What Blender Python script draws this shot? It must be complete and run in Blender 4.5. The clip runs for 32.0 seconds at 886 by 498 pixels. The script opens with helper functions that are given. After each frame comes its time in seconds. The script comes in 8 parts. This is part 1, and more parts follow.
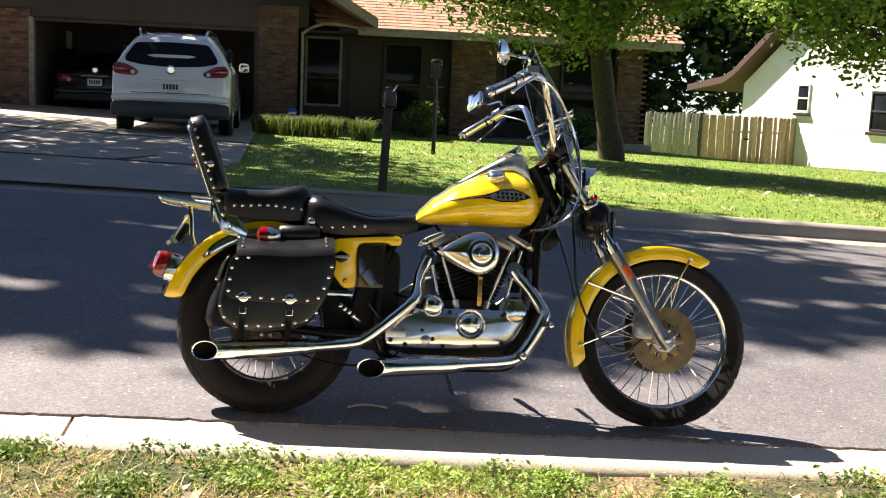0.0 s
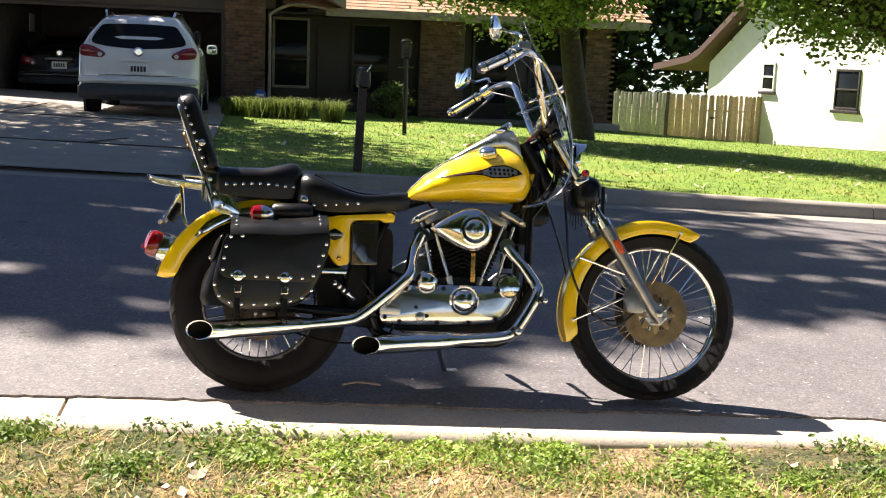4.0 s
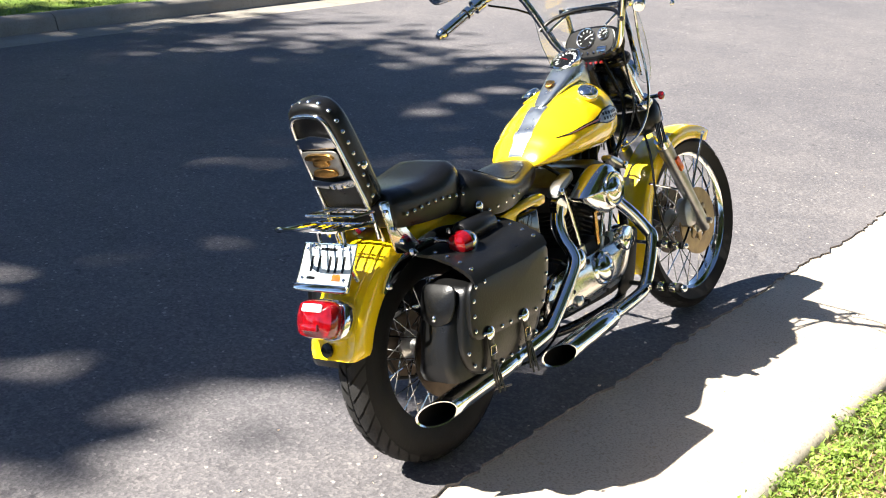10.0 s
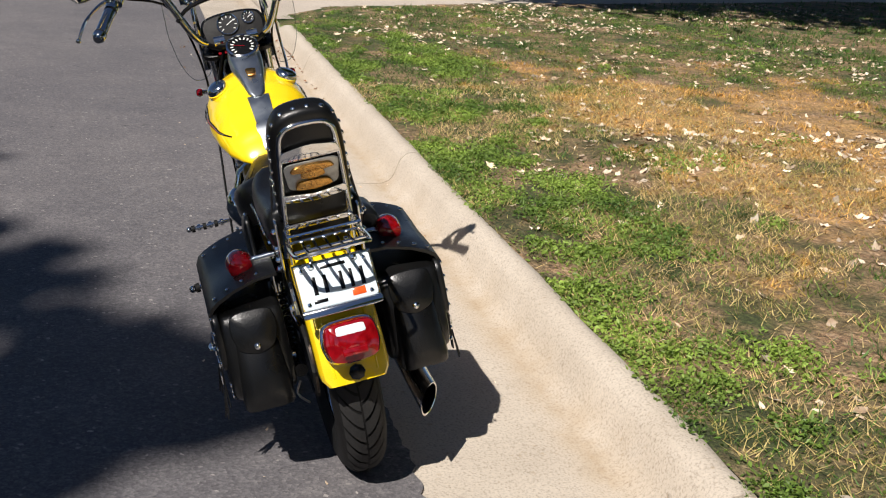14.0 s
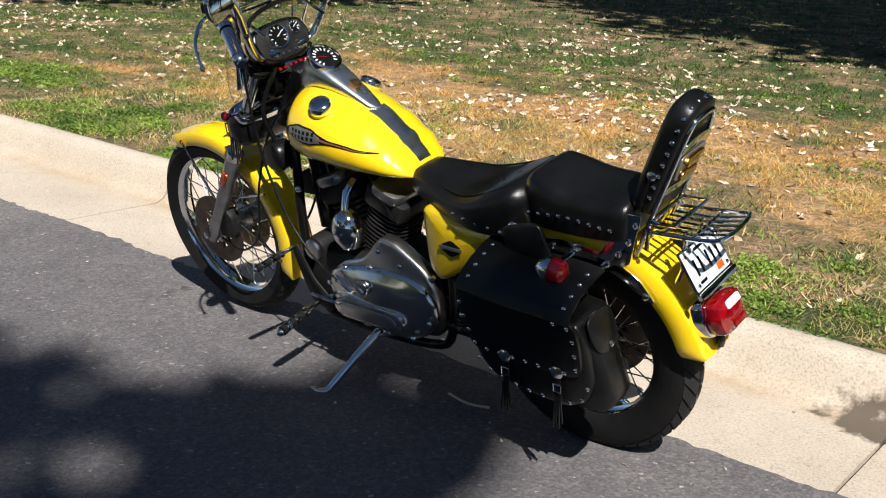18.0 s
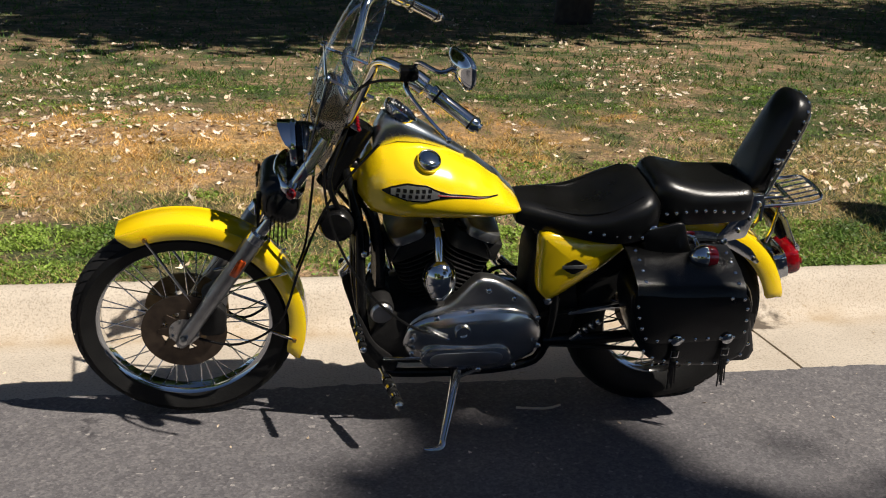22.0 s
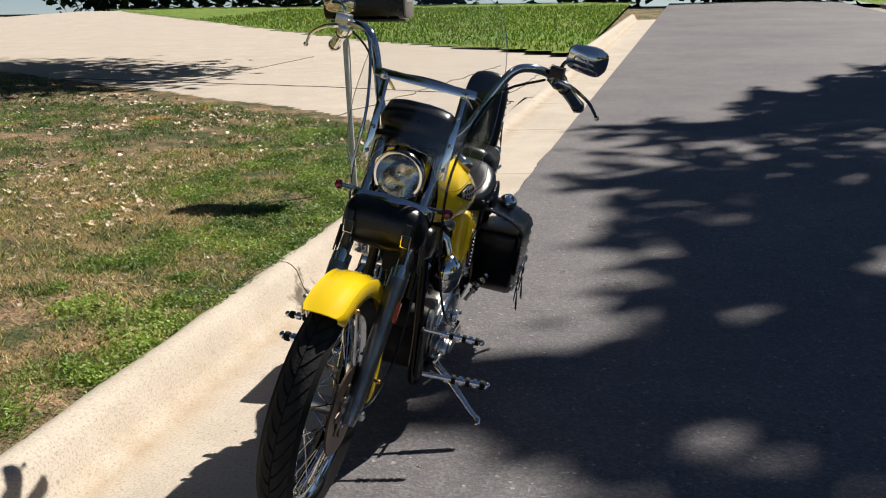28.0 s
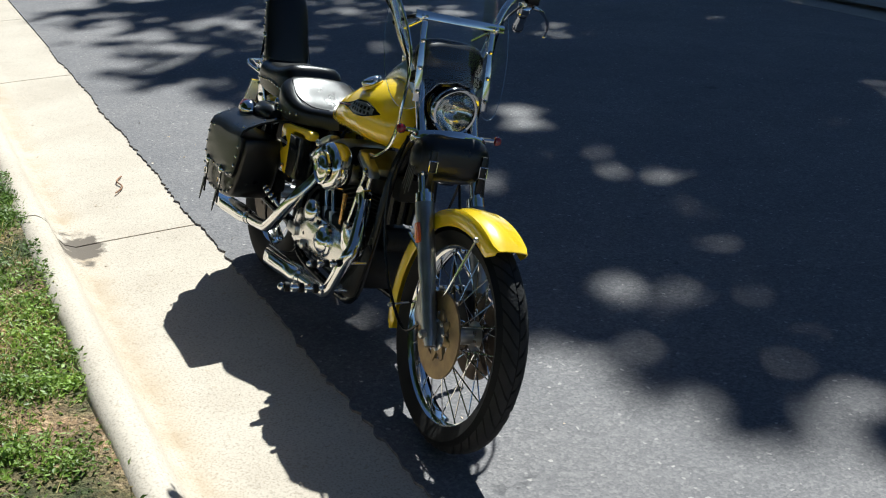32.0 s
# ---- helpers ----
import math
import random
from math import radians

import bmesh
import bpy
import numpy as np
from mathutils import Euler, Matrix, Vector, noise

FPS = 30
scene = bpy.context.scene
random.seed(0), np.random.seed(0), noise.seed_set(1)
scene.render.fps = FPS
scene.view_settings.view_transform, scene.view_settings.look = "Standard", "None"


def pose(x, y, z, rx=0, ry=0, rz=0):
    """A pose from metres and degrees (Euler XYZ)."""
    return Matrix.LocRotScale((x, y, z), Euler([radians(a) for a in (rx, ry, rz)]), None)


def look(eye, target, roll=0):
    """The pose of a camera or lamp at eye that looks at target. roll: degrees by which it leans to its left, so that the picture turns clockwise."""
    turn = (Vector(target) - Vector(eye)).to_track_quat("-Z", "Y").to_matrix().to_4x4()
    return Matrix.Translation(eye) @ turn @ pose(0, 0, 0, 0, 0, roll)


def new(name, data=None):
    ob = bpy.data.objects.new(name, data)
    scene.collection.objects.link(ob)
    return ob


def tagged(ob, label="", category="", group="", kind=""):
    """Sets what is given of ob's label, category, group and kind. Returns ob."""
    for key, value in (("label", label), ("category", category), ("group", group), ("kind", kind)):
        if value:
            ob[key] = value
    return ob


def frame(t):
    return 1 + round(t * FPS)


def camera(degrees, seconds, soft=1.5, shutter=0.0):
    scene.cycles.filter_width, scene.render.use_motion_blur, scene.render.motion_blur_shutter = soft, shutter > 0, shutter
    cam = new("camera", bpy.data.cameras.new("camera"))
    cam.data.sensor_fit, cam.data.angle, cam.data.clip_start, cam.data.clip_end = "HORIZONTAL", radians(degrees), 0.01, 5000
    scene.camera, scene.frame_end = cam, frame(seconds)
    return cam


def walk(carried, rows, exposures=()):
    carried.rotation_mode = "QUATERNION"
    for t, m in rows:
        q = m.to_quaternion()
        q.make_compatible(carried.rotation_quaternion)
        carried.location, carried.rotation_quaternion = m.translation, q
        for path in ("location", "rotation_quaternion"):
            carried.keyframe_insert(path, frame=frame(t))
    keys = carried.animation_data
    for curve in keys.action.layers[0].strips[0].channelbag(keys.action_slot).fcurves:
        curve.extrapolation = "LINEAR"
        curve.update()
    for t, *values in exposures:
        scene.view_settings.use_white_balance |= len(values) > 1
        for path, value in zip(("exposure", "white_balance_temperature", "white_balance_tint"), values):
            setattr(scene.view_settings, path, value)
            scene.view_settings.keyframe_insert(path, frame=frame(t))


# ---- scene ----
cam = camera(42.8, 32.0, soft=1.1)
PATH = [
    (0, (0.06, -4.13, 1.236), (0.34, -2.171, 0.945), 2.6),
    (0.5, (0.059, -4.121, 1.239), (0.304, -2.158, 0.943), 1.3),
    (1, (0.059, -4.132, 1.233), (0.297, -2.172, 0.915), 0.8),
    (1.5, (0.07, -4.135, 1.233), (0.295, -2.172, 0.919), 0.5),
    (2, (0.079, -4.144, 1.234), (0.304, -2.182, 0.918), 0.5),
    (2.5, (0.07, -4.153, 1.233), (0.301, -2.192, 0.915), 0.6),
    (4.5, (-0.054, -4.081, 1.211), (0.302, -2.141, 0.882), 2.5),
    (5, (0.041, -4.003, 1.448), (0.249, -2.096, 0.879), 2.4),
    (5.5, (0.043, -3.997, 1.74), (0.168, -2.104, 1.105), 5.1),
    (6, (-0.362, -3.95, 1.846), (0.118, -2.104, 1.247), 4.3),
    (6.5, (-0.491, -3.884, 1.714), (-0.048, -2.044, 1.068), 5.5),
    (7, (-0.665, -3.597, 1.661), (-0.059, -1.777, 1.095), 2.1),
    (7.5, (-0.992, -3.137, 1.729), (-0.14, -1.456, 1.06), 5.3),
    (8, (-1.219, -2.856, 1.748), (-0.332, -1.207, 1.046), 5.1),
    (8.5, (-1.414, -2.415, 1.695), (-0.429, -0.837, 0.96), 3.6),
    (9, (-1.736, -2.125, 1.628), (-0.35, -0.854, 0.946), 4.0),
    (9.5, (-2.037, -2.074, 1.835), (-0.614, -0.884, 1.088), 5.8),
    (9.9, (-2.194, -1.818, 1.761), (-0.77, -0.608, 1.05), 0.4),
    (10, (-2.25, -1.788, 1.766), (-0.787, -0.639, 1.03), 0.5),
    (10.5, (-2.533, -1.479, 1.726), (-0.871, -0.643, 0.992), 2.7),
    (11, (-2.741, -1.372, 1.821), (-1.052, -0.621, 1.058), 4.3),
    (11.5, (-2.764, -1.088, 1.815), (-1.023, -0.511, 1.017), 1.2),
    (12, (-2.78, -0.838, 1.759), (-0.962, -0.522, 0.987), 5.1),
    (12.5, (-2.833, -0.452, 1.688), (-0.981, -0.274, 0.955), 0.3),
    (13, (-2.872, -0.111, 1.686), (-1.001, -0.169, 0.982), 5.2),
    (13.5, (-2.765, 0.211, 1.645), (-0.889, -0.002, 0.984), 2.2),
    (14, (-2.73, 0.606, 1.645), (-0.936, 0.049, 0.96), 3.7),
    (14.5, (-2.775, 0.928, 1.69), (-0.999, 0.295, 1.022), 3.5),
    (16.5, (-2.244, 2.158, 1.605), (-0.792, 0.93, 0.988), 4.9),
    (17, (-1.964, 2.31, 1.594), (-0.63, 0.949, 0.988), 6.9),
    (17.5, (-1.677, 2.543, 1.635), (-0.462, 1.122, 0.925), 3.3),
    (18, (-1.379, 2.631, 1.522), (-0.248, 1.108, 0.887), 4.1),
    (18.5, (-1.055, 2.69, 1.643), (-0.13, 1.054, 0.958), 3.1),
    (19, (-0.76, 3.057, 1.557), (-0.097, 1.284, 0.912), 4.4),
    (19.5, (-0.415, 3.206, 1.505), (0.21, 1.389, 0.95), 6.2),
    (20, (-0.067, 3.204, 1.565), (0.425, 1.356, 0.98), 5.2),
    (20.5, (0.343, 3.368, 1.517), (0.546, 1.474, 0.906), 4.5),
    (21, (0.643, 3.382, 1.558), (0.791, 1.479, 0.959), 4.2),
    (21.5, (0.979, 3.283, 1.644), (0.948, 1.393, 0.99), 3.8),
    (22, (1.419, 3.297, 1.518), (1.029, 1.421, 0.945), 3.8),
    (22.5, (1.812, 3.185, 1.585), (1.209, 1.372, 0.994), 6.7),
    (23, (2.058, 3.103, 1.503), (1.322, 1.327, 0.953), 2.9),
    (23.5, (2.531, 2.911, 1.479), (1.434, 1.328, 0.94), 4.6),
    (24, (2.834, 2.882, 1.49), (1.703, 1.312, 0.981), 4.8),
    (24.5, (3.068, 2.697, 1.529), (1.89, 1.179, 0.973), 3.1),
    (25, (3.379, 2.522, 1.45), (1.97, 1.19, 0.961), 3.2),
    (25.5, (3.619, 2.343, 1.558), (2.143, 1.122, 0.98), 5.1),
    (27.5, (4.156, 1.176, 1.302), (2.288, 0.635, 0.835), 0.2),
    (28, (4.277, 0.881, 1.305), (2.356, 0.505, 0.896), -0.7),
    (28.5, (4.478, 0.626, 1.332), (2.551, 0.432, 0.832), -0.8),
    (29, (4.447, 0.36, 1.347), (2.521, 0.255, 0.817), -1.8),
    (29.5, (4.441, 0.091, 1.377), (2.513, 0.177, 0.851), -1.3),
    (30, (4.487, -0.261, 1.338), (2.586, 0.019, 0.785), 0.4),
    (30.5, (4.43, -0.571, 1.385), (2.55, -0.198, 0.814), -0.7),
    (31, (4.253, -0.806, 1.498), (2.431, -0.244, 0.894), -1.7),
    (31.5, (4.167, -1.089, 1.521), (2.397, -0.36, 0.94), -1.0),
    (32, (4.124, -1.408, 1.611), (2.456, -0.535, 0.937), -0.7),
]
walk(cam, [(t, look(eye, target, roll)) for t, eye, target, roll in PATH], [(0, 1.8, 6700, 16), (3, 1.85, 6700, 16), (5, 1.85, 6700, 15), (7, 1.9, 6600, 13), (9, 2.0, 6500, 12), (10, 1.85, 6200, 10), (11, 1.35, 5800, 10), (13, 0.4, 6000, 12), (15, 0.35, 6200, 13), (18, 0.58, 6050, 11), (20, 0.4, 6150, 10), (24, 0.36, 6550, 12), (28, 0.45, 6250, 11), (30.5, 0.38, 6050, 8), (31, 0.5, 5900, 7), (32, 0.75, 5600, 3)])

# ---------------------------------------------------------------- light
SUN = Vector((0.65, -0.57, -1.02)).normalized()
world = bpy.data.worlds.new("sky")
scene.world = world
world.use_nodes = True
sky = world.node_tree.nodes.new("ShaderNodeTexSky")
sky.sky_type, sky.sun_disc = "NISHITA", False
sky.sun_elevation = math.asin(-SUN.z)
sky.sun_rotation = math.atan2(-SUN.x, -SUN.y)
sky.air_density, sky.dust_density, sky.altitude = 0.55, 0.1, 800
world.node_tree.nodes["Background"].inputs[1].default_value = 0.05
world.node_tree.links.new(sky.outputs[0], world.node_tree.nodes["Background"].inputs[0])
lamp = bpy.data.lights.new("sun", "SUN")
lamp.energy, lamp.angle, lamp.color = 5.0, radians(0.53), (1.0, 0.925, 0.81)
new("sun", lamp).matrix_world = SUN.to_track_quat("-Z", "Y").to_matrix().to_4x4()

# ---------------------------------------------------------------- frames of reference
GRADE = math.tan(radians(2.0))          # the street falls towards +x
BIKE = pose(0, 0, 0, 0, 2.0, 0) @ pose(0, -0.025, 0, -12.0, 0, 0)


def fall(x):
    return -GRADE * max(-45.0, min(45.0, x))


def W(u, v, h=0.0):
    """Street coordinates (along, across, above the road) to the world."""
    return (u, v - 0.026 * max(-45.0, min(45.0, u)), h + fall(u))


# ---------------------------------------------------------------- materials
def mat(name, a, b=None, scale=8.0, rough=0.6, metal=0.0, bump=0.0, bscale=60.0, coat=0.0, island=0.0, objrand=0.0, detail=6.0, spec=None, rough2=None):
    m = bpy.data.materials.new(name)
    m.use_nodes = True
    nt = m.node_tree
    p = nt.nodes["Principled BSDF"]
    p.inputs["Roughness"].default_value, p.inputs["Metallic"].default_value = rough, metal
    p.inputs["Coat Weight"].default_value = coat
    p.inputs["Coat Roughness"].default_value = 0.04
    if spec is not None:
        p.inputs["Specular IOR Level"].default_value = spec
    geo = nt.nodes.new("ShaderNodeNewGeometry")
    tex = nt.nodes.new("ShaderNodeTexNoise")
    tex.inputs["Scale"].default_value, tex.inputs["Detail"].default_value = scale, detail
    nt.links.new(geo.outputs["Position"], tex.inputs["Vector"])
    ramp = nt.nodes.new("ShaderNodeValToRGB")
    b = b or tuple(c * 0.8 for c in a)
    ramp.color_ramp.elements[0].position, ramp.color_ramp.elements[1].position = 0.35, 0.65
    ramp.color_ramp.elements[0].color, ramp.color_ramp.elements[1].color = (*b, 1), (*a, 1)
    nt.links.new(tex.outputs["Fac"], ramp.inputs["Fac"])
    col = ramp.outputs["Color"]
    if island or objrand:
        hsv = nt.nodes.new("ShaderNodeHueSaturation")
        mr = nt.nodes.new("ShaderNodeMapRange")
        k = island or objrand
        mr.inputs["To Min"].default_value, mr.inputs["To Max"].default_value = 1 - k, 1 + k
        if island:
            nt.links.new(geo.outputs["Random Per Island"], mr.inputs["Value"])
        else:
            info = nt.nodes.new("ShaderNodeObjectInfo")
            nt.links.new(info.outputs["Random"], mr.inputs["Value"])
        nt.links.new(mr.outputs["Result"], hsv.inputs["Value"])
        nt.links.new(col, hsv.inputs["Color"])
        col = hsv.outputs["Color"]
    nt.links.new(col, p.inputs["Base Color"])
    if rough2 is not None:
        mr = nt.nodes.new("ShaderNodeMapRange")
        mr.inputs["To Min"].default_value, mr.inputs["To Max"].default_value = rough, rough2
        nt.links.new(tex.outputs["Fac"], mr.inputs["Value"])
        nt.links.new(mr.outputs["Result"], p.inputs["Roughness"])
    if bump:
        t2 = nt.nodes.new("ShaderNodeTexNoise")
        t2.inputs["Scale"].default_value, t2.inputs["Detail"].default_value = bscale, 5
        nt.links.new(geo.outputs["Position"], t2.inputs["Vector"])
        bn = nt.nodes.new("ShaderNodeBump")
        bn.inputs["Strength"].default_value, bn.inputs["Distance"].default_value = min(1, bump), 0.004
        nt.links.new(t2.outputs["Fac"], bn.inputs["Height"])
        nt.links.new(bn.outputs["Normal"], p.inputs["Normal"])
    return m


YELLOW = mat("yellow_paint", (0.90, 0.62, 0.004), (0.87, 0.59, 0.003), 3, 0.22, coat=1.0)
CHROME = mat("chrome", (0.78, 0.78, 0.77), (0.7, 0.7, 0.69), 12, 0.05, 1.0, rough2=0.13)
ALLOY = mat("polished_alloy", (0.64, 0.63, 0.61), (0.48, 0.47, 0.455), 14, 0.22, 1.0, rough2=0.38, bump=0.12, bscale=25)
FORKGREY = mat("fork_alloy", (0.36, 0.36, 0.36), (0.25, 0.25, 0.25), 20, 0.32, 0.9)
LEATHER = mat("black_leather", (0.0062, 0.0062, 0.0062), (0.0035, 0.0036, 0.0037), 9, 0.20, bump=0.15, bscale=200, rough2=0.42, spec=0.44)
SEATVINYL = mat("black_seat_vinyl", (0.006, 0.006, 0.006), (0.004, 0.004, 0.004), 12, 0.22, bump=0.14, bscale=320, rough2=0.38, spec=0.42)
RUBBER = mat("tyre_rubber", (0.007, 0.0068, 0.0065), (0.004, 0.004, 0.004), 18, 0.7, bump=0.2, bscale=150, spec=0.25)
TREAD = mat("dusty_tread", (0.015, 0.0142, 0.0135), (0.008, 0.0078, 0.0075), 14, 0.85, bump=0.3, bscale=120)
BLACK = mat("black_enamel", (0.007, 0.007, 0.007), (0.004, 0.004, 0.004), 10, 0.16, rough2=0.34, spec=0.32)
CASTBLACK = mat("black_cast_iron", (0.013, 0.0125, 0.012), (0.008, 0.0075, 0.0075), 30, 0.6, bump=0.3, spec=0.25)
BRONZE = mat("rusty_disc", (0.30, 0.22, 0.11), (0.2, 0.14, 0.08), 25, 0.42, 0.85, bump=0.1)
DARKDISC = mat("dark_disc", (0.10, 0.075, 0.055), (0.06, 0.045, 0.035), 25, 0.45, 0.8, bump=0.1)
GOLD = mat("gold_plate", (0.75, 0.42, 0.12), (0.55, 0.28, 0.07), 60, 0.22, 1.0, bump=0.5, bscale=120)
RED = mat("red_lens", (0.26, 0.003, 0.006), (0.15, 0.001, 0.003), 60, 0.08, coat=1.0)
REDTRIM = mat("red_enamel", (0.35, 0.03, 0.03), (0.3, 0.02, 0.02), 20, 0.3)
ORANGE = mat("orange_reflector", (0.75, 0.12, 0.02), (0.6, 0.08, 0.01), 60, 0.15, coat=0.6)
SILVER = mat("silver_badge", (0.42, 0.42, 0.4), (0.3, 0.3, 0.29), 60, 0.3, 0.8)
PLATEBLUE = mat("plate_face", (0.58, 0.67, 0.72), (0.66, 0.73, 0.76), 20, 0.35)
WHITE = mat("white_dial", (0.75, 0.75, 0.72), (0.68, 0.68, 0.66), 20, 0.4)
POLISH = mat("polished_casting", (0.72, 0.71, 0.69), (0.58, 0.57, 0.55), 10, 0.12, 1.0, rough2=0.24, bump=0.10, bscale=18)
DARKCHROME = mat("smoked_chrome", (0.05, 0.048, 0.045), (0.035, 0.034, 0.032), 12, 0.08, 0.6, coat=0.6)
# cool tint: the sky's reflection in the chrome is put into the base colour
SKYSTEEL = mat("sky_tinted_steel", (0.64, 0.68, 0.70), (0.55, 0.59, 0.61), 25, 0.22, 1.0, rough2=0.36)
MIRROR = mat("mirror_glass", (0.85, 0.86, 0.87), (0.84, 0.85, 0.86), 3, 0.02, 1.0)


def glass(name, rgb, rough=0.02, low=0.04, edge=0.4):
    m = bpy.data.materials.new(name)
    m.use_nodes = True
    nt = m.node_tree
    nt.nodes.clear()
    o = nt.nodes.new("ShaderNodeOutputMaterial")
    t, g, x, f = (nt.nodes.new(k) for k in ("ShaderNodeBsdfTransparent", "ShaderNodeBsdfGlossy", "ShaderNodeMixShader", "ShaderNodeLayerWeight"))
    pw, ma = nt.nodes.new("ShaderNodeMath"), nt.nodes.new("ShaderNodeMath")
    pw.operation, ma.operation = "POWER", "MULTIPLY_ADD"
    t.inputs[0].default_value, g.inputs[0].default_value, g.inputs[1].default_value = (*rgb, 1), (1, 1, 1, 1), rough
    pw.inputs[1].default_value, ma.inputs[1].default_value, ma.inputs[2].default_value = 4.0, edge, low
    f.inputs[0].default_value = 0.5
    nt.links.new(f.outputs[1], pw.inputs[0])
    nt.links.new(pw.outputs[0], ma.inputs[0])
    nt.links.new(ma.outputs[0], x.inputs[0])
    nt.links.new(t.outputs[0], x.inputs[1])
    nt.links.new(g.outputs[0], x.inputs[2])
    nt.links.new(x.outputs[0], o.inputs[0])
    return m


CLEAR = glass("clear_windshield", (0.985, 0.988, 0.988), low=0.07, edge=0.32)
ACRYL = glass("acrylic_edge", (0.62, 0.68, 0.70), 0.15, low=0.30, edge=0.4)
LENS = glass("lamp_glass", (0.9, 0.9, 0.86), 0.08)


# ---------------------------------------------------------------- mesh builders
def link(name, me, material, parent=None, label="", sharp=40):
    if material:
        me.materials.append(material)
    ob = new(name, me)
    if parent is not None:
        ob.parent = parent
    if label:
        ob["label"] = label
    return ob


def part(name, bm, material, parent, label="", sharp=40):
    bmesh.ops.recalc_face_normals(bm, faces=bm.faces)
    for f in bm.faces:
        f.smooth = True
    me = bpy.data.meshes.new(name)
    bm.to_mesh(me)
    bm.free()
    me.set_sharp_from_angle(angle=radians(sharp))
    return link(name, me, material, parent, label)


def group(name, parent=None, m=None):
    ob = new(name)
    ob.empty_display_size = 0.05
    if parent is not None:
        ob.parent = parent
    if m is not None:
        ob.matrix_world = m
    return ob


def thing(name, label, category, m=None, grp="", kind=""):
    return tagged(group(name, None, m), label, category, grp, kind)


def curve_pts(pts, n=6):
    """Points of a smooth line through pts."""
    P = [Vector(p) for p in pts]
    out = []
    for i in range(len(P) - 1):
        a, b, c, d = P[max(0, i - 1)], P[i], P[i + 1], P[min(len(P) - 1, i + 2)]
        for k in range(n):
            t = k / n
            out.append(0.5 * (2 * b + (c - a) * t + (2 * a - 5 * b + 4 * c - d) * t * t + (3 * b - a - 3 * c + d) * t ** 3))
    return out + [P[-1]]


def tube(pts, r, seg=10, bm=None, caps=True, smooth=0, closed=False):
    bm = bm or bmesh.new()
    P = curve_pts(pts, smooth) if smooth else [Vector(p) for p in pts]
    R = r if isinstance(r, (list, tuple)) else None
    up = None
    rings = []
    for i, p in enumerate(P):
        d = (P[(i + 1) % len(P)] - P[i - 1]) if closed else (P[min(i + 1, len(P) - 1)] - P[max(i - 1, 0)])
        d.normalize()
        if up is None:
            up = d.orthogonal().normalized()
        else:
            up = (up - d * up.dot(d)).normalized()
        s = d.cross(up)
        rr = R[round(i * (len(R) - 1) / (len(P) - 1))] if R else r
        rings.append([bm.verts.new(p + (up * math.cos(a) + s * math.sin(a)) * rr) for a in (2 * math.pi * k / seg for k in range(seg))])
    for i in range(len(rings) - (0 if closed else 1)):
        A, B = rings[i], rings[(i + 1) % len(rings)]
        for k in range(seg):
            bm.faces.new((A[k], A[(k + 1) % seg], B[(k + 1) % seg], B[k]))
    if caps and not closed:
        bm.faces.new(rings[0][::-1]), bm.faces.new(rings[-1])
    return bm


def lathe(profile, origin, axis, seg=24, bm=None, caps=True, ref=None):
    """profile: (radius, distance along axis)."""
    bm = bm or bmesh.new()
    o, d = Vector(origin), Vector(axis).normalized()
    up = (Vector(ref) if ref else d.orthogonal()).normalized()
    s = d.cross(up)
    rings = []
    for r, a in profile:
        rings.append([bm.verts.new(o + d * a + (up * math.cos(t) + s * math.sin(t)) * max(r, 1e-4)) for t in (2 * math.pi * k / seg for k in range(seg))])
    for A, B in zip(rings, rings[1:]):
        for k in range(seg):
            bm.faces.new((A[k], A[(k + 1) % seg], B[(k + 1) % seg], B[k]))
    if caps:
        bm.faces.new(rings[0][::-1]), bm.faces.new(rings[-1])
    return bm


def rounded(poly, n=3, k=0.25):
    """Polygon with its corners cut round."""
    out = []
    for i, p in enumerate(poly):
        a, b, c = Vector(poly[i - 1]), Vector(p), Vector(poly[(i + 1) % len(poly)])
        s, e = b + (a - b) * k, b + (c - b) * k
        for j in range(n + 1):
            t = j / n
            out.append(tuple((1 - t) ** 2 * s + 2 * t * (1 - t) * b + t * t * e))
    return out


def inset(poly, d):
    out = []
    area = sum(poly[i - 1][0] * p[1] - p[0] * poly[i - 1][1] for i, p in enumerate(poly))
    sg = 1 if area > 0 else -1
    for i, p in enumerate(poly):
        a, b, c = Vector(poly[i - 1]), Vector(p), Vector(poly[(i + 1) % len(poly)])
        n1, n2 = Vector((-(b - a).y, (b - a).x)), Vector((-(c - b).y, (c - b).x))
        n = (n1.normalized() if n1.length else n1) + (n2.normalized() if n2.length else n2)
        if n.length:
            n.normalize()
        out.append(tuple(b + n * d * sg))
    return out


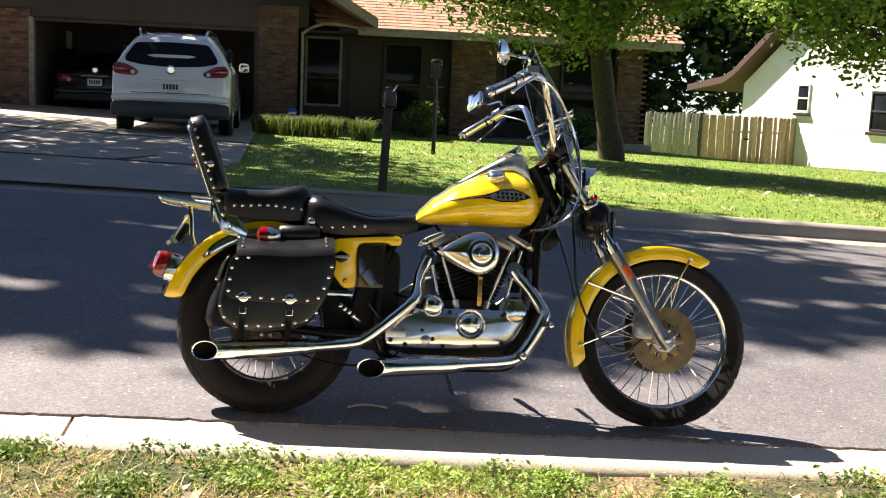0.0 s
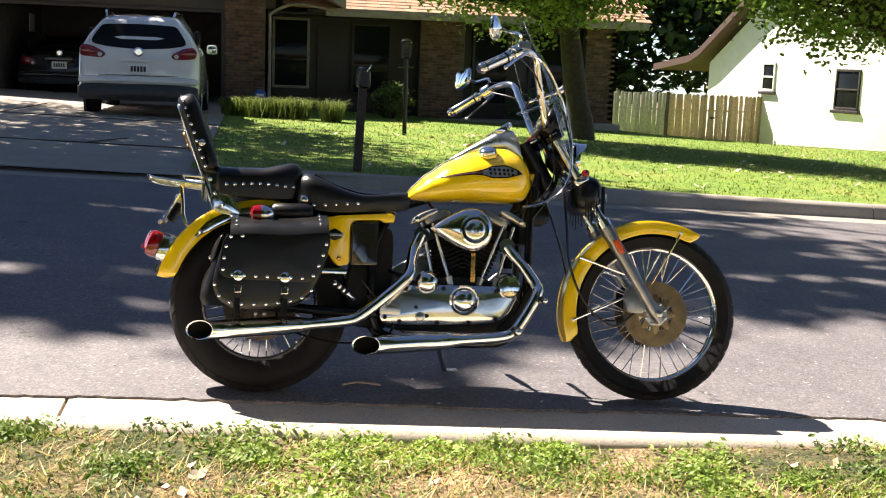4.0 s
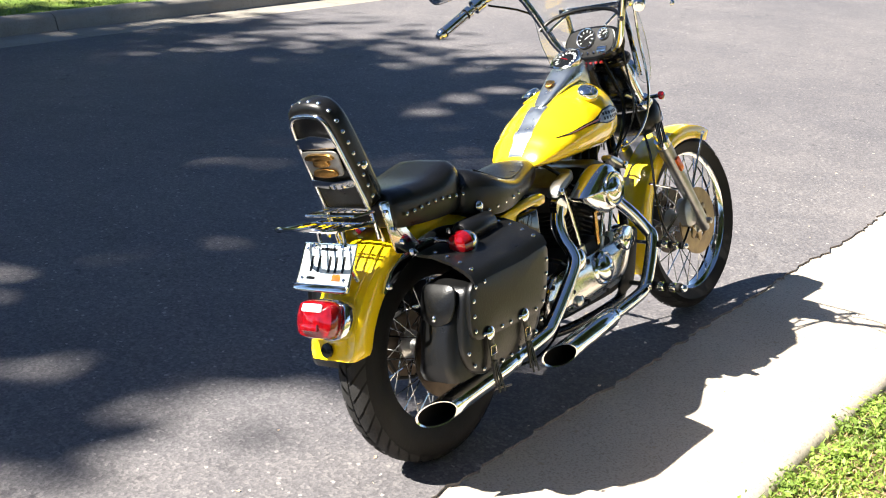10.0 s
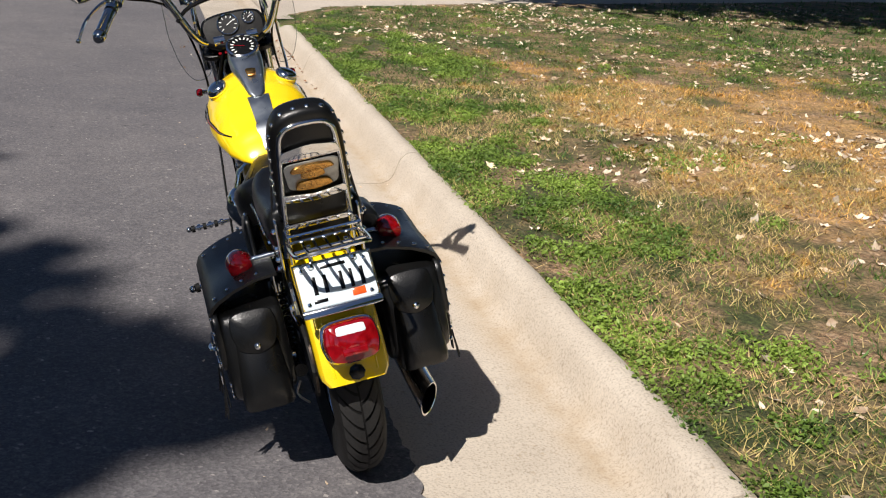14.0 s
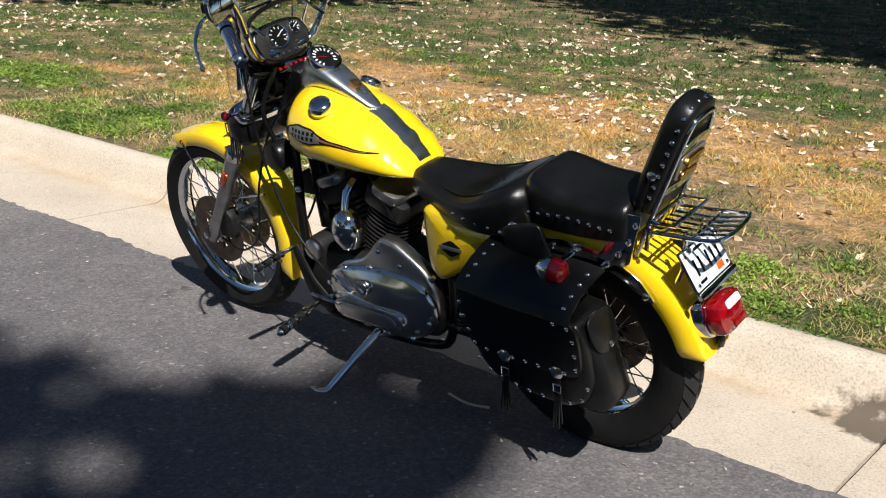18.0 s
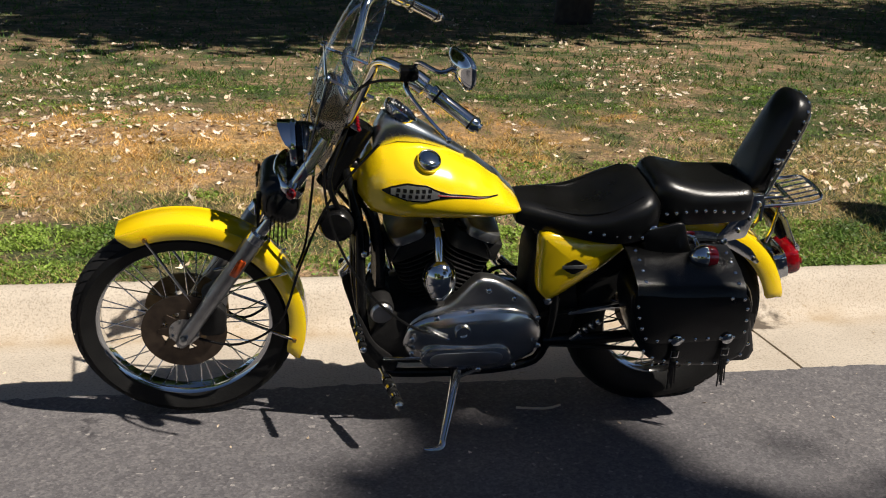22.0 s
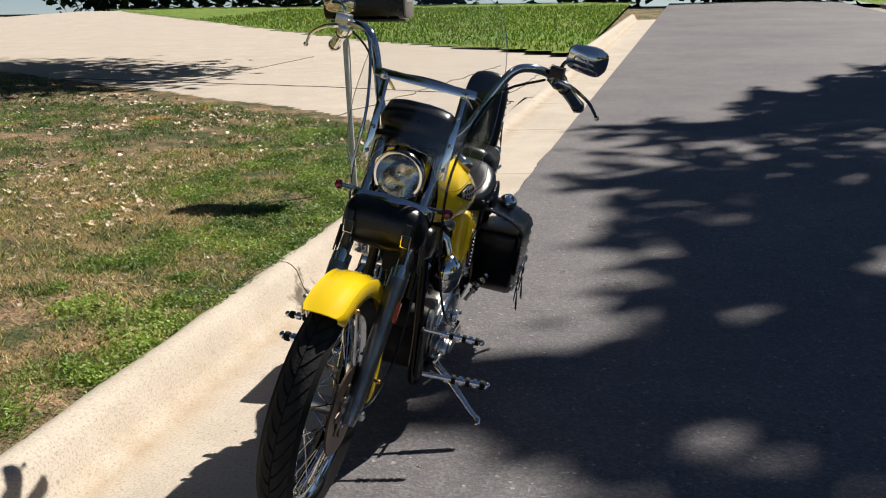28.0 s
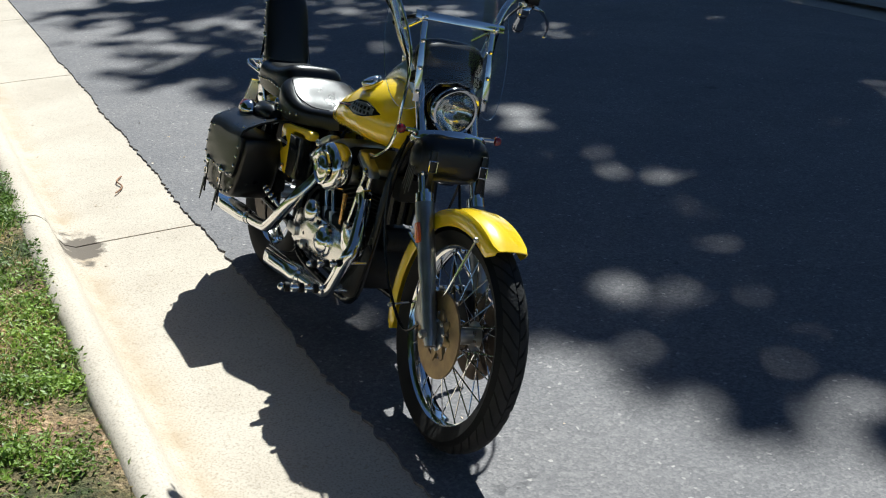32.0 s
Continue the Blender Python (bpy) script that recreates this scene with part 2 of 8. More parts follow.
def slab(poly, d0, d1, bevel=0.004, axis="y", bm=None, dome=0.0, place=None):
    """A plate with the outline poly, from d0 to d1 along axis, edges rounded. dome: how far the d1 face bulges."""
    bm = bm or bmesh.new()
    s = 1 if d1 > d0 else -1
    rings = [(inset(poly, bevel), d0), (inset(poly, bevel * 0.3), d0 + s * bevel * 0.3), (poly, d0 + s * bevel), (poly, d1 - s * bevel), (inset(poly, bevel * 0.3), d1 - s * bevel * 0.3), (inset(poly, bevel), d1)]
    if dome:
        cx, cz = sum(p[0] for p in poly) / len(poly), sum(p[1] for p in poly) / len(poly)
        last = rings[-1][0]
        for k, q in ((0.85, 0.35), (0.65, 0.65), (0.4, 0.88), (0.15, 1.0)):
            rings.append(([(cx + (x - cx) * k, cz + (z - cz) * k) for x, z in last], d1 + s * dome * q))

    def P(q, d):
        v = {"y": (q[0], d, q[1]), "x": (d, q[0], q[1]), "z": (q[0], q[1], d)}[axis]
        return place @ Vector(v) if place else v
    V = [[bm.verts.new(P(q, d)) for q in ring] for ring, d in rings]
    n = len(poly)
    for A, B in zip(V, V[1:]):
        for k in range(n):
            bm.faces.new((A[k], A[(k + 1) % n], B[(k + 1) % n], B[k]))
    bm.faces.new(V[0][::-1]), bm.faces.new(V[-1])
    return bm


def loft(rings, caps=True, bm=None, closed=True):
    bm = bm or bmesh.new()
    V = [[bm.verts.new(p) for p in r] for r in rings]
    n = len(V[0])
    for A, B in zip(V, V[1:]):
        for k in range(n if closed else n - 1):
            bm.faces.new((A[k], A[(k + 1) % n], B[(k + 1) % n], B[k]))
    if caps and closed:
        bm.faces.new(V[0][::-1]), bm.faces.new(V[-1])
    return bm


def box(x0, x1, y0, y1, z0, z1, bevel=0.0, bm=None, place=None):
    bm = bm or bmesh.new()
    b = min(bevel or 0.001, 0.45 * min(x1 - x0, y1 - y0, z1 - z0))
    return slab([(x0, y0), (x1, y0), (x1, y1), (x0, y1)], z0, z1, b, "z", bm, place=place)


def ball(c, r, seg=12, bm=None, flat=1.0, axis=(0, 0, 1), half=False):
    n = max(4, seg // 2)
    prof = [(r * math.sin(math.pi * k / n * (0.5 if half else 1)), -r * flat * math.cos(math.pi * k / n * (0.5 if half else 1))) for k in range(n + 1)]
    return lathe(prof, c, axis, seg, bm)


def shared(name, me, parent, m):
    ob = new(name, me)
    ob.parent = parent
    ob.matrix_local = m
    return ob


def mesh_of(name, bm, material, sharp=40):
    for f in bm.faces:
        f.smooth = True
    bmesh.ops.recalc_face_normals(bm, faces=bm.faces)
    me = bpy.data.meshes.new(name)
    bm.to_mesh(me)
    bm.free()
    me.set_sharp_from_angle(angle=radians(sharp))
    me.materials.append(material)
    return me


def turned(p, n, s=1.0):
    """A pose at p whose z points along n."""
    return Matrix.Translation(p) @ Vector(n).to_track_quat("Z", "Y").to_matrix().to_4x4() @ Matrix.Diagonal((s, s, s, 1))


def sheet(name, V, F, material, label="", category="", kind="structure", smooth=False, parent=None):
    me = bpy.data.meshes.new(name)
    me.from_pydata(V, [], F)
    if smooth:
        me.shade_smooth()
    me.materials.append(material)
    ob = new(name, me)
    if parent is not None:
        ob.parent = parent
        return ob
    return tagged(ob, label, category, "", kind)

# ---------------------------------------------------------------- ground materials
def nodes_of(name):
    m = bpy.data.materials.new(name)
    m.use_nodes = True
    nt = m.node_tree
    geo = nt.nodes.new("ShaderNodeNewGeometry")

    def noise_(scale, detail=4.0, rough=0.6):
        n = nt.nodes.new("ShaderNodeTexNoise")
        n.inputs["Scale"].default_value, n.inputs["Detail"].default_value, n.inputs["Roughness"].default_value = scale, detail, rough
        nt.links.new(geo.outputs["Position"], n.inputs["Vector"])
        return n.outputs["Fac"]

    def ramp(src, stops):
        r = nt.nodes.new("ShaderNodeValToRGB")
        e = r.color_ramp.elements
        while len(e) < len(stops):
            e.new(0.5)
        for el, (p, c) in zip(e, stops):
            el.position, el.color = p, (*c, 1)
        nt.links.new(src, r.inputs["Fac"])
        return r.outputs["Color"]

    def mix(fac, a, b, mode="MIX"):
        x = nt.nodes.new("ShaderNodeMix")
        x.data_type, x.blend_type = "RGBA", mode
        for s, v in ((0, fac), (6, a), (7, b)):
            if isinstance(v, (int, float)):
                x.inputs[s].default_value = v
            elif isinstance(v, tuple):
                x.inputs[s].default_value = (*v, 1)
            else:
                nt.links.new(v, x.inputs[s])
        return x.outputs[2]

    def calc(op, a, b=0.0, clamp=False):
        x = nt.nodes.new("ShaderNodeMath")
        x.operation, x.use_clamp = op, clamp
        for s, v in ((0, a), (1, b)):
            if isinstance(v, (int, float)):
                x.inputs[s].default_value = v
            else:
                nt.links.new(v, x.inputs[s])
        return x.outputs[0]

    def span(src, a, b):
        x = nt.nodes.new("ShaderNodeMapRange")
        x.inputs["From Min"].default_value, x.inputs["From Max"].default_value = a, b
        nt.links.new(src, x.inputs["Value"])
        return x.outputs["Result"]

    def bump(h, strength, dist):
        x = nt.nodes.new("ShaderNodeBump")
        x.inputs["Strength"].default_value, x.inputs["Distance"].default_value = strength, dist
        nt.links.new(h, x.inputs["Height"])
        nt.links.new(x.outputs["Normal"], nt.nodes["Principled BSDF"].inputs["Normal"])
    xyz = nt.nodes.new("ShaderNodeSeparateXYZ")
    nt.links.new(geo.outputs["Position"], xyz.inputs[0])
    return m, nt, geo, xyz.outputs, noise_, ramp, mix, calc, span, bump


def asphalt():
    m, nt, geo, X, noise_, ramp, mix, calc, span, bump = nodes_of("asphalt")
    v = nt.nodes.new("ShaderNodeTexVoronoi")
    v.inputs["Scale"].default_value = 95
    nt.links.new(geo.outputs["Position"], v.inputs["Vector"])
    c = ramp(v.outputs["Color"], ((0.0, (0.110, 0.105, 0.111)), (0.55, (0.152, 0.146, 0.152)), (0.90, (0.205, 0.197, 0.198)), (1.0, (0.50, 0.47, 0.44))))
    c = mix(1.0, c, ramp(noise_(130, 4, 0.7), ((0.3, (0.62, 0.62, 0.63)), (0.7, (1.24, 1.23, 1.22)))), "MULTIPLY")
    # long worn wheel lanes, paler patches and a few oil blots
    c = mix(1.0, c, ramp(noise_(0.45, 5), ((0.3, (0.80, 0.80, 0.82)), (0.7, (1.20, 1.17, 1.13)))), "MULTIPLY")
    c = mix(1.0, c, ramp(noise_(3.2, 5, 0.7), ((0.3, (0.86, 0.86, 0.87)), (0.7, (1.10, 1.09, 1.07)))), "MULTIPLY")
    spots = ramp(noise_(9, 3), ((0.0, (1, 1, 1)), (0.64, (1, 1, 1)), (0.70, (0.5, 0.5, 0.52))))
    c = mix(calc("MULTIPLY", span(noise_(0.8, 2), 0.46, 0.6), 0.9, True), c, mix(1.0, c, spots, "MULTIPLY"))
    p = nt.nodes["Principled BSDF"]
    nt.links.new(c, p.inputs["Base Color"])
    p.inputs["Roughness"].default_value = 0.72
    p.inputs["Specular IOR Level"].default_value = 0.42
    bump(calc("ADD", v.outputs["Distance"], calc("MULTIPLY", noise_(200, 2), 0.8)), 0.34, 0.003)
    return m


def concrete(name, a, b, stain=False):
    m, nt, geo, X, noise_, ramp, mix, calc, span, bump = nodes_of(name)
    c = ramp(noise_(2.2, 6, 0.65), ((0.3, b), (0.7, a)))
    c = mix(1.0, c, ramp(noise_(130, 3), ((0.25, (0.58, 0.55, 0.52)), (0.5, (1, 1, 1)), (0.75, (1.12, 1.11, 1.09)))), "MULTIPLY")
    c = mix(1.0, c, ramp(noise_(30, 2), ((0.66, (1, 1, 1)), (0.76, (0.82, 0.77, 0.70)))), "MULTIPLY")
    if stain:
        # silt in the flow line, and a damp stain across one joint
        v = calc("ADD", X["Y"], calc("MULTIPLY", X["X"], 0.026))
        d = calc("ABSOLUTE", calc("ADD", v, 0.70))
        f = calc("MULTIPLY", calc("SUBTRACT", 1.0, span(d, 0.0, 0.11)), span(noise_(5, 4), 0.3, 0.65), True)
        c = mix(calc("MULTIPLY", f, 0.6), c, (0.36, 0.25, 0.13))
        dx, dy = calc("ADD", X["X"], 0.62), calc("ADD", X["Y"], 0.67)
        r = calc("SQRT", calc("ADD", calc("MULTIPLY", dx, calc("MULTIPLY", dx, 1.3)), calc("MULTIPLY", dy, calc("MULTIPLY", dy, 5.0))))
        r = calc("ADD", r, calc("MULTIPLY", calc("SUBTRACT", noise_(14, 4), 0.5), 0.5))
        c = mix(calc("SUBTRACT", 1.0, span(r, 0.15, 0.24), True), c, (0.12, 0.095, 0.07))
    p = nt.nodes["Principled BSDF"]
    nt.links.new(c, p.inputs["Base Color"])
    p.inputs["Roughness"].default_value = 0.85
    bump(calc("ADD", noise_(160, 3), calc("MULTIPLY", noise_(18, 3), 1.2)), 0.22, 0.004)
    return m


def lawn_mat(name, near, blade):
    m, nt, geo, X, noise_, ramp, mix, calc, span, bump = nodes_of(name)
    if near:
        dryness = calc("ADD", calc("MULTIPLY", noise_(1.5, 6, 0.68), 2.0), -0.52)
        # green strip by the kerb, straw in the middle, greener again far back
        b1 = span(X["Y"], -1.5, -2.7)
        b2 = span(X["Y"], -5.6, -4.0)
        dryness = calc("ADD", calc("MULTIPLY", dryness, 0.75), calc("MULTIPLY", calc("MULTIPLY", calc("MULTIPLY", b1, b2), calc("SUBTRACT", 1.15, span(calc("ABSOLUTE", calc("SUBTRACT", X["X"], 2.3)), 1.4, 4.6), True)), 0.40))
        dryness = calc("SUBTRACT", dryness, 0.17, True)
        if blade:
            c = ramp(dryness, ((0.22, (0.09, 0.19, 0.03)), (0.42, (0.20, 0.27, 0.05)), (0.52, (0.66, 0.40, 0.10)), (0.85, (0.92, 0.57, 0.18))))
        else:
            c = ramp(dryness, ((0.26, (0.08, 0.10, 0.03)), (0.44, (0.23, 0.17, 0.08)), (0.55, (0.54, 0.33, 0.13)), (0.85, (0.70, 0.45, 0.19))))
            soil = span(noise_(2.2, 6, 0.72), 0.43, 0.64)
            c = mix(soil, c, ramp(noise_(30, 5, 0.7), ((0.3, (0.15, 0.09, 0.06)), (0.48, (0.44, 0.27, 0.15)), (0.68, (0.70, 0.50, 0.32)))))
    else:
        c = ramp(noise_(0.8, 5), ((0.3, (0.13, 0.26, 0.02)), (0.55, (0.21, 0.31, 0.035)), (0.75, (0.36, 0.34, 0.09))))
    c = mix(1.0, c, ramp(noise_(9, 5, 0.7), ((0.3, (0.52, 0.54, 0.5)), (0.55, (1, 1, 1)), (0.75, (1.25, 1.2, 1.1)))), "MULTIPLY")
    c = mix(1.0, c, ramp(noise_(55, 5, 0.75), ((0.32, (0.38, 0.38, 0.38)), (0.68, (1.35, 1.33, 1.3)))), "MULTIPLY")
    p = nt.nodes["Principled BSDF"]
    if blade:
        hsv = nt.nodes.new("ShaderNodeHueSaturation")
        nt.links.new(c, hsv.inputs["Color"])
        nt.links.new(calc("ADD", calc("MULTIPLY", geo.outputs["Random Per Island"], 1.25), 0.42), hsv.inputs["Value"])
        c = hsv.outputs["Color"]
        p.inputs["Roughness"].default_value = 0.6
        tr, ms = nt.nodes.new("ShaderNodeBsdfTranslucent"), nt.nodes.new("ShaderNodeMixShader")
        nt.links.new(c, tr.inputs[0])
        ms.inputs[0].default_value = 0.35
        nt.links.new(p.outputs[0], ms.inputs[1])
        nt.links.new(tr.outputs[0], ms.inputs[2])
        nt.links.new(ms.outputs[0], nt.nodes["Material Output"].inputs[0])
    else:
        p.inputs["Roughness"].default_value = 0.95
        bump(calc("ADD", noise_(45, 5), noise_(8, 3)), 1.0, 0.03)
    nt.links.new(c, p.inputs["Base Color"])
    return m


def leafy(name, a, b):
    m = mat(name, a, b, 2.5, 0.5, island=0.4)
    nt = m.node_tree
    p = nt.nodes["Principled BSDF"]
    src = p.inputs["Base Color"].links[0].from_socket
    tr, ms = nt.nodes.new("ShaderNodeBsdfTranslucent"), nt.nodes.new("ShaderNodeMixShader")
    nt.links.new(src, tr.inputs[0])
    ms.inputs[0].default_value = 0.35
    nt.links.new(p.outputs[0], ms.inputs[1])
    nt.links.new(tr.outputs[0], ms.inputs[2])
    nt.links.new(ms.outputs[0], nt.nodes["Material Output"].inputs[0])
    return m


ASPHALT = asphalt()
KERB = concrete("kerb_concrete", (0.58, 0.51, 0.42), (0.47, 0.405, 0.325), True)
DRIVE = concrete("drive_concrete", (0.56, 0.49, 0.41), (0.46, 0.40, 0.33))
OLDCONC = concrete("old_concrete", (0.36, 0.33, 0.28), (0.27, 0.24, 0.2))
SOIL, BLADES = lawn_mat("dry_lawn_soil", True, False), lawn_mat("dry_lawn_blades", True, True)
FSOIL, FBLADES = lawn_mat("green_lawn_soil", False, False), lawn_mat("green_lawn_blades", False, True)
WEEDS = leafy("weed_leaves", (0.30, 0.42, 0.07), (0.095, 0.17, 0.028))
DRYLEAF = mat("dry_leaf", (0.78, 0.68, 0.54), (0.52, 0.36, 0.22), 14, 0.7, island=0.5)
MULCH = mat("brown_debris", (0.28, 0.15, 0.08), (0.17, 0.09, 0.05), 20, 0.85, island=0.5)
CRACK = mat("dark_joint", (0.10, 0.078, 0.056), (0.045, 0.037, 0.03), 40, 0.95)

# ---------------------------------------------------------------- ground, road, kerbs
rng = np.random.default_rng(7)
SEAM = -0.165


def grid(us, vs, hf, wf=None):
    V = [W(u, v, hf(u, v)) for v in vs for u in us] if wf is None else [wf(u, v) for v in vs for u in us]
    n = len(us)
    F = [(j * n + i, j * n + i + 1, (j + 1) * n + i + 1, (j + 1) * n + i) for j in range(len(vs) - 1) for i in range(n - 1)]
    return V, F


us = [-180 + 10 * k for k in range(37)]
V, F = grid(us, [-180 + 10 * k for k in range(37)], lambda u, v: -0.09 - 1.1 * max(0.0, min(1.0, (v - 10) / 10)))
sheet("ground", V, F, SOIL, "flat dry earth under the street and lawns", "ground")

us = [-90, -60, -45, -30, -20, -14, -10, -7] + [round(-5 + 0.03 * k, 2) for k in range(468)] + [10, 13, 17, 24, 34, 45, 60, 90]
jit = {u: (rng.normal(0, 0.006) + 0.012 * math.sin(u * 5.1) * math.sin(u * 1.7) if -5 <= u <= 9.1 else 0) for u in us}
vs = [SEAM - 0.001, SEAM, 0.0, 0.4, 1.2, 2.2, 3.2, 4.4, 5.6, 6.6]
V, F = [], []
for j, v in enumerate(vs):
    for u in us:
        crown = 0.05 * (1 - ((v - 3.3) / 3.5) ** 2)
        V.append(W(u, v + (jit[u] if j < 2 else 0), (-0.03 if j == 0 else 0.004 + max(0, crown) * min(1, max(0, v) / 1.5))))
n = len(us)
F = [(j * n + i, j * n + i + 1, (j + 1) * n + i + 1, (j + 1) * n + i) for j in range(len(vs) - 1) for i in range(n - 1)]
sheet("road", V, F, ASPHALT, "worn grey asphalt street with tree shadows", "road")


def drop(u, zones):
    """1 where the kerb stands, 0 at a driveway."""
    k = 1.0
    for a, b in zones:
        d = max(a - u, u - b, 0.0)
        k = min(k, d / 0.9)
    t = min(1.0, k)
    return t * t * (3 - 2 * t)


NEAR_ZONES, FAR_ZONES = ((-15.0, -4.9), (8.9, 15.0)), ((-9.0, -0.9),)
JOINTS = [-30, -26, -22, -18.5, -15.2, -13.0, -10.8, -8.6, -6.4, -3.98, -0.655, 2.92, 6.35, 9.3, 12.4, 15.6, 19, 22.5, 26, 30]
kerb = thing("kerb", "pale concrete gutter and rolled kerb in sections", "kerb", kind="structure")
for a, b in zip(JOINTS, JOINTS[1:]):
    a2, b2 = a + 0.006, b - 0.006
    m = 26 if b < 10 and a > -8 else 8
    rings = []
    for i in range(m + 1):
        u = a2 + (b2 - a2) * i / m
        k = drop(u, NEAR_ZONES)
        ch = 0.004 * rng.normal() if 0 < i < m else 0
        top = 0.022 + 0.125 * k
        prof = [(SEAM + 0.06, -0.09), (SEAM + 0.06, -0.004), (SEAM - 0.10, -0.006), (-0.55, -0.014), (-0.70, -0.02), (-0.745, -0.012 + 0.01 * k), (-0.770, 0.03 * k), (-0.800, top * 0.72 + 0.004), (-0.822, top * 0.91), (-0.845, top), (-0.875, top + 0.003), (-0.905 + ch, top - 0.004 * k), (-0.925 + ch, top - 0.03), (-0.94, -0.09)]
        rings.append([W(u, v, h) for v, h in prof])
    part("kerb_section", loft(rings), KERB, kerb, sharp=50)
sheet("kerb_joint", [W(-30, -0.99, -0.03), W(30, -0.99, -0.03), W(30, SEAM + 0.03, -0.03), W(-30, SEAM + 0.03, -0.03)], [(0, 1, 2, 3)], CRACK, parent=kerb)

fk = thing("far_kerb", "grey concrete kerb along the far side of the street", "kerb", kind="structure")
for k in range(-12, 14):
    a, b = 3.1 * k + 0.3, 3.1 * k + 3.39
    rings = []
    for i in range(9):
        u = a + (b - a) * i / 8
        d = drop(u, FAR_ZONES)
        t = 0.03 + 0.12 * d
        rings.append([W(u, v, h) for v, h in ((6.55, -0.09), (6.55, 0.012), (6.95, 0.004), (7.0, 0.012), (7.03, t * 0.8), (7.07, t), (7.2, t), (7.22, -0.09))])
    part("kerb_section", loft(rings), OLDCONC, fk, sharp=50)


# ---------------------------------------------------------------- lawns and drives
def smooth01(t):
    t = max(0.0, min(1.0, t))
    return t * t * (3 - 2 * t)


def far_h(x, y):
    return 0.13 - 0.85 * smooth01((y - 19) / 14) * smooth01((x - 7) / 6)


def near_h(x, y):
    k = 1 - (1 - drop(x, NEAR_ZONES)) * smooth01((y + 1.9) / 0.8)
    return 0.02 + k * (0.105 + 0.012 * math.sin(x * 2.3) * math.sin(y * 1.9) + 0.02 * smooth01((-1.2 - y) / 1.5))


def drive_left(y):
    """x of the near drive's edge beside the lawn."""
    return -4.95 - 1.0 * smooth01((-0.8 - y) / 1.6) - 0.74 * max(0, -2.2 - y)


def drive_far(y):
    """x of the drive's other edge."""
    return -15.2 - 0.75 * max(0, -0.8 - y) - 0.6 * max(0, -4.5 - y)


def field(x0, x1, y0, y1, dx, dy, hf, keep):
    V, F, idx = [], [], {}
    nx, ny = int(round((x1 - x0) / dx)), int(round((y1 - y0) / dy))

    def vid(i, j):
        if (i, j) not in idx:
            x, y = x0 + i * dx, y0 + j * dy
            idx[(i, j)] = len(V)
            V.append((x, y, hf(x, y) + fall(x)))
        return idx[(i, j)]
    for i in range(nx):
        for j in range(ny):
            if keep(x0 + (i + 0.5) * dx, y0 + (j + 0.5) * dy):
                F.append((vid(i, j), vid(i + 1, j), vid(i + 1, j + 1), vid(i, j + 1)))
    return V, F


def kerb_back(x):
    return -0.905 - 0.026 * x


V, F = field(-18, 14, -24, -0.7, 0.1, 0.1, near_h, lambda x, y: y < kerb_back(x) + 0.02 and x > drive_left(y) - 0.35 and x < 9.6 + 0.22 * (-1 - y) + 0.1)
sheet("lawn", V, F, SOIL, "patchy half-dry lawn with bare soil", "lawn", smooth=True)
V, F = field(-60, -15, -24, -0.4, 0.5, 0.5, lambda x, y: 0.1, lambda x, y: y < kerb_back(x) - 0.1 and x < drive_far(y))
sheet("neighbour_lawn", V, F, FSOIL, "green lawn beyond the drive", "lawn")
V, F = field(-42, -4, -24, -0.4, 0.4, 0.1, lambda x, y: 0.03 + 0.06 * smooth01((-1 - y) / 3), lambda x, y: y < kerb_back(x) + 0.03 and x < drive_left(y) + 0.5 and x > drive_far(y) - 1.5)
sheet("driveway", V, F, DRIVE, "pale concrete driveway with cracks", "driveway", smooth=True)
V, F = field(9, 22, -24, -0.8, 0.4, 0.1, lambda x, y: 0.04 + 0.06 * smooth01((-1 - y) / 3), lambda x, y: y < kerb_back(x) + 0.1 and x > 9.5 + 0.22 * (-1 - y) - 0.3)
sheet("driveway_ahead", V, F, DRIVE, "pale concrete driveway past the lawn", "driveway", smooth=True)
bm = bmesh.new()
for P in ([(-5.6, -2.6), (-8.0, -2.2), (-10.5, -1.9), (-13.2, -1.6)], [(-6.0, -1.05), (-8.5, -0.95), (-11, -0.85), (-13.5, -0.8)], [(-9.2, -1.4), (-9.6, -4), (-10.6, -7.5)], [(-5.05, -1.0), (-5.9, -0.86), (-7.2, -0.9), (-8.4, -0.8)], [(-7.9, -6), (-11, -5.3), (-14.5, -5)]):
    Q = curve_pts([Vector((x, y, 0)) for x, y in P], 12)
    tube([(p.x + rng.normal(0, 0.02), p.y + rng.normal(0, 0.02), 0.03 + 0.06 * smooth01((-1 - p.y) / 3) + fall(p.x) + 0.002) for p in Q], 0.007, 4, bm)
tagged(part("driveway_cracks", bm, CRACK, None), "thin dark cracks and joints in the driveway", "crack", kind="structure")

V, F = field(-0.6, 60, 7, 60, 0.5, 0.5, far_h, lambda x, y: y > 7.16 - 0.026 * x and x > -0.5 - 0.02 * (y - 7))
sheet("far_lawn", V, F, FSOIL, "bright green sunlit lawn across the street", "lawn", smooth=True)
V, F = field(-60, -9.5, 7, 60, 1.5, 1.0, lambda x, y: 0.1, lambda x, y: y > 7.2 - 0.026 * x)
sheet("far_lawn_beyond", V, F, FSOIL, "shaded green lawn across the street", "lawn")
V, F = field(-10, 0.5, 7, 22.5, 0.5, 0.5, lambda x, y: 0.05 + 0.10 * smooth01((y - 7) / 4), lambda x, y: y > 7.1 - 0.026 * x and x < -0.2 - 0.02 * (y - 7) + 0.9 * (1 - smooth01((y - 7) / 1.6)))
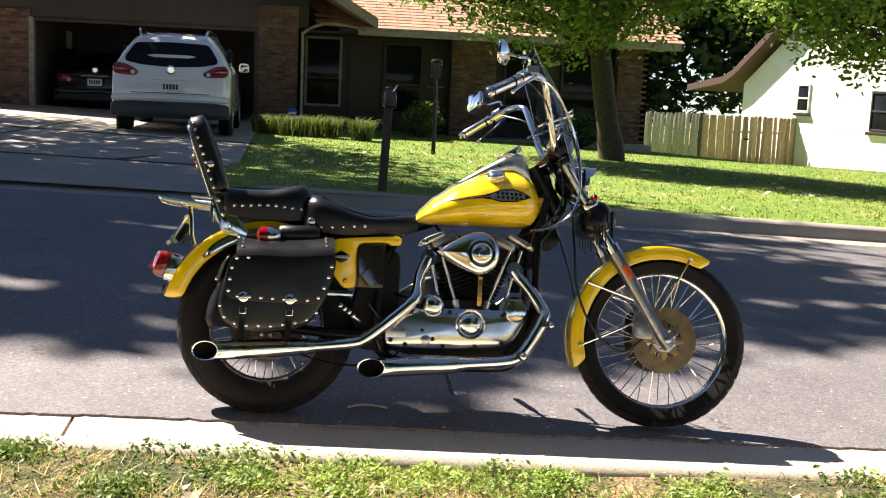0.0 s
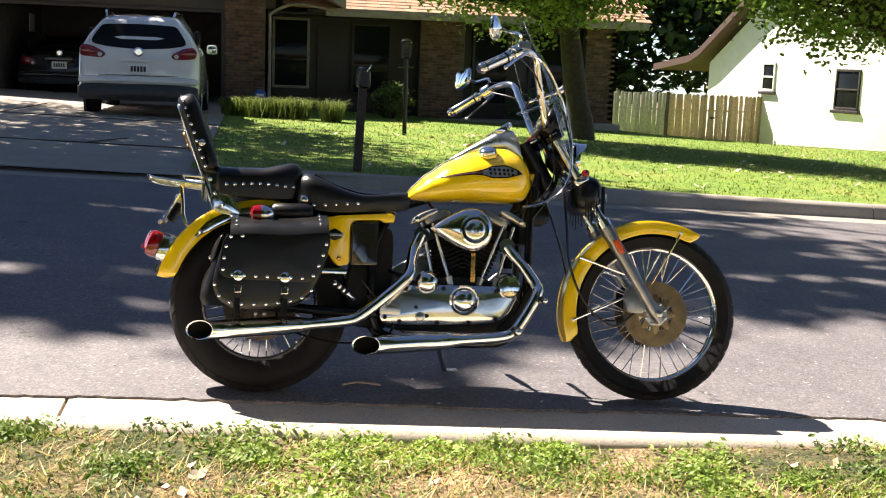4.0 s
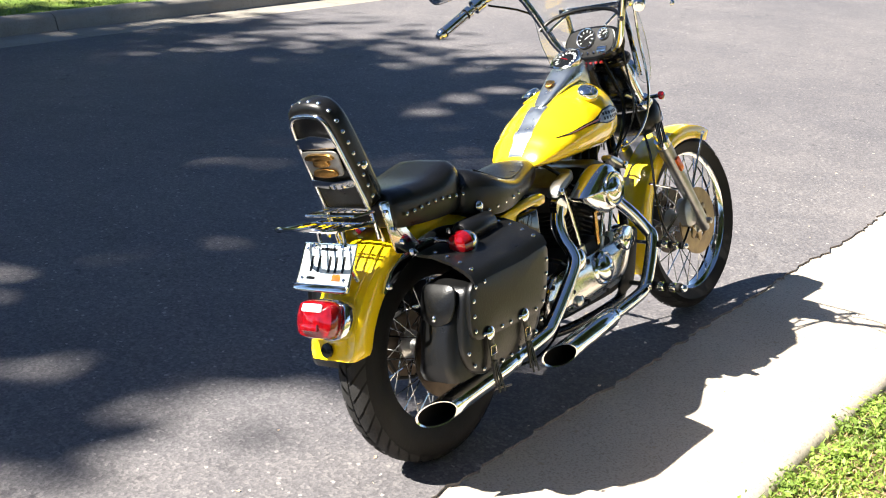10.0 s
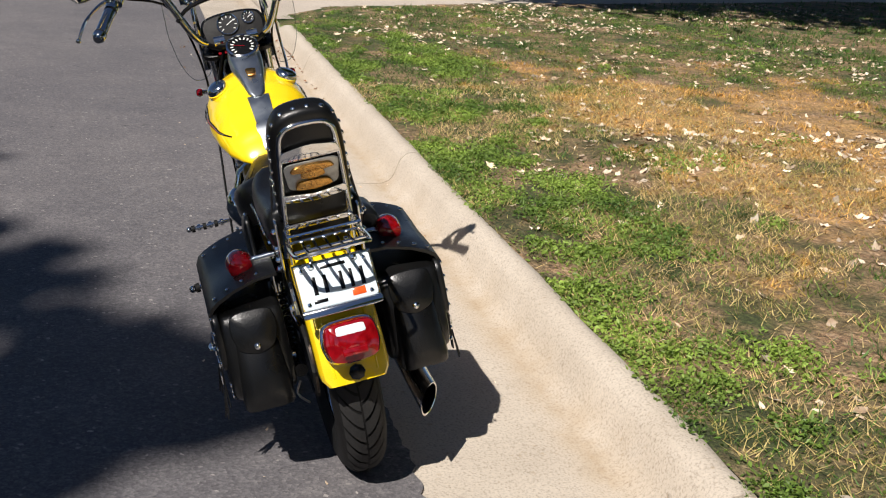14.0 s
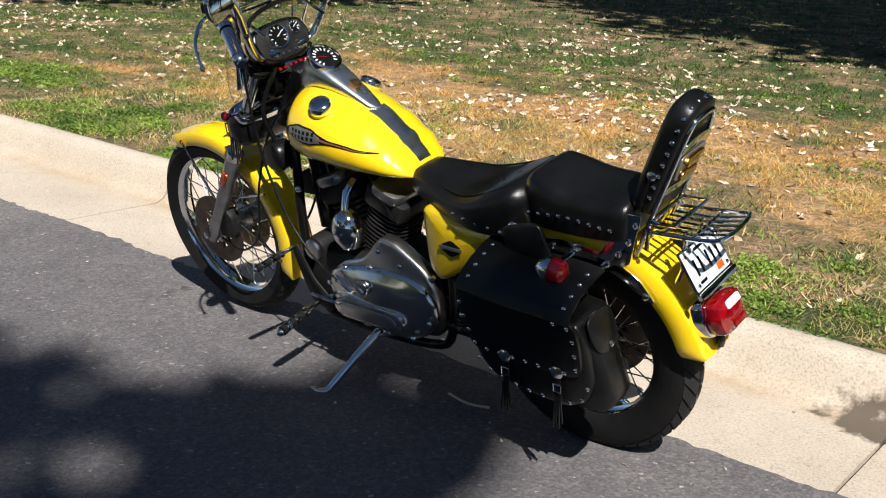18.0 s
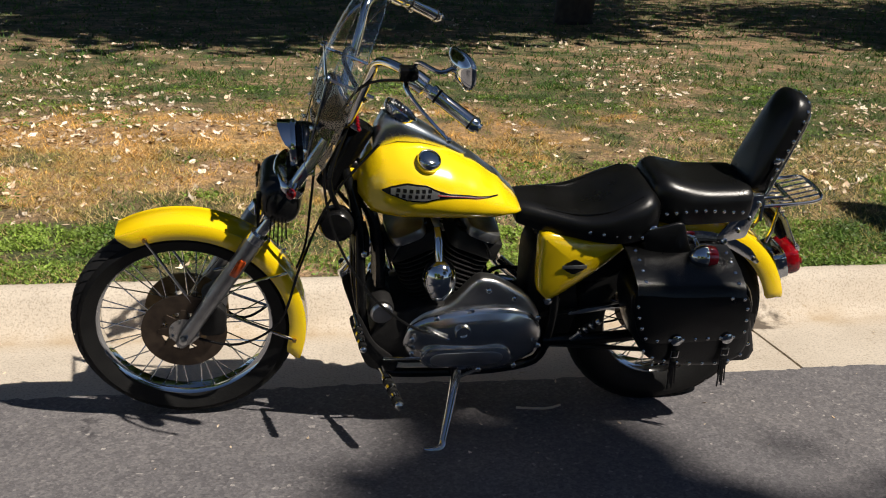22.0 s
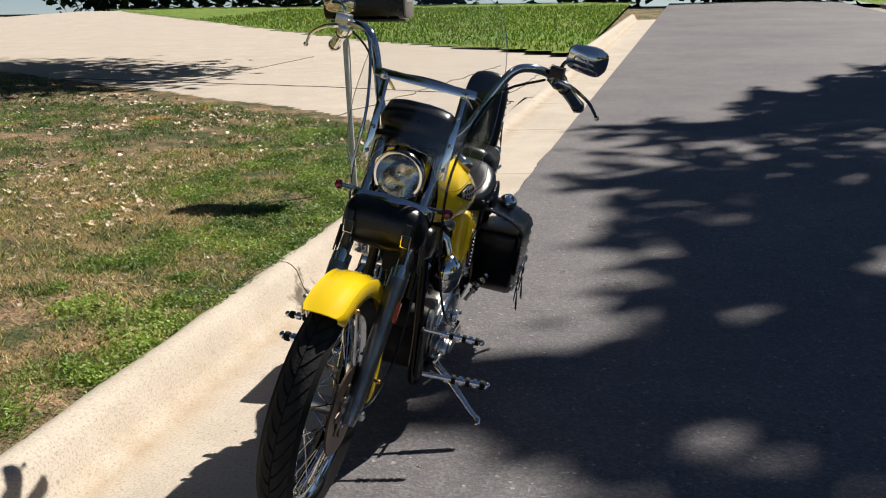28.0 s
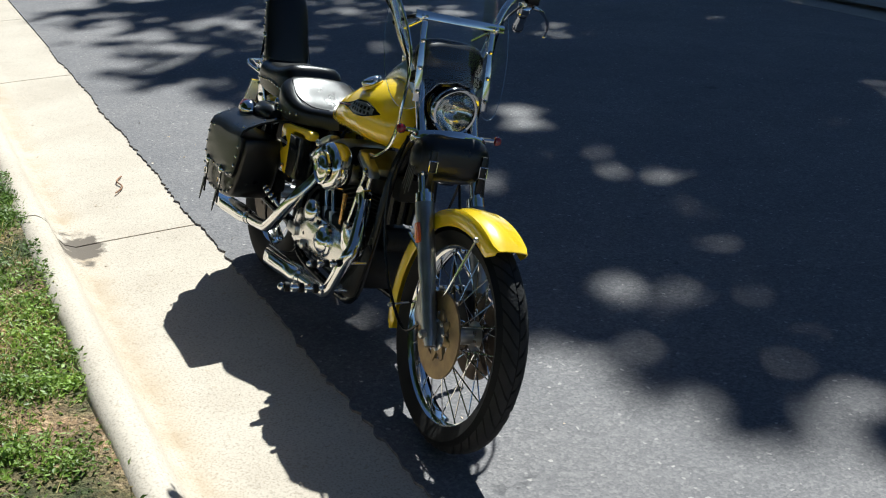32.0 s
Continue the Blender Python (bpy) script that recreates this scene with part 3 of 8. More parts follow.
sheet("far_driveway", V, F, OLDCONC, "grey concrete driveway up to the garage", "driveway", smooth=True)
bm = bmesh.new()
for P in ([(-9, 9.3), (-4, 9.35), (-0.4, 9.4)], [(-9, 13.6), (-4, 13.6), (-0.4, 13.7)], [(-4.8, 8.8), (-3.9, 11), (-3.6, 17)], [(-1.9, 9.4), (-1.5, 10.1)]):
    tube([(p.x, p.y + rng.normal(0, 0.015), 0.05 + 0.10 * smooth01((p.y - 7) / 4) + fall(p.x) + 0.003) for p in curve_pts([(x, y, 0) for x, y in P], 10)], 0.014, 4, bm)
tagged(part("far_driveway_joints", bm, CRACK, None), "dark joints in the far driveway", "crack", kind="structure")


def blades(name, x0, x1, y0, y1, n, hf, keep, hmin, hmax, w, material, label, clump=0.0, lean=0.6):
    xs, ys = rng.uniform(x0, x1, n * 2), rng.uniform(y0, y1, n * 2)
    if clump:
        c = rng.uniform(size=(max(8, n // 40), 2)) * (x1 - x0, y1 - y0) + (x0, y0)
        k = rng.integers(0, len(c), n * 2)
        xs, ys = c[k, 0] + rng.normal(0, clump, n * 2), c[k, 1] + rng.normal(0, clump, n * 2)
    V, F = [], []
    for x, y in zip(xs, ys):
        if len(F) >= n or not keep(x, y):
            continue
        h = rng.uniform(hmin, hmax)
        a, b = rng.uniform(0, 6.283), rng.uniform(0, 6.283)
        l = lean * h * rng.uniform(0.2, 1.2)
        z = hf(x, y) + fall(x) - 0.005
        i = len(V)
        dx, dy = math.cos(a) * w * rng.uniform(0.6, 1.3), math.sin(a) * w
        V += [(x - dx, y - dy, z), (x + dx, y + dy, z), (x + math.cos(b) * l, y + math.sin(b) * l, z + h)]
        F.append((i, i + 1, i + 2))
    return sheet(name, V, F, material, label, "grass", "stuff")


def on_lawn(x, y):
    return y < kerb_back(x) + 0.03 and x > drive_left(y) + 0.05 and x < 9.6 + 0.22 * (-1 - y)


def tufted(x, y):
    """The dry lawn with its bare patches left out."""
    n = noise.noise(Vector((x * 0.9, y * 1.2, 1.7))) + 0.6 * noise.noise(Vector((x * 3.1, y * 3.4, 6.1)))
    return on_lawn(x, y) and (n < 0.12 + 0.10 * smooth01((x - 1.0) / 2.0) or rng.uniform() < 0.12)


def weedy(x, y):
    t = 0.5 + 0.50 * noise.noise(Vector((x * 1.3, y * 1.7, 3.1))) + 0.36 * noise.noise(Vector((x * 3.7, y * 4.1, 8.3)))
    strip = smooth01((y - kerb_back(x) + 1.15) / 0.85)
    return on_lawn(x, y) and t + 0.15 * strip + 0.07 * smooth01((0.4 - x) / 1.2) * smooth01((y + 3.4) / 1.0) + 0.10 * smooth01((-4.0 - y) / 1.5) > 0.66


def weeds(name, x0, x1, y0, y1, n_clump, per, radius, size, high, keep, material, label):
    """Low mats of small round leaves."""
    V, F = [], []
    for _ in range(n_clump):
        cx, cy = rng.uniform(x0, x1), rng.uniform(y0, y1)
        if not keep(cx, cy):
            continue
        r, hh = radius * rng.uniform(0.5, 1.4), high * rng.uniform(0.4, 1.2)
        for d in rng.normal(0, 0.5, (int(per * rng.uniform(0.5, 1.5)), 2)):
            x, y = cx + d[0] * r * 1.4, cy + d[1] * r
            if not on_lawn(x, y):
                continue
            s = size * rng.uniform(0.5, 1.35)
            z = near_h(x, y) + fall(x) + hh * rng.uniform(0.1, 1.0) * max(0.15, 1 - 0.6 * (d[0] ** 2 + d[1] ** 2))
            M = Matrix.Translation((x, y, z)) @ Euler((rng.normal(0, 0.55), rng.normal(0, 0.55), rng.uniform(0, 6.28))).to_matrix().to_4x4()
            i = len(V)
            V += [tuple(M @ (Vector(p) * s)) for p in ((0, -1.2, 0), (0.6, -0.1, 0.12), (0, 1.2, 0), (-0.6, -0.1, 0.12))]
            F.append((i, i + 1, i + 2, i + 3))
    return sheet(name, V, F, material, label, "grass", "stuff")


blades("grass_by_kerb", -5, 9, -2.8, -0.8, 34000, near_h, weedy, 0.012, 0.045, 0.0036, WEEDS, "ragged green grass along the kerb", lean=1.2)
blades("grass_short", -7, 10, -6.5, -0.95, 150000, near_h, tufted, 0.008, 0.034, 0.0034, BLADES, "short dry straw-coloured grass", lean=1.6)
STRAWS = leafy("dry_straw", (0.80, 0.58, 0.28), (0.46, 0.40, 0.13))
blades("grass_near", -4, 5, -3.4, -0.95, 50000, near_h, tufted, 0.012, 0.04, 0.0028, STRAWS, "matted pale straw between the weeds", lean=1.8)
weeds("weed_mats", -5.2, 8, -2.1, -0.85, 3000, 66, 0.08, 0.0078, 0.045, weedy, WEEDS, "low mats of small green weeds")
weeds("weed_clumps", -7, 9.5, -5.6, -0.9, 2000, 52, 0.12, 0.0095, 0.04, weedy, WEEDS, "scattered low weed clumps in the lawn")
blades("grass_tufts", -7, 10, -8, -1.6, 42000, near_h, on_lawn, 0.015, 0.05, 0.0045, BLADES, "ragged tufts in the dry lawn", clump=0.06, lean=1.3)
blades("grass_far_back", -12, 13, -20, -5.5, 32000, near_h, on_lawn, 0.025, 0.06, 0.010, BLADES, "short mown grass further back", lean=1.0)
blades("far_lawn_grass", -0.6, 22, 7.1, 24, 42000, far_h, lambda x, y: y > 7.16 - 0.026 * x and x > -0.5 - 0.02 * (y - 7), 0.018, 0.045, 0.010, FBLADES, "mown green grass across the street", lean=0.9)
blades("beyond_drive_grass", -40, -15, -14, -0.5, 16000, lambda x, y: 0.1, lambda x, y: y < kerb_back(x) - 0.1 and x < drive_far(y), 0.05, 0.10, 0.02, FBLADES, "mown green grass beyond the drive")


def litter(name, n, place, size, material, label, cat):
    V, F = [], []
    for k in range(n):
        x, y, z = place()
        s = size * rng.uniform(0.5, 1.3)
        a, t = rng.uniform(0, 6.283), rng.normal(0, 0.35, 2)
        i = len(V)
        M = Matrix.Translation((x, y, z + s * 0.2)) @ Euler((t[0], t[1], a)).to_matrix().to_4x4()
        cu = rng.uniform(-0.1, 0.35)
        for p in ((-1, 0, cu), (-0.45, 0.42, 0), (0.1, 0.55, cu), (0.5, 0.3, 0), (1.1, 0, cu * 1.5), (0.5, -0.33, 0), (0.1, -0.55, cu), (-0.45, -0.4, 0), (0, 0, -0.08)):
            V.append(tuple(M @ (Vector(p) * s)))
        F += [(i + j, i + (j + 1) % 8, i + 8) for j in range(8)]
    return sheet(name, V, F, material, label, cat, "stuff")


def spot_lawn():
    while True:
        x, y = rng.uniform(-8, 11), -1.1 - abs(rng.normal(0, 4.5))
        if on_lawn(x, y) and y > -16 and rng.uniform() < 0.25 + 0.75 * smooth01((-1.4 - y) / 1.2) and (rng.uniform() < 0.22 or noise.noise(Vector((x * 0.6, y * 0.6, 9))) + 0.35 * noise.noise(Vector((x * 2.1, y * 2.1, 4))) > 0.12):
            return x, y, near_h(x, y) + fall(x)


litter("fallen_leaves", 7000, spot_lawn, 0.029, DRYLEAF, "pale dry leaves scattered on the lawn", "leaf")


def spot_far():
    x, y = rng.uniform(0, 14), rng.uniform(7.4, 16)
    return x, y, far_h(x, y) + fall(x) + 0.02


litter("far_fallen_leaves", 420, spot_far, 0.04, DRYLEAF, "pale dry leaves on the far lawn", "leaf")


def spot_debris():
    u, v = rng.normal(7.0, 0.7), rng.normal(-0.45, 0.22)
    return W(u, max(-0.74, v), 0.0 + 0.03 * math.exp(-((u - 7) ** 2) / 0.3))


litter("gutter_debris", 420, spot_debris, 0.015, MULCH, "brown leaf litter washed into the gutter", "leaf")


def spot_road():
    u = rng.uniform(-4, 8)
    v = rng.uniform(-0.8, 3.0)
    return W(u, v, 0.006 if v > SEAM else -0.012)


litter("road_bits", 620, spot_road, 0.007, DRYLEAF, "tiny bits of leaf and grit on the street", "grit")
tagged(part("twig", tube([W(-1.5, -0.33, 0.0), W(-1.42, -0.37, 0.004), W(-1.33, -0.36, 0.0), W(-1.24, -0.41, 0.003)], 0.004, 5, smooth=3), MULCH, None), "thin curved twig on the gutter", "twig")
tagged(part("twig", tube([W(0.32, 0.06, 0.008), W(0.38, 0.09, 0.012), W(0.47, 0.07, 0.01)], 0.004, 5, smooth=3), DRYLEAF, None), "small broken twig on the street", "twig")

# ---------------------------------------------------------------- the motorcycle
bike = thing("motorcycle", "yellow motorcycle with black leather bags leaning on its side stand", "motorcycle", BIKE)
STUD = mesh_of("stud", ball((0, 0, 0), 0.0062, 10, flat=0.7, half=False), CHROME)
BOLT = mesh_of("disc_bolt", lathe([(0.007, -0.002), (0.007, 0.003), (0.004, 0.005)], (0, 0, 0), (0, 0, 1), 6), ALLOY)
SPOKE = mesh_of("spoke", tube([(0, 0, 0), (0, 0, 1)], 0.0021, 5), CHROME)
AX_R, AX_F = Vector((-0.005, 0, 0.323)), Vector((1.503, 0, 0.334))


def studs(parent, pts, n):
    for p in pts:
        shared("stud", STUD, parent, turned(p, n))


def along(poly, step):
    """Evenly spaced points along a line of points."""
    P = [Vector(p) for p in poly]
    out, left = [], 0.0
    for a, b in zip(P, P[1:]):
        L = (b - a).length
        while left <= L:
            out.append(a + (b - a) * (left / L))
            left += step
        left -= L
    return out


def wheel(name, c, R, rim, w, label, grooves, skew):
    g = group(name, bike)
    g["label"] = label
    h = w / 2
    prof = [(rim - 0.012, -h * 0.62), (rim + 0.01, -h * 0.85), (rim + (R - rim) * 0.45, -h), (R - 0.028, -h * 0.86), (R - 0.012, -h * 0.62), (R - 0.003, -h * 0.3), (R, 0)]
    prof = prof + [(r, -a) for r, a in prof[-2::-1]]
    part("tyre", lathe(prof, c, (0, 1, 0), 72, caps=False), RUBBER, g, "black tyre with a dusty tread", 60)
    bm = bmesh.new()
    for j in range(grooves):
        for sd in (-1, 1):
            top, low = [], []
            for k in range(7):
                s = 0.04 + 0.86 * k / 6
                y = sd * h * 0.86 * s
                rr = R + 0.0026 - 0.030 * s ** 3.2
                for lst, off in ((low, 0.09), (top, 0.91)):
                    a = 2 * math.pi * (j + off + (0.5 if sd > 0 else 0)) / grooves + skew * (s ** 1.6) * 0.22
                    lst.append(bm.verts.new(c + Vector((math.cos(a) * rr, y, math.sin(a) * rr))))
            for k in range(6):
                bm.faces.new((low[k], low[k + 1], top[k + 1], top[k]))
    tagged(part("tread", bm, TREAD, g, "dusty tread blocks"), kind="stuff")
    rp = [(rim - 0.022, -h * 0.30), (rim - 0.024, 0), (rim - 0.022, h * 0.30), (rim - 0.010, h * 0.42), (rim - 0.006, h * 0.62), (rim + 0.006, h * 0.68), (rim + 0.008, h * 0.56), (rim, h * 0.5), (rim - 0.003, 0), (rim, -h * 0.5), (rim + 0.008, -h * 0.56), (rim + 0.006, -h * 0.68), (rim - 0.006, -h * 0.62), (rim - 0.010, -h * 0.42), (rim - 0.022, -h * 0.30)]
    part("rim", lathe(rp, c, (0, 1, 0), 72, caps=False), CHROME, g, "chrome rim", 50)
    part("hub", lathe([(0.03, -0.07), (0.045, -0.068), (0.045, -0.055), (0.027, -0.04), (0.025, 0.04), (0.045, 0.055), (0.045, 0.068), (0.03, 0.07)], c, (0, 1, 0), 24), ALLOY, g, "alloy hub")
    n = 40
    for i in range(n):
        a = 2 * math.pi * i / n
        sd = -1 if i % 2 else 1
        b = a + (0.55 if (i // 2) % 2 else -0.55)
        p = c + Vector((math.cos(b) * 0.042, sd * 0.058, math.sin(b) * 0.042))
        q = c + Vector((math.cos(a) * (rim - 0.02), sd * 0.008, math.sin(a) * (rim - 0.02)))
        m = turned(p, q - p) @ Matrix.Diagonal((1, 1, (q - p).length, 1))
        shared("spoke", SPOKE, g, m)
    return g


fw = wheel("front_wheel", AX_F, 0.333, 0.272, 0.1, "spoked chrome front wheel with twin brake discs", 44, 1)
rw = wheel("rear_wheel", AX_R, 0.325, 0.222, 0.13, "spoked chrome rear wheel with a wide tyre", 40, -1)


def disc(y, material, g, label, c, r=0.126):
    bm = lathe([(0.068, y - 0.003), (r, y - 0.003), (r, y + 0.003), (0.068, y + 0.003), (0.068, y - 0.003)], c, (0, 1, 0), 48, caps=False)
    part("brake_disc", bm, material, g, label)
    star = []
    for k in range(64):
        a = 2 * math.pi * k / 64
        q = 0.064 + 0.013 * max(-1, min(1, 2.2 * math.cos(8 * a)))
        star.append((c.x + math.cos(a) * q, c.z + math.sin(a) * q))
    part("disc_carrier", slab(star, c.y + y - 0.006, c.y + y + 0.006, 0.002), material, g)
    s = 1 if y > 0 else -1
    for k in range(8):
        a = 2 * math.pi * (k + 0.5) / 8
        shared("disc_bolt", BOLT, g, turned(c + Vector((math.cos(a) * 0.040, y + s * 0.008, math.sin(a) * 0.040)), (0, s, 0)))


disc(-0.062, BRONZE, fw, "rust-tinted brake disc", AX_F)
disc(0.062, DARKDISC, fw, "dark worn brake disc", AX_F)
disc(-0.075, DARKDISC, rw, "dark rear brake disc", AX_R, 0.135)
part("sprocket", lathe([(0.04, 0.07), (0.1, 0.07), (0.1, 0.076), (0.04, 0.076)], AX_R, (0, 1, 0), 48), DARKDISC, rw, "dark chain sprocket")


def fender(name, c, r, a0, a1, hw, depth, label, ridge=0.0, lip=0.0, n=40):
    rings = []
    sec = [(-1.0, -depth), (-1.0, -depth * 0.55), (-0.985, -depth * 0.28), (-0.90, -depth * 0.10), (-0.7, -0.006), (-0.45, -0.0005), (-0.22, 0.0), (0, ridge), (0.22, 0.0), (0.45, -0.0005), (0.7, -0.006), (0.90, -depth * 0.10), (0.985, -depth * 0.28), (1.0, -depth * 0.55), (1.0, -depth)]
    for i in range(n + 1):
        t = i / n
        a = radians(a0 + (a1 - a0) * t)
        end = min(1.0, t / 0.05, (1 - t) / 0.05)
        k = 0.82 + 0.18 * math.sqrt(max(0.0, 1 - (1 - end) ** 2))
        kd = 0.35 + 0.65 * math.sqrt(max(0.0, 1 - (1 - end) ** 2))
        outer = [(s * hw * k, r + d * kd) for s, d in sec]
        inner = [(s * (hw - 0.003) * k, r - 0.0035 + d * kd) for s, d in sec[::-1]]
        rings.append([c + Vector((math.cos(a) * q, y, math.sin(a) * q)) for y, q in outer + inner])
    return part(name, loft(rings), YELLOW, bike, label, 50)


fender("front_fender", AX_F, 0.366, 60, 199, 0.060, 0.052, "yellow rounded front fender", 0.002)
rf = fender("rear_fender", AX_R, 0.386, 56, 167, 0.086, 0.066, "yellow rear fender with raised ribs", 0.003)
for sd in (-1, 1):
    for k, off in enumerate((0.055, 0.068)):
        P = []
        for i in range(16):
            a = radians(112 + 52 * i / 15)
            rr = 0.3805 - (0.0 if k == 0 else 0.008)
            P.append(AX_R + Vector((math.cos(a) * rr, sd * (0.052 if k == 0 else 0.071), math.sin(a) * rr)))
        part("fender_rib", tube(P, 0.0035, 6), YELLOW, rf)
# stays of the front fender
for sd in (-1, 1):
    for a, b in (((1.47, 0.42), (1.60, 0.65)), ((1.44, 0.42), (1.178, 0.30)), ((1.42, 0.47), (1.2, 0.54))):
        part("fender_stay", tube([(a[0], sd * 0.06 + AX_F.y, a[1]), (b[0], sd * 0.068 + AX_F.y, b[1])], 0.0045, 8), CHROME, bike, "chrome fender stay")
    for b in ((1.60, 0.65), (1.178, 0.30)):
        part("stay_bolt", ball((b[0], sd * 0.07 + AX_F.y, b[1]), 0.008, 8), GOLD if sd > 0 else ALLOY, bike)

# fork
FB, FT = Vector((1.50, 0, 0.325)), Vector((1.085, 0, 0.995))
FD = (FT - FB).normalized()


def on_fork(k, y):
    p = FB + (FT - FB) * k
    return Vector((p.x, y + AX_F.y * (1 - k), p.z))


for sd in (-1, 1):
    y = sd * 0.087
    leg = group("fork_leg", bike)
    part("slider", tube([on_fork(k, y) for k in (-0.035, 0.0, 0.03, 0.2, 0.25, 0.42, 0.46, 0.50)], [0.016, 0.022, 0.0235, 0.0235, 0.026, 0.0255, 0.028, 0.028], 16), FORKGREY, leg, "dull grey alloy fork slider")
    part("stanchion", tube([on_fork(0.5, y), on_fork(1.02, y)], 0.0175, 16), CHROME, leg, "chrome fork tube")
    part("dust_cap", tube([on_fork(0.49, y), on_fork(0.535, y)], 0.0275, 16), CHROME, leg)
    part("axle_nut", lathe([(0.012, 0), (0.013, 0.004), (0.013, 0.016), (0.006, 0.02)], AX_F + Vector((0, sd * 0.105, 0)), (0, sd, 0), 6), ALLOY, leg)
    c = on_fork(0.385, sd * 0.112)
    side = Vector((0, sd, 0))
    fwd = FD.cross(side) * sd
    pl = Matrix.Translation(c) @ Matrix((FD, fwd, side)).transposed().to_4x4()
    part("reflector", slab(rounded([(-0.03, -0.012), (0.03, -0.012), (0.03, 0.012), (-0.03, 0.012)], 3, 0.2), -0.004, 0.006, 0.002, "z", place=pl), ORANGE, leg, "orange side reflector")
    cal = Vector((1.425, sd * 0.075, 0.385))
    part("brake_caliper", slab(rounded([(cal.x - 0.045, cal.z - 0.05), (cal.x + 0.03, cal.z - 0.055), (cal.x + 0.035, cal.z + 0.03), (cal.x - 0.02, cal.z + 0.06), (cal.x - 0.05, cal.z + 0.03)], 3, 0.3), sd * 0.05 + AX_F.y * 0.9, sd * 0.092 + AX_F.y * 0.9, 0.008), CASTBLACK if sd > 0 else FORKGREY, bike, "brake caliper behind the fork leg")
part("axle", tube([AX_F + Vector((0, -0.11, 0)), AX_F + Vector((0, 0.11, 0))], 0.008, 10), ALLOY, bike)
for k, th, nm in ((0.755, 0.026, "lower_clamp"), (1.0, 0.022, "upper_clamp")):
    c = FB + (FT - FB) * k
    pl = Matrix.Translation(c) @ Matrix((FD.cross(Vector((0, 1, 0))), Vector((0, 1, 0)), FD)).transposed().to_4x4()
    part(nm, slab(rounded([(-0.03, -0.12), (0.03, -0.12), (0.045, 0), (0.03, 0.12), (-0.03, 0.12), (-0.06, 0.03), (-0.06, -0.03)], 3, 0.3), -th / 2, th / 2, 0.005, "z", place=pl), CHROME if k < 0.9 else BLACK, bike, "fork clamp")
part("steering_head", tube([(1.09, 0, 0.80), (0.985, 0, 0.985)], 0.034, 16), BLACK, bike, "black steering head")

# headlight and front tool bag
HL = Vector((1.155, 0, 0.945))
hd = Vector((1, 0, -0.08)).normalized()
hl = group("headlight", bike)
part("shell", lathe([(0.0, -0.10), (0.04, -0.092), (0.066, -0.06), (0.079, -0.01), (0.081, 0.03)], HL, hd, 32, caps=False), BLACK, hl, "black headlight shell")
part("trim_ring", lathe([(0.081, 0.02), (0.088, 0.024), (0.090, 0.034), (0.084, 0.046), (0.076, 0.046), (0.076, 0.03)], HL, hd, 40, caps=False), CHROME, hl, "chrome trim ring")
part("reflector_bowl", lathe([(0.076, 0.036), (0.06, 0.01), (0.035, -0.012), (0.012, -0.02), (0.0, -0.02)], HL, hd, 32, caps=False), CHROME, hl)
part("bulb_shield", ball(HL + hd * 0.012, 0.018, 12), CHROME, hl)
ln = part("lens", lathe([(0.076, 0.036), (0.06, 0.046), (0.035, 0.053), (0.0, 0.055)], HL, hd, 32, caps=False), LENS, hl, "clear ribbed headlight lens")
ln.visible_shadow = False
bm = bmesh.new()
for k in range(-5, 6):
    y = k * 0.0125
    z = math.sqrt(max(0, 0.07 ** 2 - y * y))
    tube([HL + hd * 0.044 + Vector((0, y, -z * 0.95)), HL + hd * 0.052 + Vector((0, y, -0.018))], 0.0018, 4, bm)
part("lens_flutes", bm, LENS, hl).visible_shadow = False
rings = []
for i in range(13):
    a = radians(15 + 150 * i / 12)
    w = 0.05 * math.sin(radians(180 * i / 12)) ** 0.6
    e = Vector((0, math.cos(a), math.sin(a)))
    rings.append([HL + hd * 0.04 + e * 0.087, HL + hd * (0.04 + w) + e * 0.091, HL + hd * (0.04 + w) + e * 0.088, HL + hd * 0.04 + e * 0.084])
part("visor", loft(rings), CHROME, hl, "chrome peaked visor")
for sd in (-1, 1):
    part("mount_arm", tube([HL + Vector((-0.03, sd * 0.07, -0.06)), on_fork(0.80, sd * 0.087)], 0.009, 8), CHROME, hl)
    sig = group("front_turn_signal", bike)
    b = on_fork(0.78, sd * 0.10)
    part("stalk", tube([b, b + Vector((0.012, sd * 0.055, 0.004))], 0.007, 8), CHROME, sig)
    part("marker_lens", lathe([(0.004, 0), (0.013, 0.004), (0.015, 0.014), (0.011, 0.022), (0.002, 0.025)], b + Vector((0.012, sd * 0.052, 0.004)), (0.25, sd, 0), 14), RED, sig, "small amber-red marker lens")

BAGX = 1.215
tb = group("front_tool_bag", bike)
tb["label"] = "black leather roll bag under the headlight"
sec = [(0.060 * math.copysign(abs(math.cos(t)) ** 0.8, math.cos(t)), 0.070 * math.copysign(abs(math.sin(t)) ** 0.8, math.sin(t))) for t in (2 * math.pi * k / 28 for k in range(28))]
rings = []
for i in range(19):
    y = -0.122 * math.cos(math.pi * i / 18)
    k = (1.0 - min(1.0, abs(y / 0.1225)) ** 5) ** 0.5 * (1.0 + 0.02 * math.sin(y * 70))
    rings.append([Vector((BAGX + 0.004 + x * k, y, 0.783 + z * k - 0.010 * (1 - k))) for x, z in sec])
part("bag_body", loft(rings), LEATHER, tb, "soft black leather roll bag", 60)
rings = []
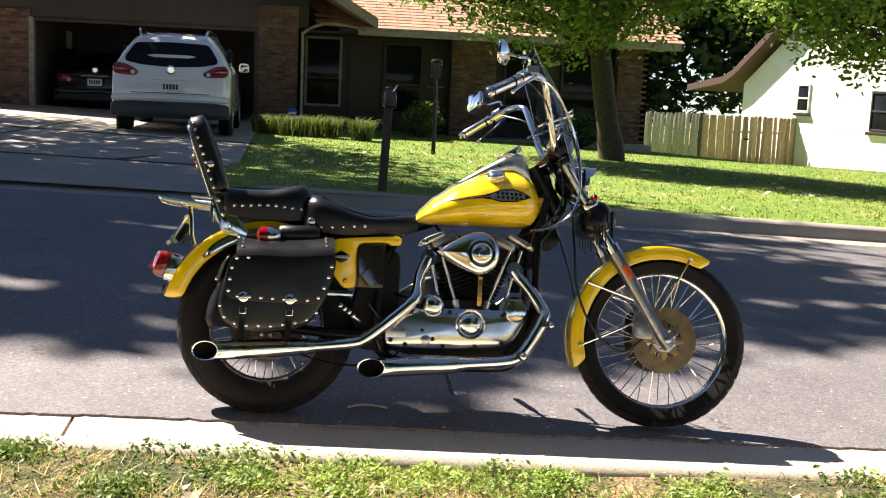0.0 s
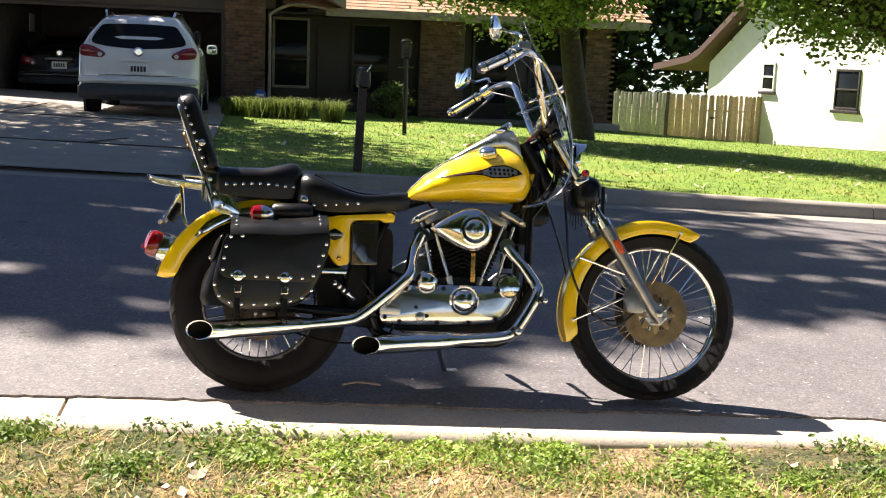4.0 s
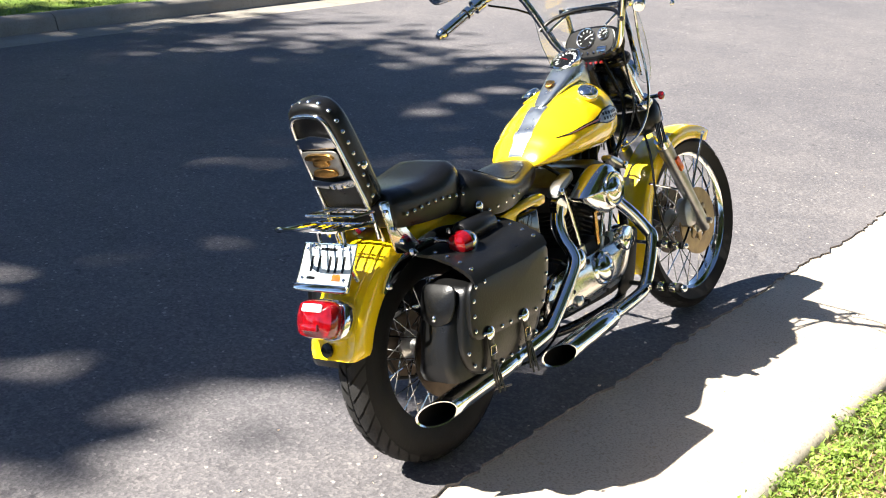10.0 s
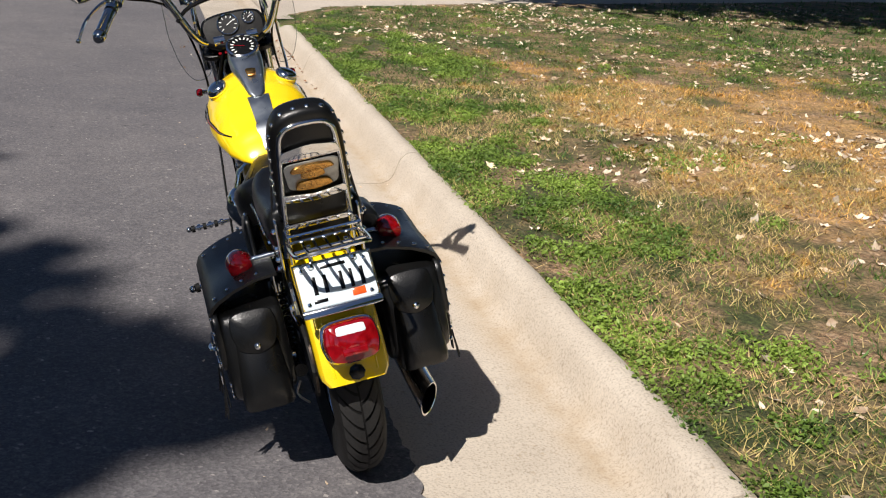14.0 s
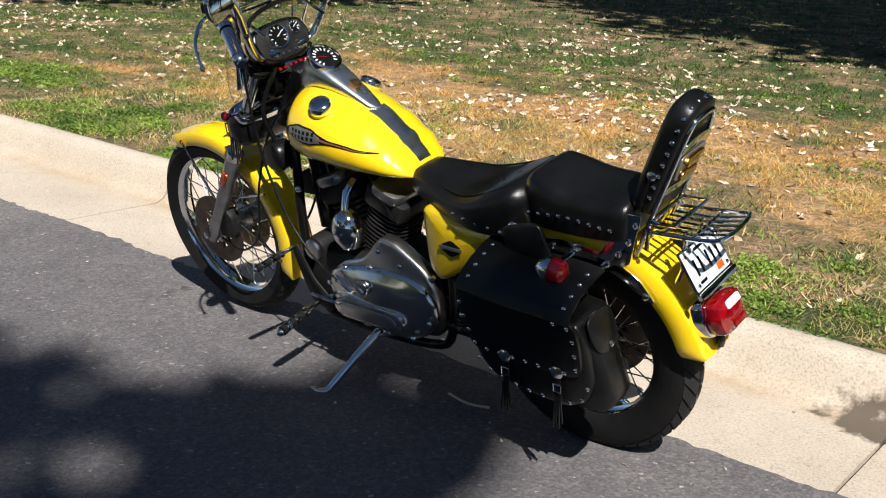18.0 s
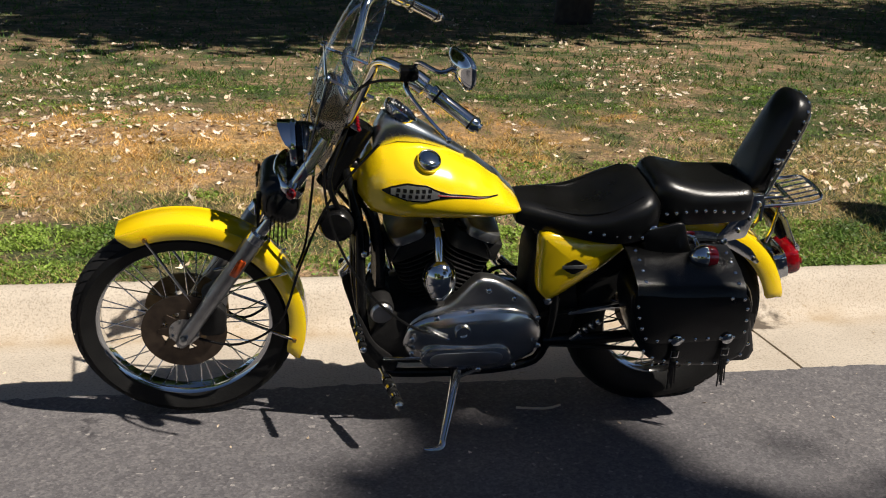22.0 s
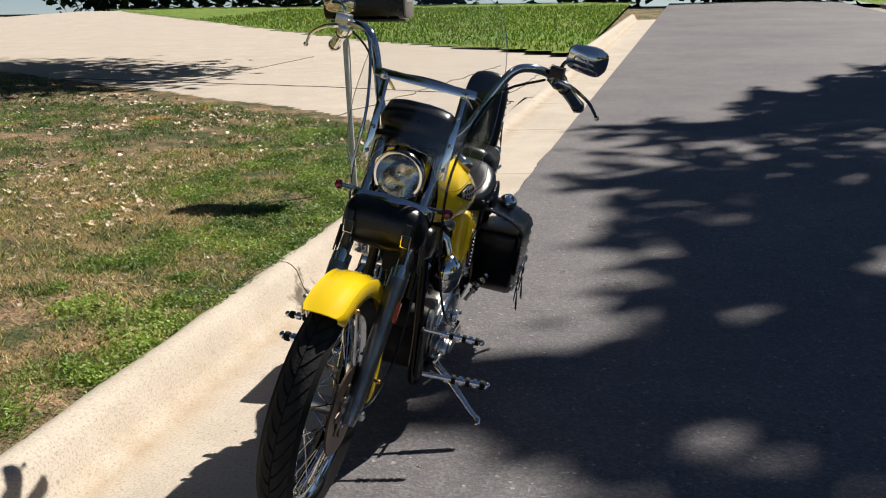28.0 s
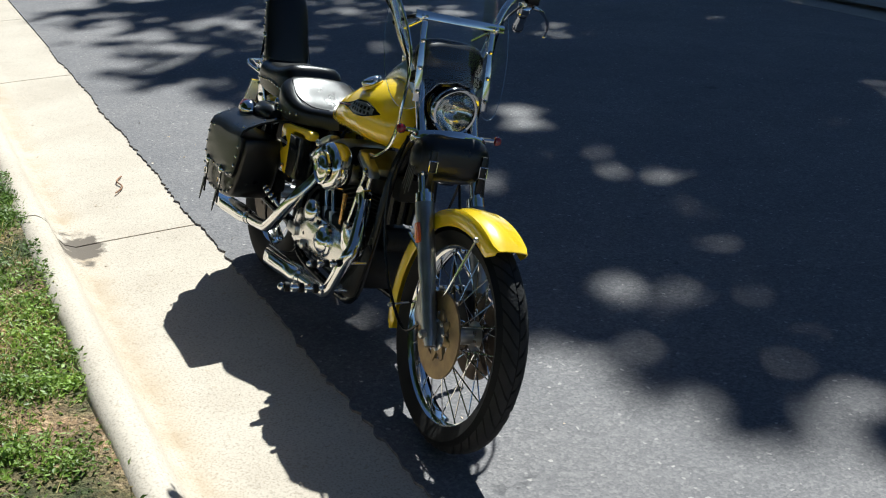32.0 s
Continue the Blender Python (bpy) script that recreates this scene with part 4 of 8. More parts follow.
for i in range(17):
    y = -0.112 + 0.224 * i / 16
    k = (1.0 - min(1.0, abs(y / 0.124)) ** 5) ** 0.5
    lap = -0.15 + 0.10 * math.cos(y * 26)
    arc = [radians(140) + (lap - radians(140)) * j / 10 for j in range(11)]
    up_ = [Vector((BAGX + 0.004 + 0.0645 * k * math.copysign(abs(math.cos(t)) ** 0.8, math.cos(t)), y, 0.783 + 0.0745 * k * math.copysign(abs(math.sin(t)) ** 0.8, math.sin(t)))) for t in arc]
    rings.append(up_ + [Vector((BAGX + 0.004 + (p.x - BAGX - 0.004) * 0.95, p.y, 0.783 + (p.z - 0.783) * 0.95)) for p in up_[::-1]])
part("flap", loft(rings), LEATHER, tb, "leather flap", 60)
for sd in (-1, 1):
    y = sd * 0.084
    part("strap", slab([(y - 0.009, 0.70), (y + 0.009, 0.70), (y + 0.009, 0.815), (y - 0.009, 0.815)], BAGX + 0.062, BAGX + 0.071, 0.001, "x"), LEATHER, tb)
    bm = tube([(BAGX + 0.074, y - 0.013, 0.752), (BAGX + 0.074, y + 0.013, 0.752), (BAGX + 0.074, y + 0.013, 0.785), (BAGX + 0.074, y - 0.013, 0.785)], 0.0028, 6, closed=True)
    part("buckle", bm, CHROME, tb, "chrome buckle")
    part("conch", ball((BAGX + 0.045, sd * 0.096, 0.742), 0.008, 10), CHROME, tb)
    for k in range(5):
        part("tassel", tube([(BAGX - 0.01 + k * 0.01, sd * 0.118, 0.755), (BAGX - 0.012 + k * 0.012, sd * 0.125, 0.69 - 0.012 * (k % 3))], 0.0028, 4), LEATHER, tb)

# windshield
ws = group("windshield", bike)
ws["label"] = "tall clear windshield on chrome brackets"
S_X = ((0.88, 1.185), (0.985, 1.168), (1.06, 1.150), (1.17, 1.115), (1.28, 1.065), (1.37, 1.01), (1.46, 0.958))
S_LO = ((0.0, 1.005), (0.06, 0.992), (0.09, 0.955), (0.108, 0.915), (0.135, 0.900), (0.165, 0.905), (0.185, 0.935), (0.202, 0.985), (0.212, 1.07))
S_HI = ((0.0, 1.455), (0.08, 1.445), (0.13, 1.415), (0.165, 1.36), (0.19, 1.29), (0.205, 1.21), (0.212, 1.10))


def table(tab, x):
    """Straight-line lookup."""
    for (a, p), (b, q) in zip(tab, tab[1:]):
        if x <= b:
            return p + (q - p) * max(0.0, (x - a) / (b - a))
    return tab[-1][1]


def on_screen(y, z):
    return Vector((table(S_X, z) - 2.0 * y * y, y, z + 0.08 * y * y))


cols = [0.212 * math.sin(math.pi / 2 * k / 22) for k in range(-22, 23)]
bm = bmesh.new()
G = [[bm.verts.new(on_screen(y, table(S_LO, abs(y)) + (table(S_HI, abs(y)) - table(S_LO, abs(y))) * j / 20)) for j in range(21)] for y in cols]
for c0, c1 in zip(G, G[1:]):
    for j in range(20):
        bm.faces.new((c0[j], c0[j + 1], c1[j + 1], c1[j]))
for f in list(bm.faces):
    f.smooth = True
w_ = part("screen", bm, CLEAR, ws, "clear acrylic screen with a cut-out over the lamp", 70)
w_.visible_shadow = False
rim_ = [on_screen(y, table(S_LO, abs(y))) for y in cols] + [on_screen(y, table(S_HI, abs(y))) for y in cols[::-1]]
part("screen_edge", tube(rim_, 0.0013, 6, closed=True), ACRYL, ws, "polished screen edge").visible_shadow = False
for sd in (-1, 1):
    part("bracket", slab([(0, -0.011), (0.26, -0.009), (0.26, 0.009), (0, 0.011)], -0.002, 0.002, 0.0008, "z",
         place=Matrix.Translation((1.152, sd * 0.115, 0.93)) @ Matrix((Vector((-0.22, 0, 0.975)), Vector((0, 1, 0)), Vector((-0.975, 0, -0.22)))).transposed().to_4x4()), CHROME, ws, "chrome bracket strip")
    for k in (0.03, 0.1, 0.18, 0.25):
        part("bolt", ball((1.158 - 0.22 * k, sd * 0.115, 0.93 + 0.975 * k), 0.007, 8), CHROME, ws)
    part("link_rod", tube([(1.10, sd * 0.115, 1.17), (0.975, sd * 0.12, 1.12)], 0.005, 8), CHROME, ws)
    part("clamp", ball((1.098, sd * 0.125, 1.172), 0.013, 10), CHROME, ws)
part("cross_strip", slab([(-0.15, -0.012), (0.15, -0.012), (0.15, 0.012), (-0.15, 0.012)], -0.002, 0.002, 0.0008, "z",
     place=Matrix.Translation((1.104, 0, 1.178)) @ Matrix((Vector((0, 1, 0)), Vector((-0.3, 0, 0.95)), Vector((0.95, 0, 0.3)))).transposed().to_4x4()), CHROME, ws, "chrome cross strip")
bn = group("instrument_binnacle", bike)
bn["label"] = "black binnacle with two round gauges"
BM = Matrix.Translation((1.055, 0, 1.065)) @ Matrix((Vector((0, 1, 0)), Vector((0.45, 0, 0.9)).normalized(), Vector((-0.9, 0, 0.45)).normalized())).transposed().to_4x4()
hull = rounded([(0.76 * a, 0.80 * b) for a, b in ((-0.135, -0.055), (-0.07, -0.085), (0.07, -0.085), (0.135, -0.055), (0.148, 0.01), (0.125, 0.06), (0.06, 0.075), (-0.06, 0.075), (-0.125, 0.06), (-0.148, 0.01))], 4, 0.35)
part("hull", slab(hull, 0.008, -0.05, 0.012, "z", dome=0.03, place=BM), BLACK, bn, "black rounded binnacle shell", 60)
part("face_plate", slab(inset(hull, 0.012), 0.006, 0.011, 0.002, "z", place=BM), CASTBLACK, bn)
for cx, cy, r in ((0.015, 0.012, 0.036), (-0.055, 0.022, 0.021)):
    part("gauge_ring", lathe([(r - 0.004, 0.009), (r - 0.003, 0.017), (r, 0.018), (r + 0.002, 0.012), (r + 0.002, 0.008)], BM @ Vector((cx, cy, 0)), BM.to_3x3() @ Vector((0, 0, 1)), 28, caps=False), CHROME, bn, "chrome gauge ring")
    part("gauge_dial", lathe([(0, 0.010), (r - 0.003, 0.010), (r - 0.003, 0.0125), (0, 0.0125)], BM @ Vector((cx, cy, 0)), BM.to_3x3() @ Vector((0, 0, 1)), 24), BLACK, bn, "black dial")
    for k in range(9):
        an = radians(-40 + 260 * k / 8)
        part("dial_tick", box(-0.0012, 0.0012, r * 0.6, r * 0.82, 0.0125, 0.0135, place=BM @ Matrix.Translation((cx, cy, 0)) @ pose(0, 0, 0, 0, 0, math.degrees(an) - 90)), WHITE, bn)
    part("needle", box(-0.001, 0.001, -r * 0.15, r * 0.7, 0.0138, 0.0145, place=BM @ Matrix.Translation((cx, cy, 0)) @ pose(0, 0, 0, 0, 0, 60)), WHITE, bn)
for k in range(5):
    part("warning_lamp", ball(BM @ Vector((-0.05 + 0.025 * k, -0.042, 0.012)), 0.006, 8), CHROME, bn)
part("cable_arch", tube([(1.0, -0.17, 1.13), (1.03, -0.12, 1.165), (1.05, 0, 1.18), (1.03, 0.12, 1.165), (1.0, 0.17, 1.13)], 0.007, 8, smooth=4), BLACK, bike, "black cable loom arching over the gauges")

# handlebars, controls, mirrors
hb = group("handlebar", bike)
hb["label"] = "chrome swept-back handlebar"
bar = [(1.045, 0, 1.03), (1.045, 0.09, 1.035), (1.03, 0.135, 1.08), (0.995, 0.185, 1.20), (0.975, 0.225, 1.262), (0.93, 0.285, 1.272), (0.87, 0.335, 1.245), (0.735, 0.405, 1.165)]
full = [(x, -y, z) for x, y, z in bar[:0:-1]] + bar
part("bar", tube(full, 0.0127, 14, smooth=6), CHROME, hb, "chrome bar")
for sd in (-1, 1):
    g0, g1 = Vector((0.855, sd * 0.345, 1.237)), Vector((0.73, sd * 0.407, 1.161))
    gd = (g1 - g0).normalized()
    part("grip", tube([g0 + gd * d for d in (0, 0.004, 0.02, 0.12, 0.136, 0.144)], [0.019, 0.021, 0.018, 0.0185, 0.021, 0.017], 16), CHROME, hb, "chrome grip with rubber bands")
    for d in (0.018, 0.122):
        part("grip_band", tube([g0 + gd * d, g0 + gd * (d + 0.006)], 0.0196, 16), RUBBER, hb)
    c = g0 - gd * 0.035
    part("switch_housing", tube([c - gd * 0.022, c - gd * 0.018, c + gd * 0.018, c + gd * 0.022], [0.018, 0.026, 0.026, 0.018], 14), CHROME, hb, "chrome switch housing")
    part("master_cylinder", box(-0.022, 0.022, -0.02, 0.02, -0.014, 0.016, 0.004, place=Matrix.Translation(c + Vector((0.028, 0, 0.022)))), ALLOY if sd < 0 else BLACK, hb)
    part("lever", tube([c + Vector((0.035, sd * 0.01, 0)), c + Vector((0.03, sd * 0.05, -0.01)), c + Vector((-0.01, sd * 0.105, -0.045)), c + Vector((-0.06, sd * 0.135, -0.09))], [0.007, 0.006, 0.005, 0.0045], 8, smooth=4), CHROME, hb, "chrome lever")
    part("lever_tip", ball(c + Vector((-0.062, sd * 0.136, -0.091)), 0.008, 10), CHROME, hb)
    part("riser", tube([(1.075, sd * 0.055, 0.985), (1.05, sd * 0.055, 1.05)], 0.016, 12), CHROME, hb, "chrome riser")
    part("riser_clamp", lathe([(0.016, -0.02), (0.022, -0.018), (0.022, 0.018), (0.016, 0.02)], (1.046, sd * 0.055, 1.033), (0, 1, 0), 16), CHROME, hb)
    mir = group("mirror", bike)
    mc = Vector((0.79, sd * 0.392, 1.318))
    part("stem", tube([c + Vector((0.01, 0, 0.02)), c + Vector((0.01, sd * 0.02, 0.06)), mc + Vector((0.055, sd * 0.005, -0.01)), mc + Vector((0.02, 0, 0))], 0.0055, 8, smooth=5), CHROME, mir, "bent chrome stem")
    prof = rounded([(-0.062, -0.03), (0.04, -0.048), (0.066, -0.02), (0.066, 0.028), (0.03, 0.046), (-0.058, 0.04)], 4, 0.32)
    if sd < 0:
        prof = [(-a, b) for a, b in prof[::-1]]
    mm = Matrix.Translation(mc) @ Matrix((Vector((-0.34 * sd, 0.94, 0)).normalized(), Vector((0.06, 0, 1)), Vector((0.94, 0.34 * sd, -0.06)))).transposed().to_4x4()
    part("mirror_shell", slab(prof, -0.004, 0.010, 0.006, "z", dome=0.016, place=mm), CHROME, mir, "chrome mirror back")
    part("mirror_glass", slab(inset(prof, 0.005), -0.006, -0.0035, 0.0005, "z", place=mm), MIRROR, mir, "mirror glass")

# gauge plate behind the bars
part("dash_plate", slab(rounded([(-0.03, -0.075), (0.035, -0.075), (0.035, 0.075), (-0.03, 0.075)], 3, 0.3), -0.008, 0.008, 0.004, "z", place=turned((1.03, 0, 1.0), (-0.5, 0, 0.86))), CHROME, bike, "chrome plate under the gauges")
for k in range(-3, 4):
    part("indicator_lamp", lathe([(0.004, 0), (0.006, 0.002), (0.006, 0.006), (0.003, 0.008)], (1.008, k * 0.021, 0.996), (-0.5, 0, 0.86), 8), RED, bike)

hl.matrix_basis = Matrix.Translation(HL + Vector((0, 0, -0.022))) @ Matrix.Scale(0.84, 4) @ Matrix.Translation(-HL)

# the fork with all it carries hangs a little more to the left than the frame and is steered slightly right
FRONT = Matrix.Translation((0, 0, 0.93)) @ pose(0, 0, 0, -3.6, 0, 0) @ Matrix.Translation((0, 0, -0.93))
HEAD = Vector((1.04, 0, 0.89))
FRONT = FRONT @ Matrix.Translation(HEAD) @ Matrix.Rotation(radians(-3.5), 4, Vector((-0.53, 0, 0.85))) @ Matrix.Translation(-HEAD)
for ob in list(bike.children):
    if not ob.name.startswith(("rear_", "fender_rib", "steering_head")):
        ob.matrix_basis = FRONT @ ob.matrix_basis

# ---------------------------------------------------------------- tank and dash
def lerp(tab, x):
    if x <= tab[0][0]:
        return tab[0][1]
    for (a, p), (b, q) in zip(tab, tab[1:]):
        if x <= b:
            t = (x - a) / (b - a)
            t = t * t * (3 - 2 * t) * 0.35 + t * 0.65
            return p + (q - p) * t
    return tab[-1][1]


T_TOP = ((0.52, 0.748), (0.545, 0.785), (0.60, 0.838), (0.68, 0.893), (0.76, 0.931), (0.84, 0.955), (0.90, 0.958), (0.95, 0.943), (0.985, 0.905), (1.005, 0.86))
T_LOW = ((0.52, 0.733), (0.62, 0.728), (0.90, 0.734), (0.97, 0.745), (1.005, 0.79))
T_HW = ((0.52, 0.065), (0.545, 0.10), (0.60, 0.131), (0.68, 0.152), (0.76, 0.163), (0.86, 0.163), (0.93, 0.145), (0.975, 0.115), (1.005, 0.06))


def tank_y(x, z):
    """Half width of the tank at that height."""
    zt, zl, hw = lerp(T_TOP, x), lerp(T_LOW, x), lerp(T_HW, x)
    zm = zl + (zt - zl) * 0.40
    t = (z - zm) / ((zt - zm) if z > zm else (zm - zl))
    return hw * max(0.0, 1 - abs(t) ** (2.0 if z > zm else 3.2)) ** (1 / 2.0)


tank = group("fuel_tank", bike)
tank["label"] = "bright yellow teardrop fuel tank"
rings = []
xs = [0.52 + 0.485 * k / 36 for k in range(37)]
for x in xs:
    zt, zl, hw = lerp(T_TOP, x), lerp(T_LOW, x), lerp(T_HW, x)
    zm = zl + (zt - zl) * 0.40
    ring = []
    for k in range(40):
        a = 2 * math.pi * k / 40
        c, s = math.cos(a), math.sin(a)
        e = 1.0 if s > 0 else 0.62
        ring.append(Vector((x, hw * math.copysign(abs(c) ** e, c), zm + ((zt - zm) * s if s > 0 else -(zm - zl) * abs(s) ** 0.9))))
    rings.append(ring)
part("tank_shell", loft(rings), YELLOW, tank, "glossy yellow tank shell", 60)
part("tank_mount", tube([(0.99, 0, 0.84), (1.045, 0, 0.842)], 0.03, 12), YELLOW, tank)
for sd in (-1, 1):
    c = Vector((0.818, sd * 0.108, 0.918))
    n = Vector((-0.22, sd * 0.42, 0.88)).normalized()
    part("fuel_cap", lathe([(0.030, 0.0), (0.034, 0.004), (0.034, 0.014), (0.030, 0.02), (0.018, 0.024), (0.0, 0.025)], c, n, 24), CHROME, tank, "chrome fuel cap")
    part("cap_neck", lathe([(0.036, -0.008), (0.037, 0.002), (0.03, 0.005)], c, n, 24, caps=False), YELLOW, tank)
    # badge: dark teardrop with a long tail, grey bars for the lettering
    bd = group("tank_badge", tank)

    def skin(pts, lift):
        return [Vector((x, sd * (tank_y(x, z) + lift), z)) for x, z in pts]

    def patch(name, top, low, lift, material, n=28):
        rr = []
        for k in range(n + 1):
            t = k / n
            x = top[0][0] + (top[-1][0] - top[0][0]) * t
            a, b = lerp(low, x), lerp(top, x)
            rr.append(skin([(x, a), (x, a + (b - a) / 3), (x, a + (b - a) * 2 / 3), (x, b)], lift) + skin([(x, b), (x, a)], lift - 0.002))
        return part(name, loft(rr), material, bd)
    up_t = ((0.61, 0.8145), (0.76, 0.842), (0.79, 0.851), (0.83, 0.868), (0.88, 0.873), (0.925, 0.861), (0.948, 0.848))
    lo_t = ((0.61, 0.812), (0.76, 0.830), (0.79, 0.828), (0.83, 0.820), (0.88, 0.823), (0.925, 0.836), (0.948, 0.845))
    patch("badge_field", up_t, lo_t, 0.0015, BLACK)
    patch("badge_panel", ((0.79, 0.846), (0.83, 0.863), (0.88, 0.868), (0.925, 0.856)), ((0.79, 0.832), (0.83, 0.825), (0.88, 0.828), (0.925, 0.840)), 0.0028, SILVER)
    for k in range(6):
        x = 0.812 + 0.0175 * k
        patch("badge_bar", ((x, 0.858), (x + 0.010, 0.858)), ((x, 0.848), (x + 0.010, 0.848)), 0.0036, BLACK, 2)
        patch("badge_bar", ((x + 0.003, 0.843), (x + 0.012, 0.843)), ((x + 0.003, 0.833), (x + 0.012, 0.833)), 0.0036, BLACK, 2)
    patch("badge_tail", ((0.64, 0.8185), (0.76, 0.8385), (0.79, 0.8425)), ((0.64, 0.8175), (0.76, 0.8345), (0.79, 0.837)), 0.0028, SILVER)
    patch("badge_stripe", ((0.66, 0.8205), (0.76, 0.837), (0.795, 0.842)), ((0.66, 0.8198), (0.76, 0.8355), (0.795, 0.839)), 0.0036, REDTRIM)

dash = group("dash_console", bike)
dash["label"] = "chrome tank console with a round speedometer"
rings = []
for x, z, hw, th in ((0.69, 0.905, 0.012, 0.012), (0.71, 0.918, 0.026, 0.02), (0.76, 0.950, 0.036, 0.026), (0.81, 0.982, 0.046, 0.04), (0.86, 1.012, 0.053, 0.06), (0.90, 1.030, 0.053, 0.075), (0.935, 1.025, 0.048, 0.085), (0.955, 0.99, 0.042, 0.07), (0.965, 0.955, 0.036, 0.04)):
    ring = []
    for k in range(20):
        a = 2 * math.pi * k / 20
        c, s = math.cos(a), math.sin(a)
        ring.append(Vector((x, hw * math.copysign(abs(c) ** 0.6, c), z - th * 0.6 + th * 0.6 * math.copysign(abs(s) ** 0.7, s))))
    rings.append(ring)
part("console", loft(rings), SKYSTEEL, dash, "satin chrome console, its sky reflection tinted in", 50)
sn = Vector((-0.56, 0, 0.83)).normalized()
sc = Vector((0.886, 0, 1.026))
part("speedo_ring", lathe([(0.05, -0.012), (0.053, 0.0), (0.052, 0.008), (0.046, 0.011), (0.044, 0.004)], sc, sn, 36, caps=False), CHROME, dash)
part("speedo_dial", lathe([(0, 0.002), (0.045, 0.002), (0.045, 0.004), (0, 0.004)], sc, sn, 32), BLACK, dash, "black dial with pale ticks")
M_ = turned(sc + sn * 0.0048, sn)
for k in range(13):
    a = radians(-40 + 260 * k / 12)
    part("dial_tick", box(-0.0022, 0.0022, 0.028, 0.038, 0, 0.0006, place=M_ @ pose(0, 0, 0, 0, 0, math.degrees(a) - 90)), WHITE, dash)
part("needle", box(-0.0012, 0.0012, -0.008, 0.03, 0.001, 0.002, place=M_ @ pose(0, 0, 0, 0, 0, 70)), RED, dash)
part("dash_emblem", slab(rounded([(0.755, -0.012), (0.785, -0.018), (0.79, 0.018), (0.755, 0.012)], 3, 0.3), 0, 0.006, 0.002, "z", place=Matrix.Translation((0, 0, 0.9615)) @ pose(0, 0, 0, 0, 0, 0) @ Matrix.Translation((0.77, 0, 0)) @ pose(0, 0, 0, 0, -33, 0) @ Matrix.Translation((-0.77, 0, 0))), GOLD, dash, "small gold winged emblem")
rings = []
for k in range(15):
    x = 0.535 + 0.165 * k / 14
    hw = 0.026 + 0.008 * k / 14 if k not in (4, 5) else 0.034
    z = lerp(T_TOP, x)
    rings.append([Vector((x, -hw, z - 0.004)), Vector((x, -hw, z + 0.001)), Vector((x, 0, z + 0.004)), Vector((x, hw, z + 0.001)), Vector((x, hw, z - 0.004))])
part("centre_strip", loft(rings), SKYSTEEL, dash, "satin metal strip down the tank, its sky reflection tinted in")


# ---------------------------------------------------------------- seats and backrest
def cushion(name, secs, label, parent):
    """secs: x, low, top, half width, crown."""
    rings = []
    S = [secs[0]] + [tuple(v) for v in secs] + [secs[-1]]
    dense = []
    for i in range(1, len(S) - 2):
        for k in range(4):
            t = k / 4
            dense.append([0.5 * (2 * b + (c - a) * t + (2 * a - 5 * b + 4 * c - d) * t * t + (3 * b - a - 3 * c + d) * t ** 3) for a, b, c, d in zip(S[i - 1], S[i], S[i + 1], S[i + 2])])
    dense.append(list(secs[-1]))
    for x, lo, top, hw, crown in dense:
        ring = [Vector((x, -hw * 0.93, lo)), Vector((x, -hw * 0.985, lo + (top - lo) * 0.3)), Vector((x, -hw, lo + (top - lo) * 0.62)), Vector((x, -hw * 0.97, lo + (top - lo) * 0.8)), Vector((x, -hw * 0.88, lo + (top - lo) * 0.93))]
        for s in (-0.7, -0.4, 0, 0.4, 0.7):
            ring.append(Vector((x, hw * s, top + crown * (1 - s * s))))
        ring += [Vector((p.x, -p.y, p.z)) for p in ring[4::-1]]
        rings.append(ring)
    return part(name, loft(rings), SEATVINYL, parent, label, 55)


seat = group("rider_seat", bike)
seat["label"] = "black studded rider seat"
cushion("cushion", [(0.100, 0.70, 0.770, 0.08, 0.006), (0.112, 0.69, 0.785, 0.12, 0.012), (0.15, 0.675, 0.80, 0.15, 0.012), (0.21, 0.665, 0.785, 0.162, 0.0), (0.28, 0.665, 0.757, 0.158, -0.008), (0.35, 0.672, 0.742, 0.14, -0.008), (0.43, 0.68, 0.748, 0.11, 0.0), (0.50, 0.69, 0.755, 0.085, 0.006), (0.535, 0.70, 0.755, 0.07, 0.006)], "black seat cushion", seat)
for sd in (-1, 1):
    studs(seat, [Vector((x, sd * (0.155 if x < 0.3 else 0.146), 0.685 + 0.004 * k)) for k, x in enumerate((0.17, 0.21, 0.25, 0.29, 0.33))], (0, sd, 0.1))
    part("conch", ball((0.135, sd * 0.148, 0.705), 0.016, 12, flat=0.5, axis=(0, sd, 0)), CHROME, seat, "chrome concho")
    part("conch_strap", slab([(0.128, 0.60), (0.146, 0.60), (0.142, 0.70), (0.13, 0.70)], sd * 0.150, sd * 0.154, 0.001), LEATHER, seat)
    P = along(curve_pts([(0.17, sd * 0.115, 0.801), (0.26, sd * 0.125, 0.761), (0.36, sd * 0.105, 0.741), (0.47, sd * 0.07, 0.751)], 6), 0.02)
    part("seat_piping", tube(P, 0.0028, 5), SEATVINYL, seat)
pill = group("passenger_seat", bike)
pill["label"] = "black studded passenger seat"
cushion("cushion", [(-0.185, 0.725, 0.80, 0.10, 0.0), (-0.17, 0.715, 0.812, 0.118, 0.004), (-0.10, 0.708, 0.812, 0.124, 0.004), (-0.02, 0.705, 0.815, 0.126, 0.004), (0.05, 0.705, 0.83, 0.124, 0.006), (0.095, 0.71, 0.838, 0.115, 0.008), (0.122, 0.72, 0.825, 0.10, 0.004), (0.136, 0.735, 0.79, 0.085, 0.0)], "black passenger cushion", pill)
